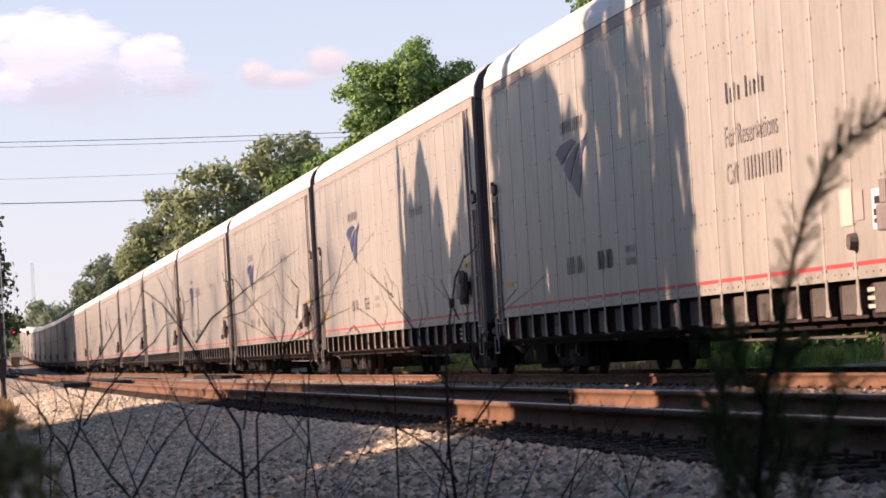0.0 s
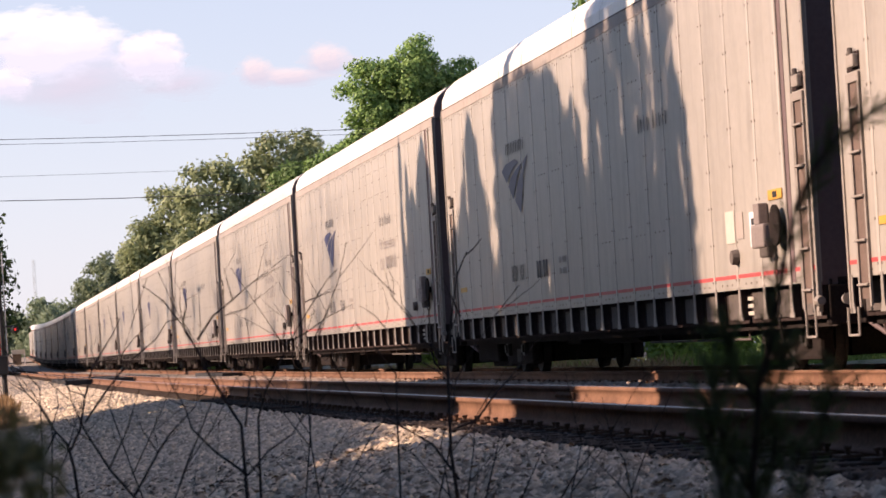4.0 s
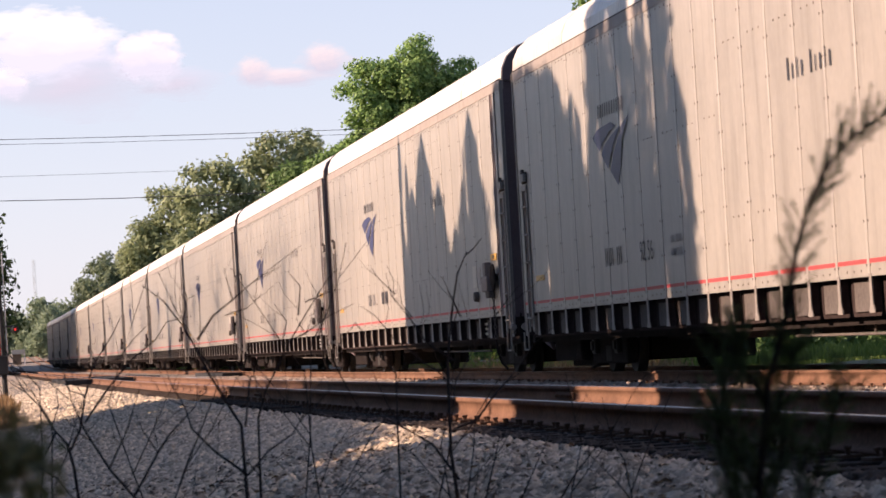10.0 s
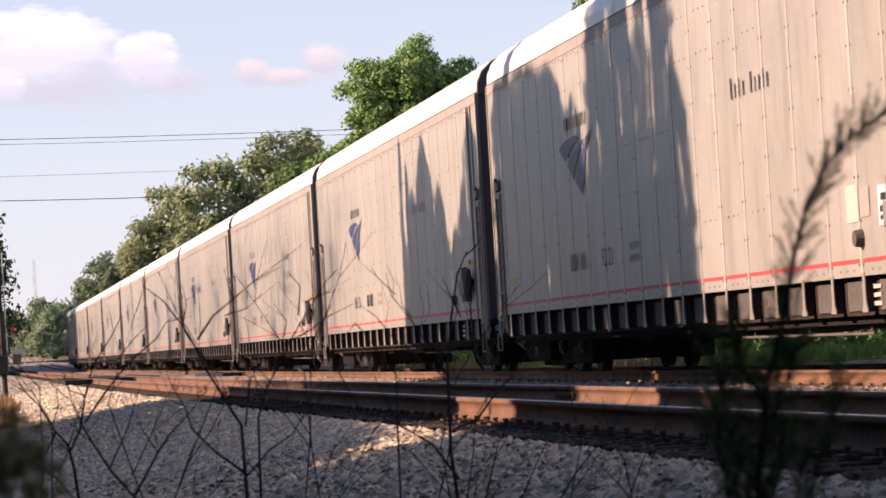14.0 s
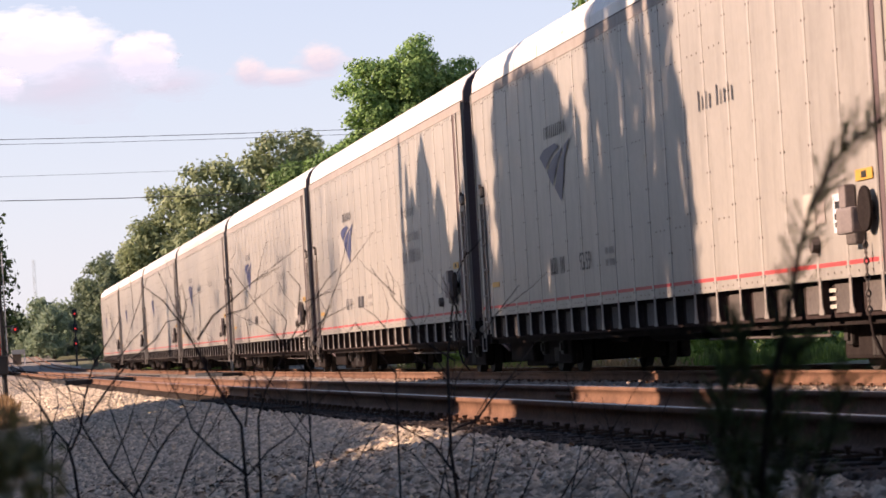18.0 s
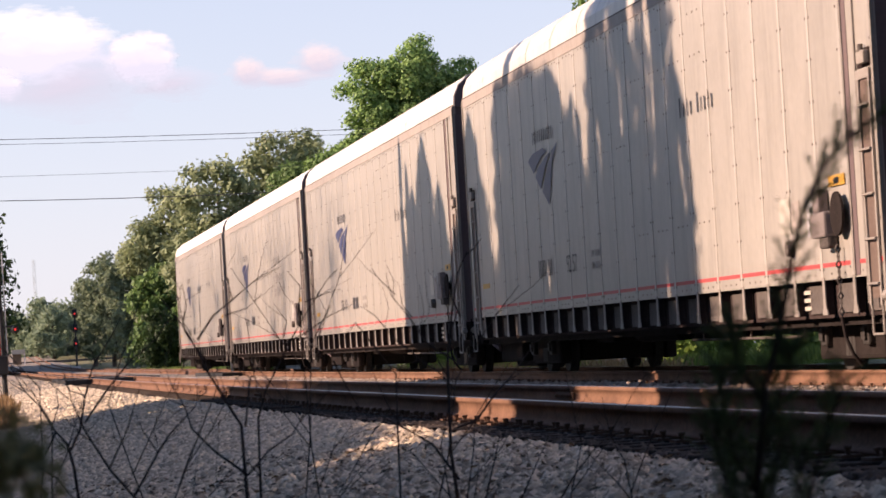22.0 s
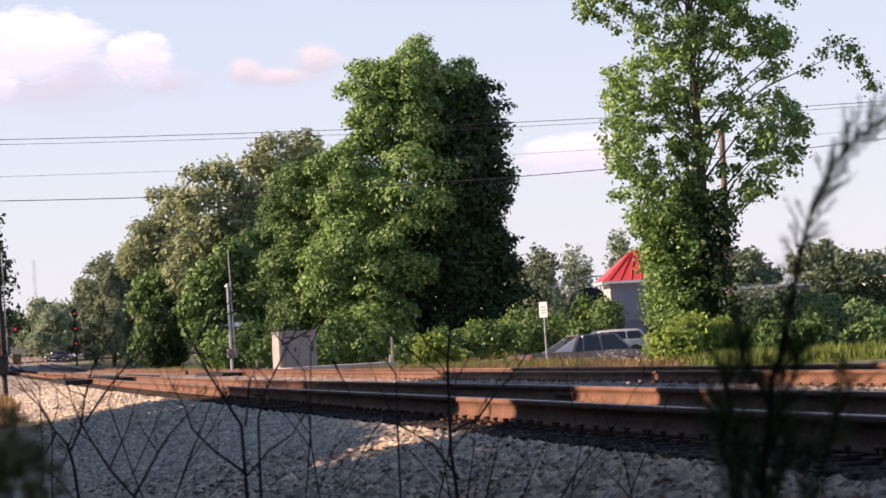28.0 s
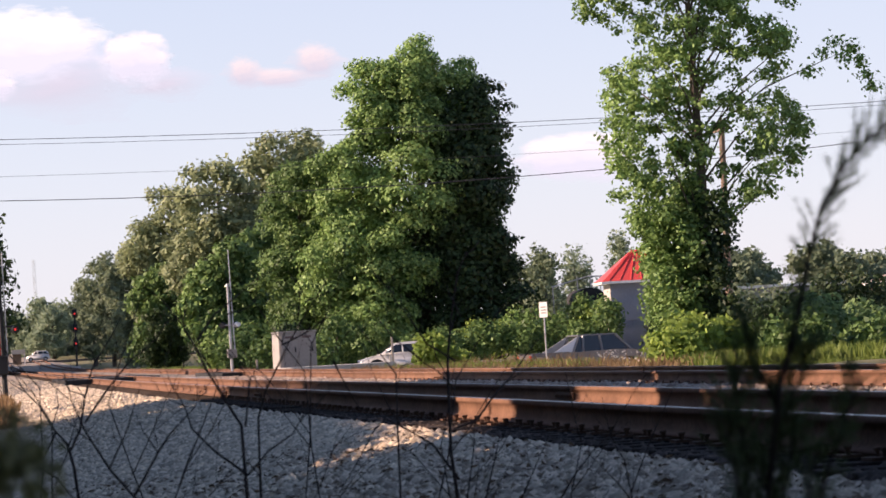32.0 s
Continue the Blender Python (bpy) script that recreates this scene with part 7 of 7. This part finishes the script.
# ---- clouds ----
def cloud_paint(name, seed, col, strength, soft):
    m = bpy.data.materials.new(name)
    m.use_nodes = True
    n, l = m.node_tree.nodes, m.node_tree.links
    n.clear()
    co = n.new("ShaderNodeTexCoord")
    mp = n.new("ShaderNodeMapping")
    mp.inputs["Location"].default_value = (seed, seed * 0.7, 0)
    l.new(co.outputs["Generated"], mp.inputs["Vector"])
    nz = n.new("ShaderNodeTexNoise")
    nz.inputs["Scale"].default_value = 3.2
    nz.inputs["Detail"].default_value = 7
    nz.inputs["Roughness"].default_value = 0.55
    l.new(mp.outputs[0], nz.inputs["Vector"])
    ce = n.new("ShaderNodeVectorMath")
    ce.operation = "SUBTRACT"
    ce.inputs[1].default_value = (0.5, 0.5, 0.42)
    l.new(co.outputs["Generated"], ce.inputs[0])
    sc = n.new("ShaderNodeVectorMath")
    sc.operation = "MULTIPLY"
    sc.inputs[1].default_value = (2.1, 0, 2.1)
    l.new(ce.outputs[0], sc.inputs[0])
    ln = n.new("ShaderNodeVectorMath")
    ln.operation = "LENGTH"
    l.new(sc.outputs[0], ln.inputs[0])
    mx = n.new("ShaderNodeMath")
    mx.operation = "MULTIPLY_ADD"
    l.new(nz.outputs["Fac"], mx.inputs[0])
    mx.inputs[1].default_value = 1.05
    sb = n.new("ShaderNodeMath")
    sb.operation = "SUBTRACT"
    sb.inputs[0].default_value = 0.47
    l.new(ln.outputs["Value"], sb.inputs[1])
    l.new(sb.outputs[0], mx.inputs[2])
    rp = n.new("ShaderNodeValToRGB")
    rp.color_ramp.elements[0].position, rp.color_ramp.elements[1].position = 0.14, 0.14 + soft
    rp.color_ramp.elements[0].color, rp.color_ramp.elements[1].color = (0, 0, 0, 1), (1, 1, 1, 1)
    l.new(mx.outputs[0], rp.inputs[0])
    em = n.new("ShaderNodeEmission")
    sx = n.new("ShaderNodeSeparateXYZ")
    l.new(co.outputs["Generated"], sx.inputs[0])
    ad = n.new("ShaderNodeMath")
    ad.operation = "MULTIPLY_ADD"
    l.new(nz.outputs["Fac"], ad.inputs[0])
    ad.inputs[1].default_value = 0.5
    l.new(sx.outputs["Z"], ad.inputs[2])
    # shaded base and sunlit top are painted into the cloud's glow
    tone = n.new("ShaderNodeValToRGB")
    tone.color_ramp.elements[0].position, tone.color_ramp.elements[1].position = 0.56, 1.0
    tone.color_ramp.elements[0].color, tone.color_ramp.elements[1].color = (0.69, 0.70, 0.80, 1), (*col, 1)
    l.new(ad.outputs[0], tone.inputs[0])
    l.new(tone.outputs[0], em.inputs["Color"])
    em.inputs["Strength"].default_value = strength
    tr = n.new("ShaderNodeBsdfTransparent")
    ms = n.new("ShaderNodeMixShader")
    l.new(rp.outputs[0], ms.inputs[0])
    l.new(tr.outputs[0], ms.inputs[1])
    l.new(em.outputs[0], ms.inputs[2])
    out = n.new("ShaderNodeOutputMaterial")
    l.new(ms.outputs[0], out.inputs["Surface"])
    return m


def cloud(label, x, z, w, h, paint, y=3200.0):
    me = quick_mesh("cloud", np.array([(-w / 2, 0, -h / 2), (w / 2, 0, -h / 2), (w / 2, 0.5, h / 2), (-w / 2, 0.5, h / 2)]), np.array([(0, 1, 2, 3)]))
    ob = place("cloud", me, paint)
    ob.matrix_basis = pose(x, y, z)
    ob.visible_shadow = False
    return tagged(ob, label, "cloud", kind="structure")


CLOUD_A = cloud_paint("white_cloud", 3.1, (1.0, 0.96, 0.93), 0.70, 0.26)
CLOUD_B = cloud_paint("bright_cloud", 7.7, (1.0, 0.92, 0.90), 0.66, 0.30)
CLOUD_C = cloud_paint("pink_cloud", 11.3, (1.0, 0.87, 0.87), 0.56, 0.6)
CLOUD_D = cloud_paint("mauve_cloud", 15.9, (0.80, 0.81, 0.93), 0.56, 0.8)
clouds = [
    cloud("broad white sunlit cloud", 98, 338, 190, 96, CLOUD_A),
    cloud("grey-mauve base of the broad cloud", 122, 304, 250, 110, CLOUD_D, 3215.0),
    cloud("small glowing cloud below the broad one", 52, 297, 70, 48, CLOUD_B, 3205.0),
    cloud("rounded white cloud with a pinkish base", 196, 318, 96, 78, CLOUD_B),
    cloud("grey-mauve base of the rounded cloud", 226, 292, 120, 50, CLOUD_D, 3215.0),
    cloud("small pale pink cloud", 378, 304, 74, 52, CLOUD_C),
    cloud("small pale pink cloud", 304, 295, 56, 46, CLOUD_C),
    cloud("faint pink veil between two clouds", 340, 289, 110, 30, CLOUD_C, 3215.0),
    cloud("bright cream cloud behind the trees", 634, 196, 172, 72, CLOUD_B),
]
DRIFT = (-19, -19, -19, -17, -17, -14, -14, -14, -8)


# ---- movement ----
def motions():
    for i, car in enumerate(train):
        walk(car, [(t, car_pose(i, t)) for t in [0.5 * k for k in range(65)]])
    for c, drift in zip(clouds, DRIFT):
        m = c.matrix_basis.copy()
        walk(c, [(0.0, m), (32.0, Matrix.Translation((drift, 0, 0)) @ m)])
    sway = ((0.0, -1.05), (2.0, -1.70), (3.4, -1.95), (6.0, -1.25), (8.0, -1.90), (10.0, -1.05), (12.0, -1.65), (14.0, -1.15), (17.0, -0.80), (19.0, -0.95), (21.0, -1.45), (23.0, -1.15), (25.0, -1.25), (28.0, -0.70), (30.0, 0.05), (32.0, 0.00))
    walk(pine, [(t, pose(1.06, 4.30, 0.0, 0, lean, 0)) for t, lean in sway])
    g = -0.055
    lane = 145.0
    walk(mover, [(t, pose(x, lane, g, 0, 0, 180)) for t, x in ((0.0, 34.5), (26.0, 34.5), (27.5, 30.7), (28.5, 28.1), (29.5, 25.75), (30.0, 24.7), (31.0, 21.95), (31.5, 20.9), (32.0, 19.7))])
    walk(follower, [(t, pose(x, 147.0, g, 0, 0, 180)) for t, x in ((0.0, 42.5), (29.0, 39.7), (31.0, 35.0), (32.0, 34.0))])
    for c, seen in zip(crossers, (28.0, 28.45, 29.0, 31.0)):
        y, first = c.matrix_basis.translation.y, 14.4 if c is crossers[3] else 13.6
        walk(c, [(t, pose(max(-50, min(62, first - 3.7 * (t - seen))), y, far_z, 0, 0, 180)) for t in (0.0, 12.0, 16.0, 20.0, 24.0, 27.0, 29.0, 30.0, 31.0, 32.0)])


motions()
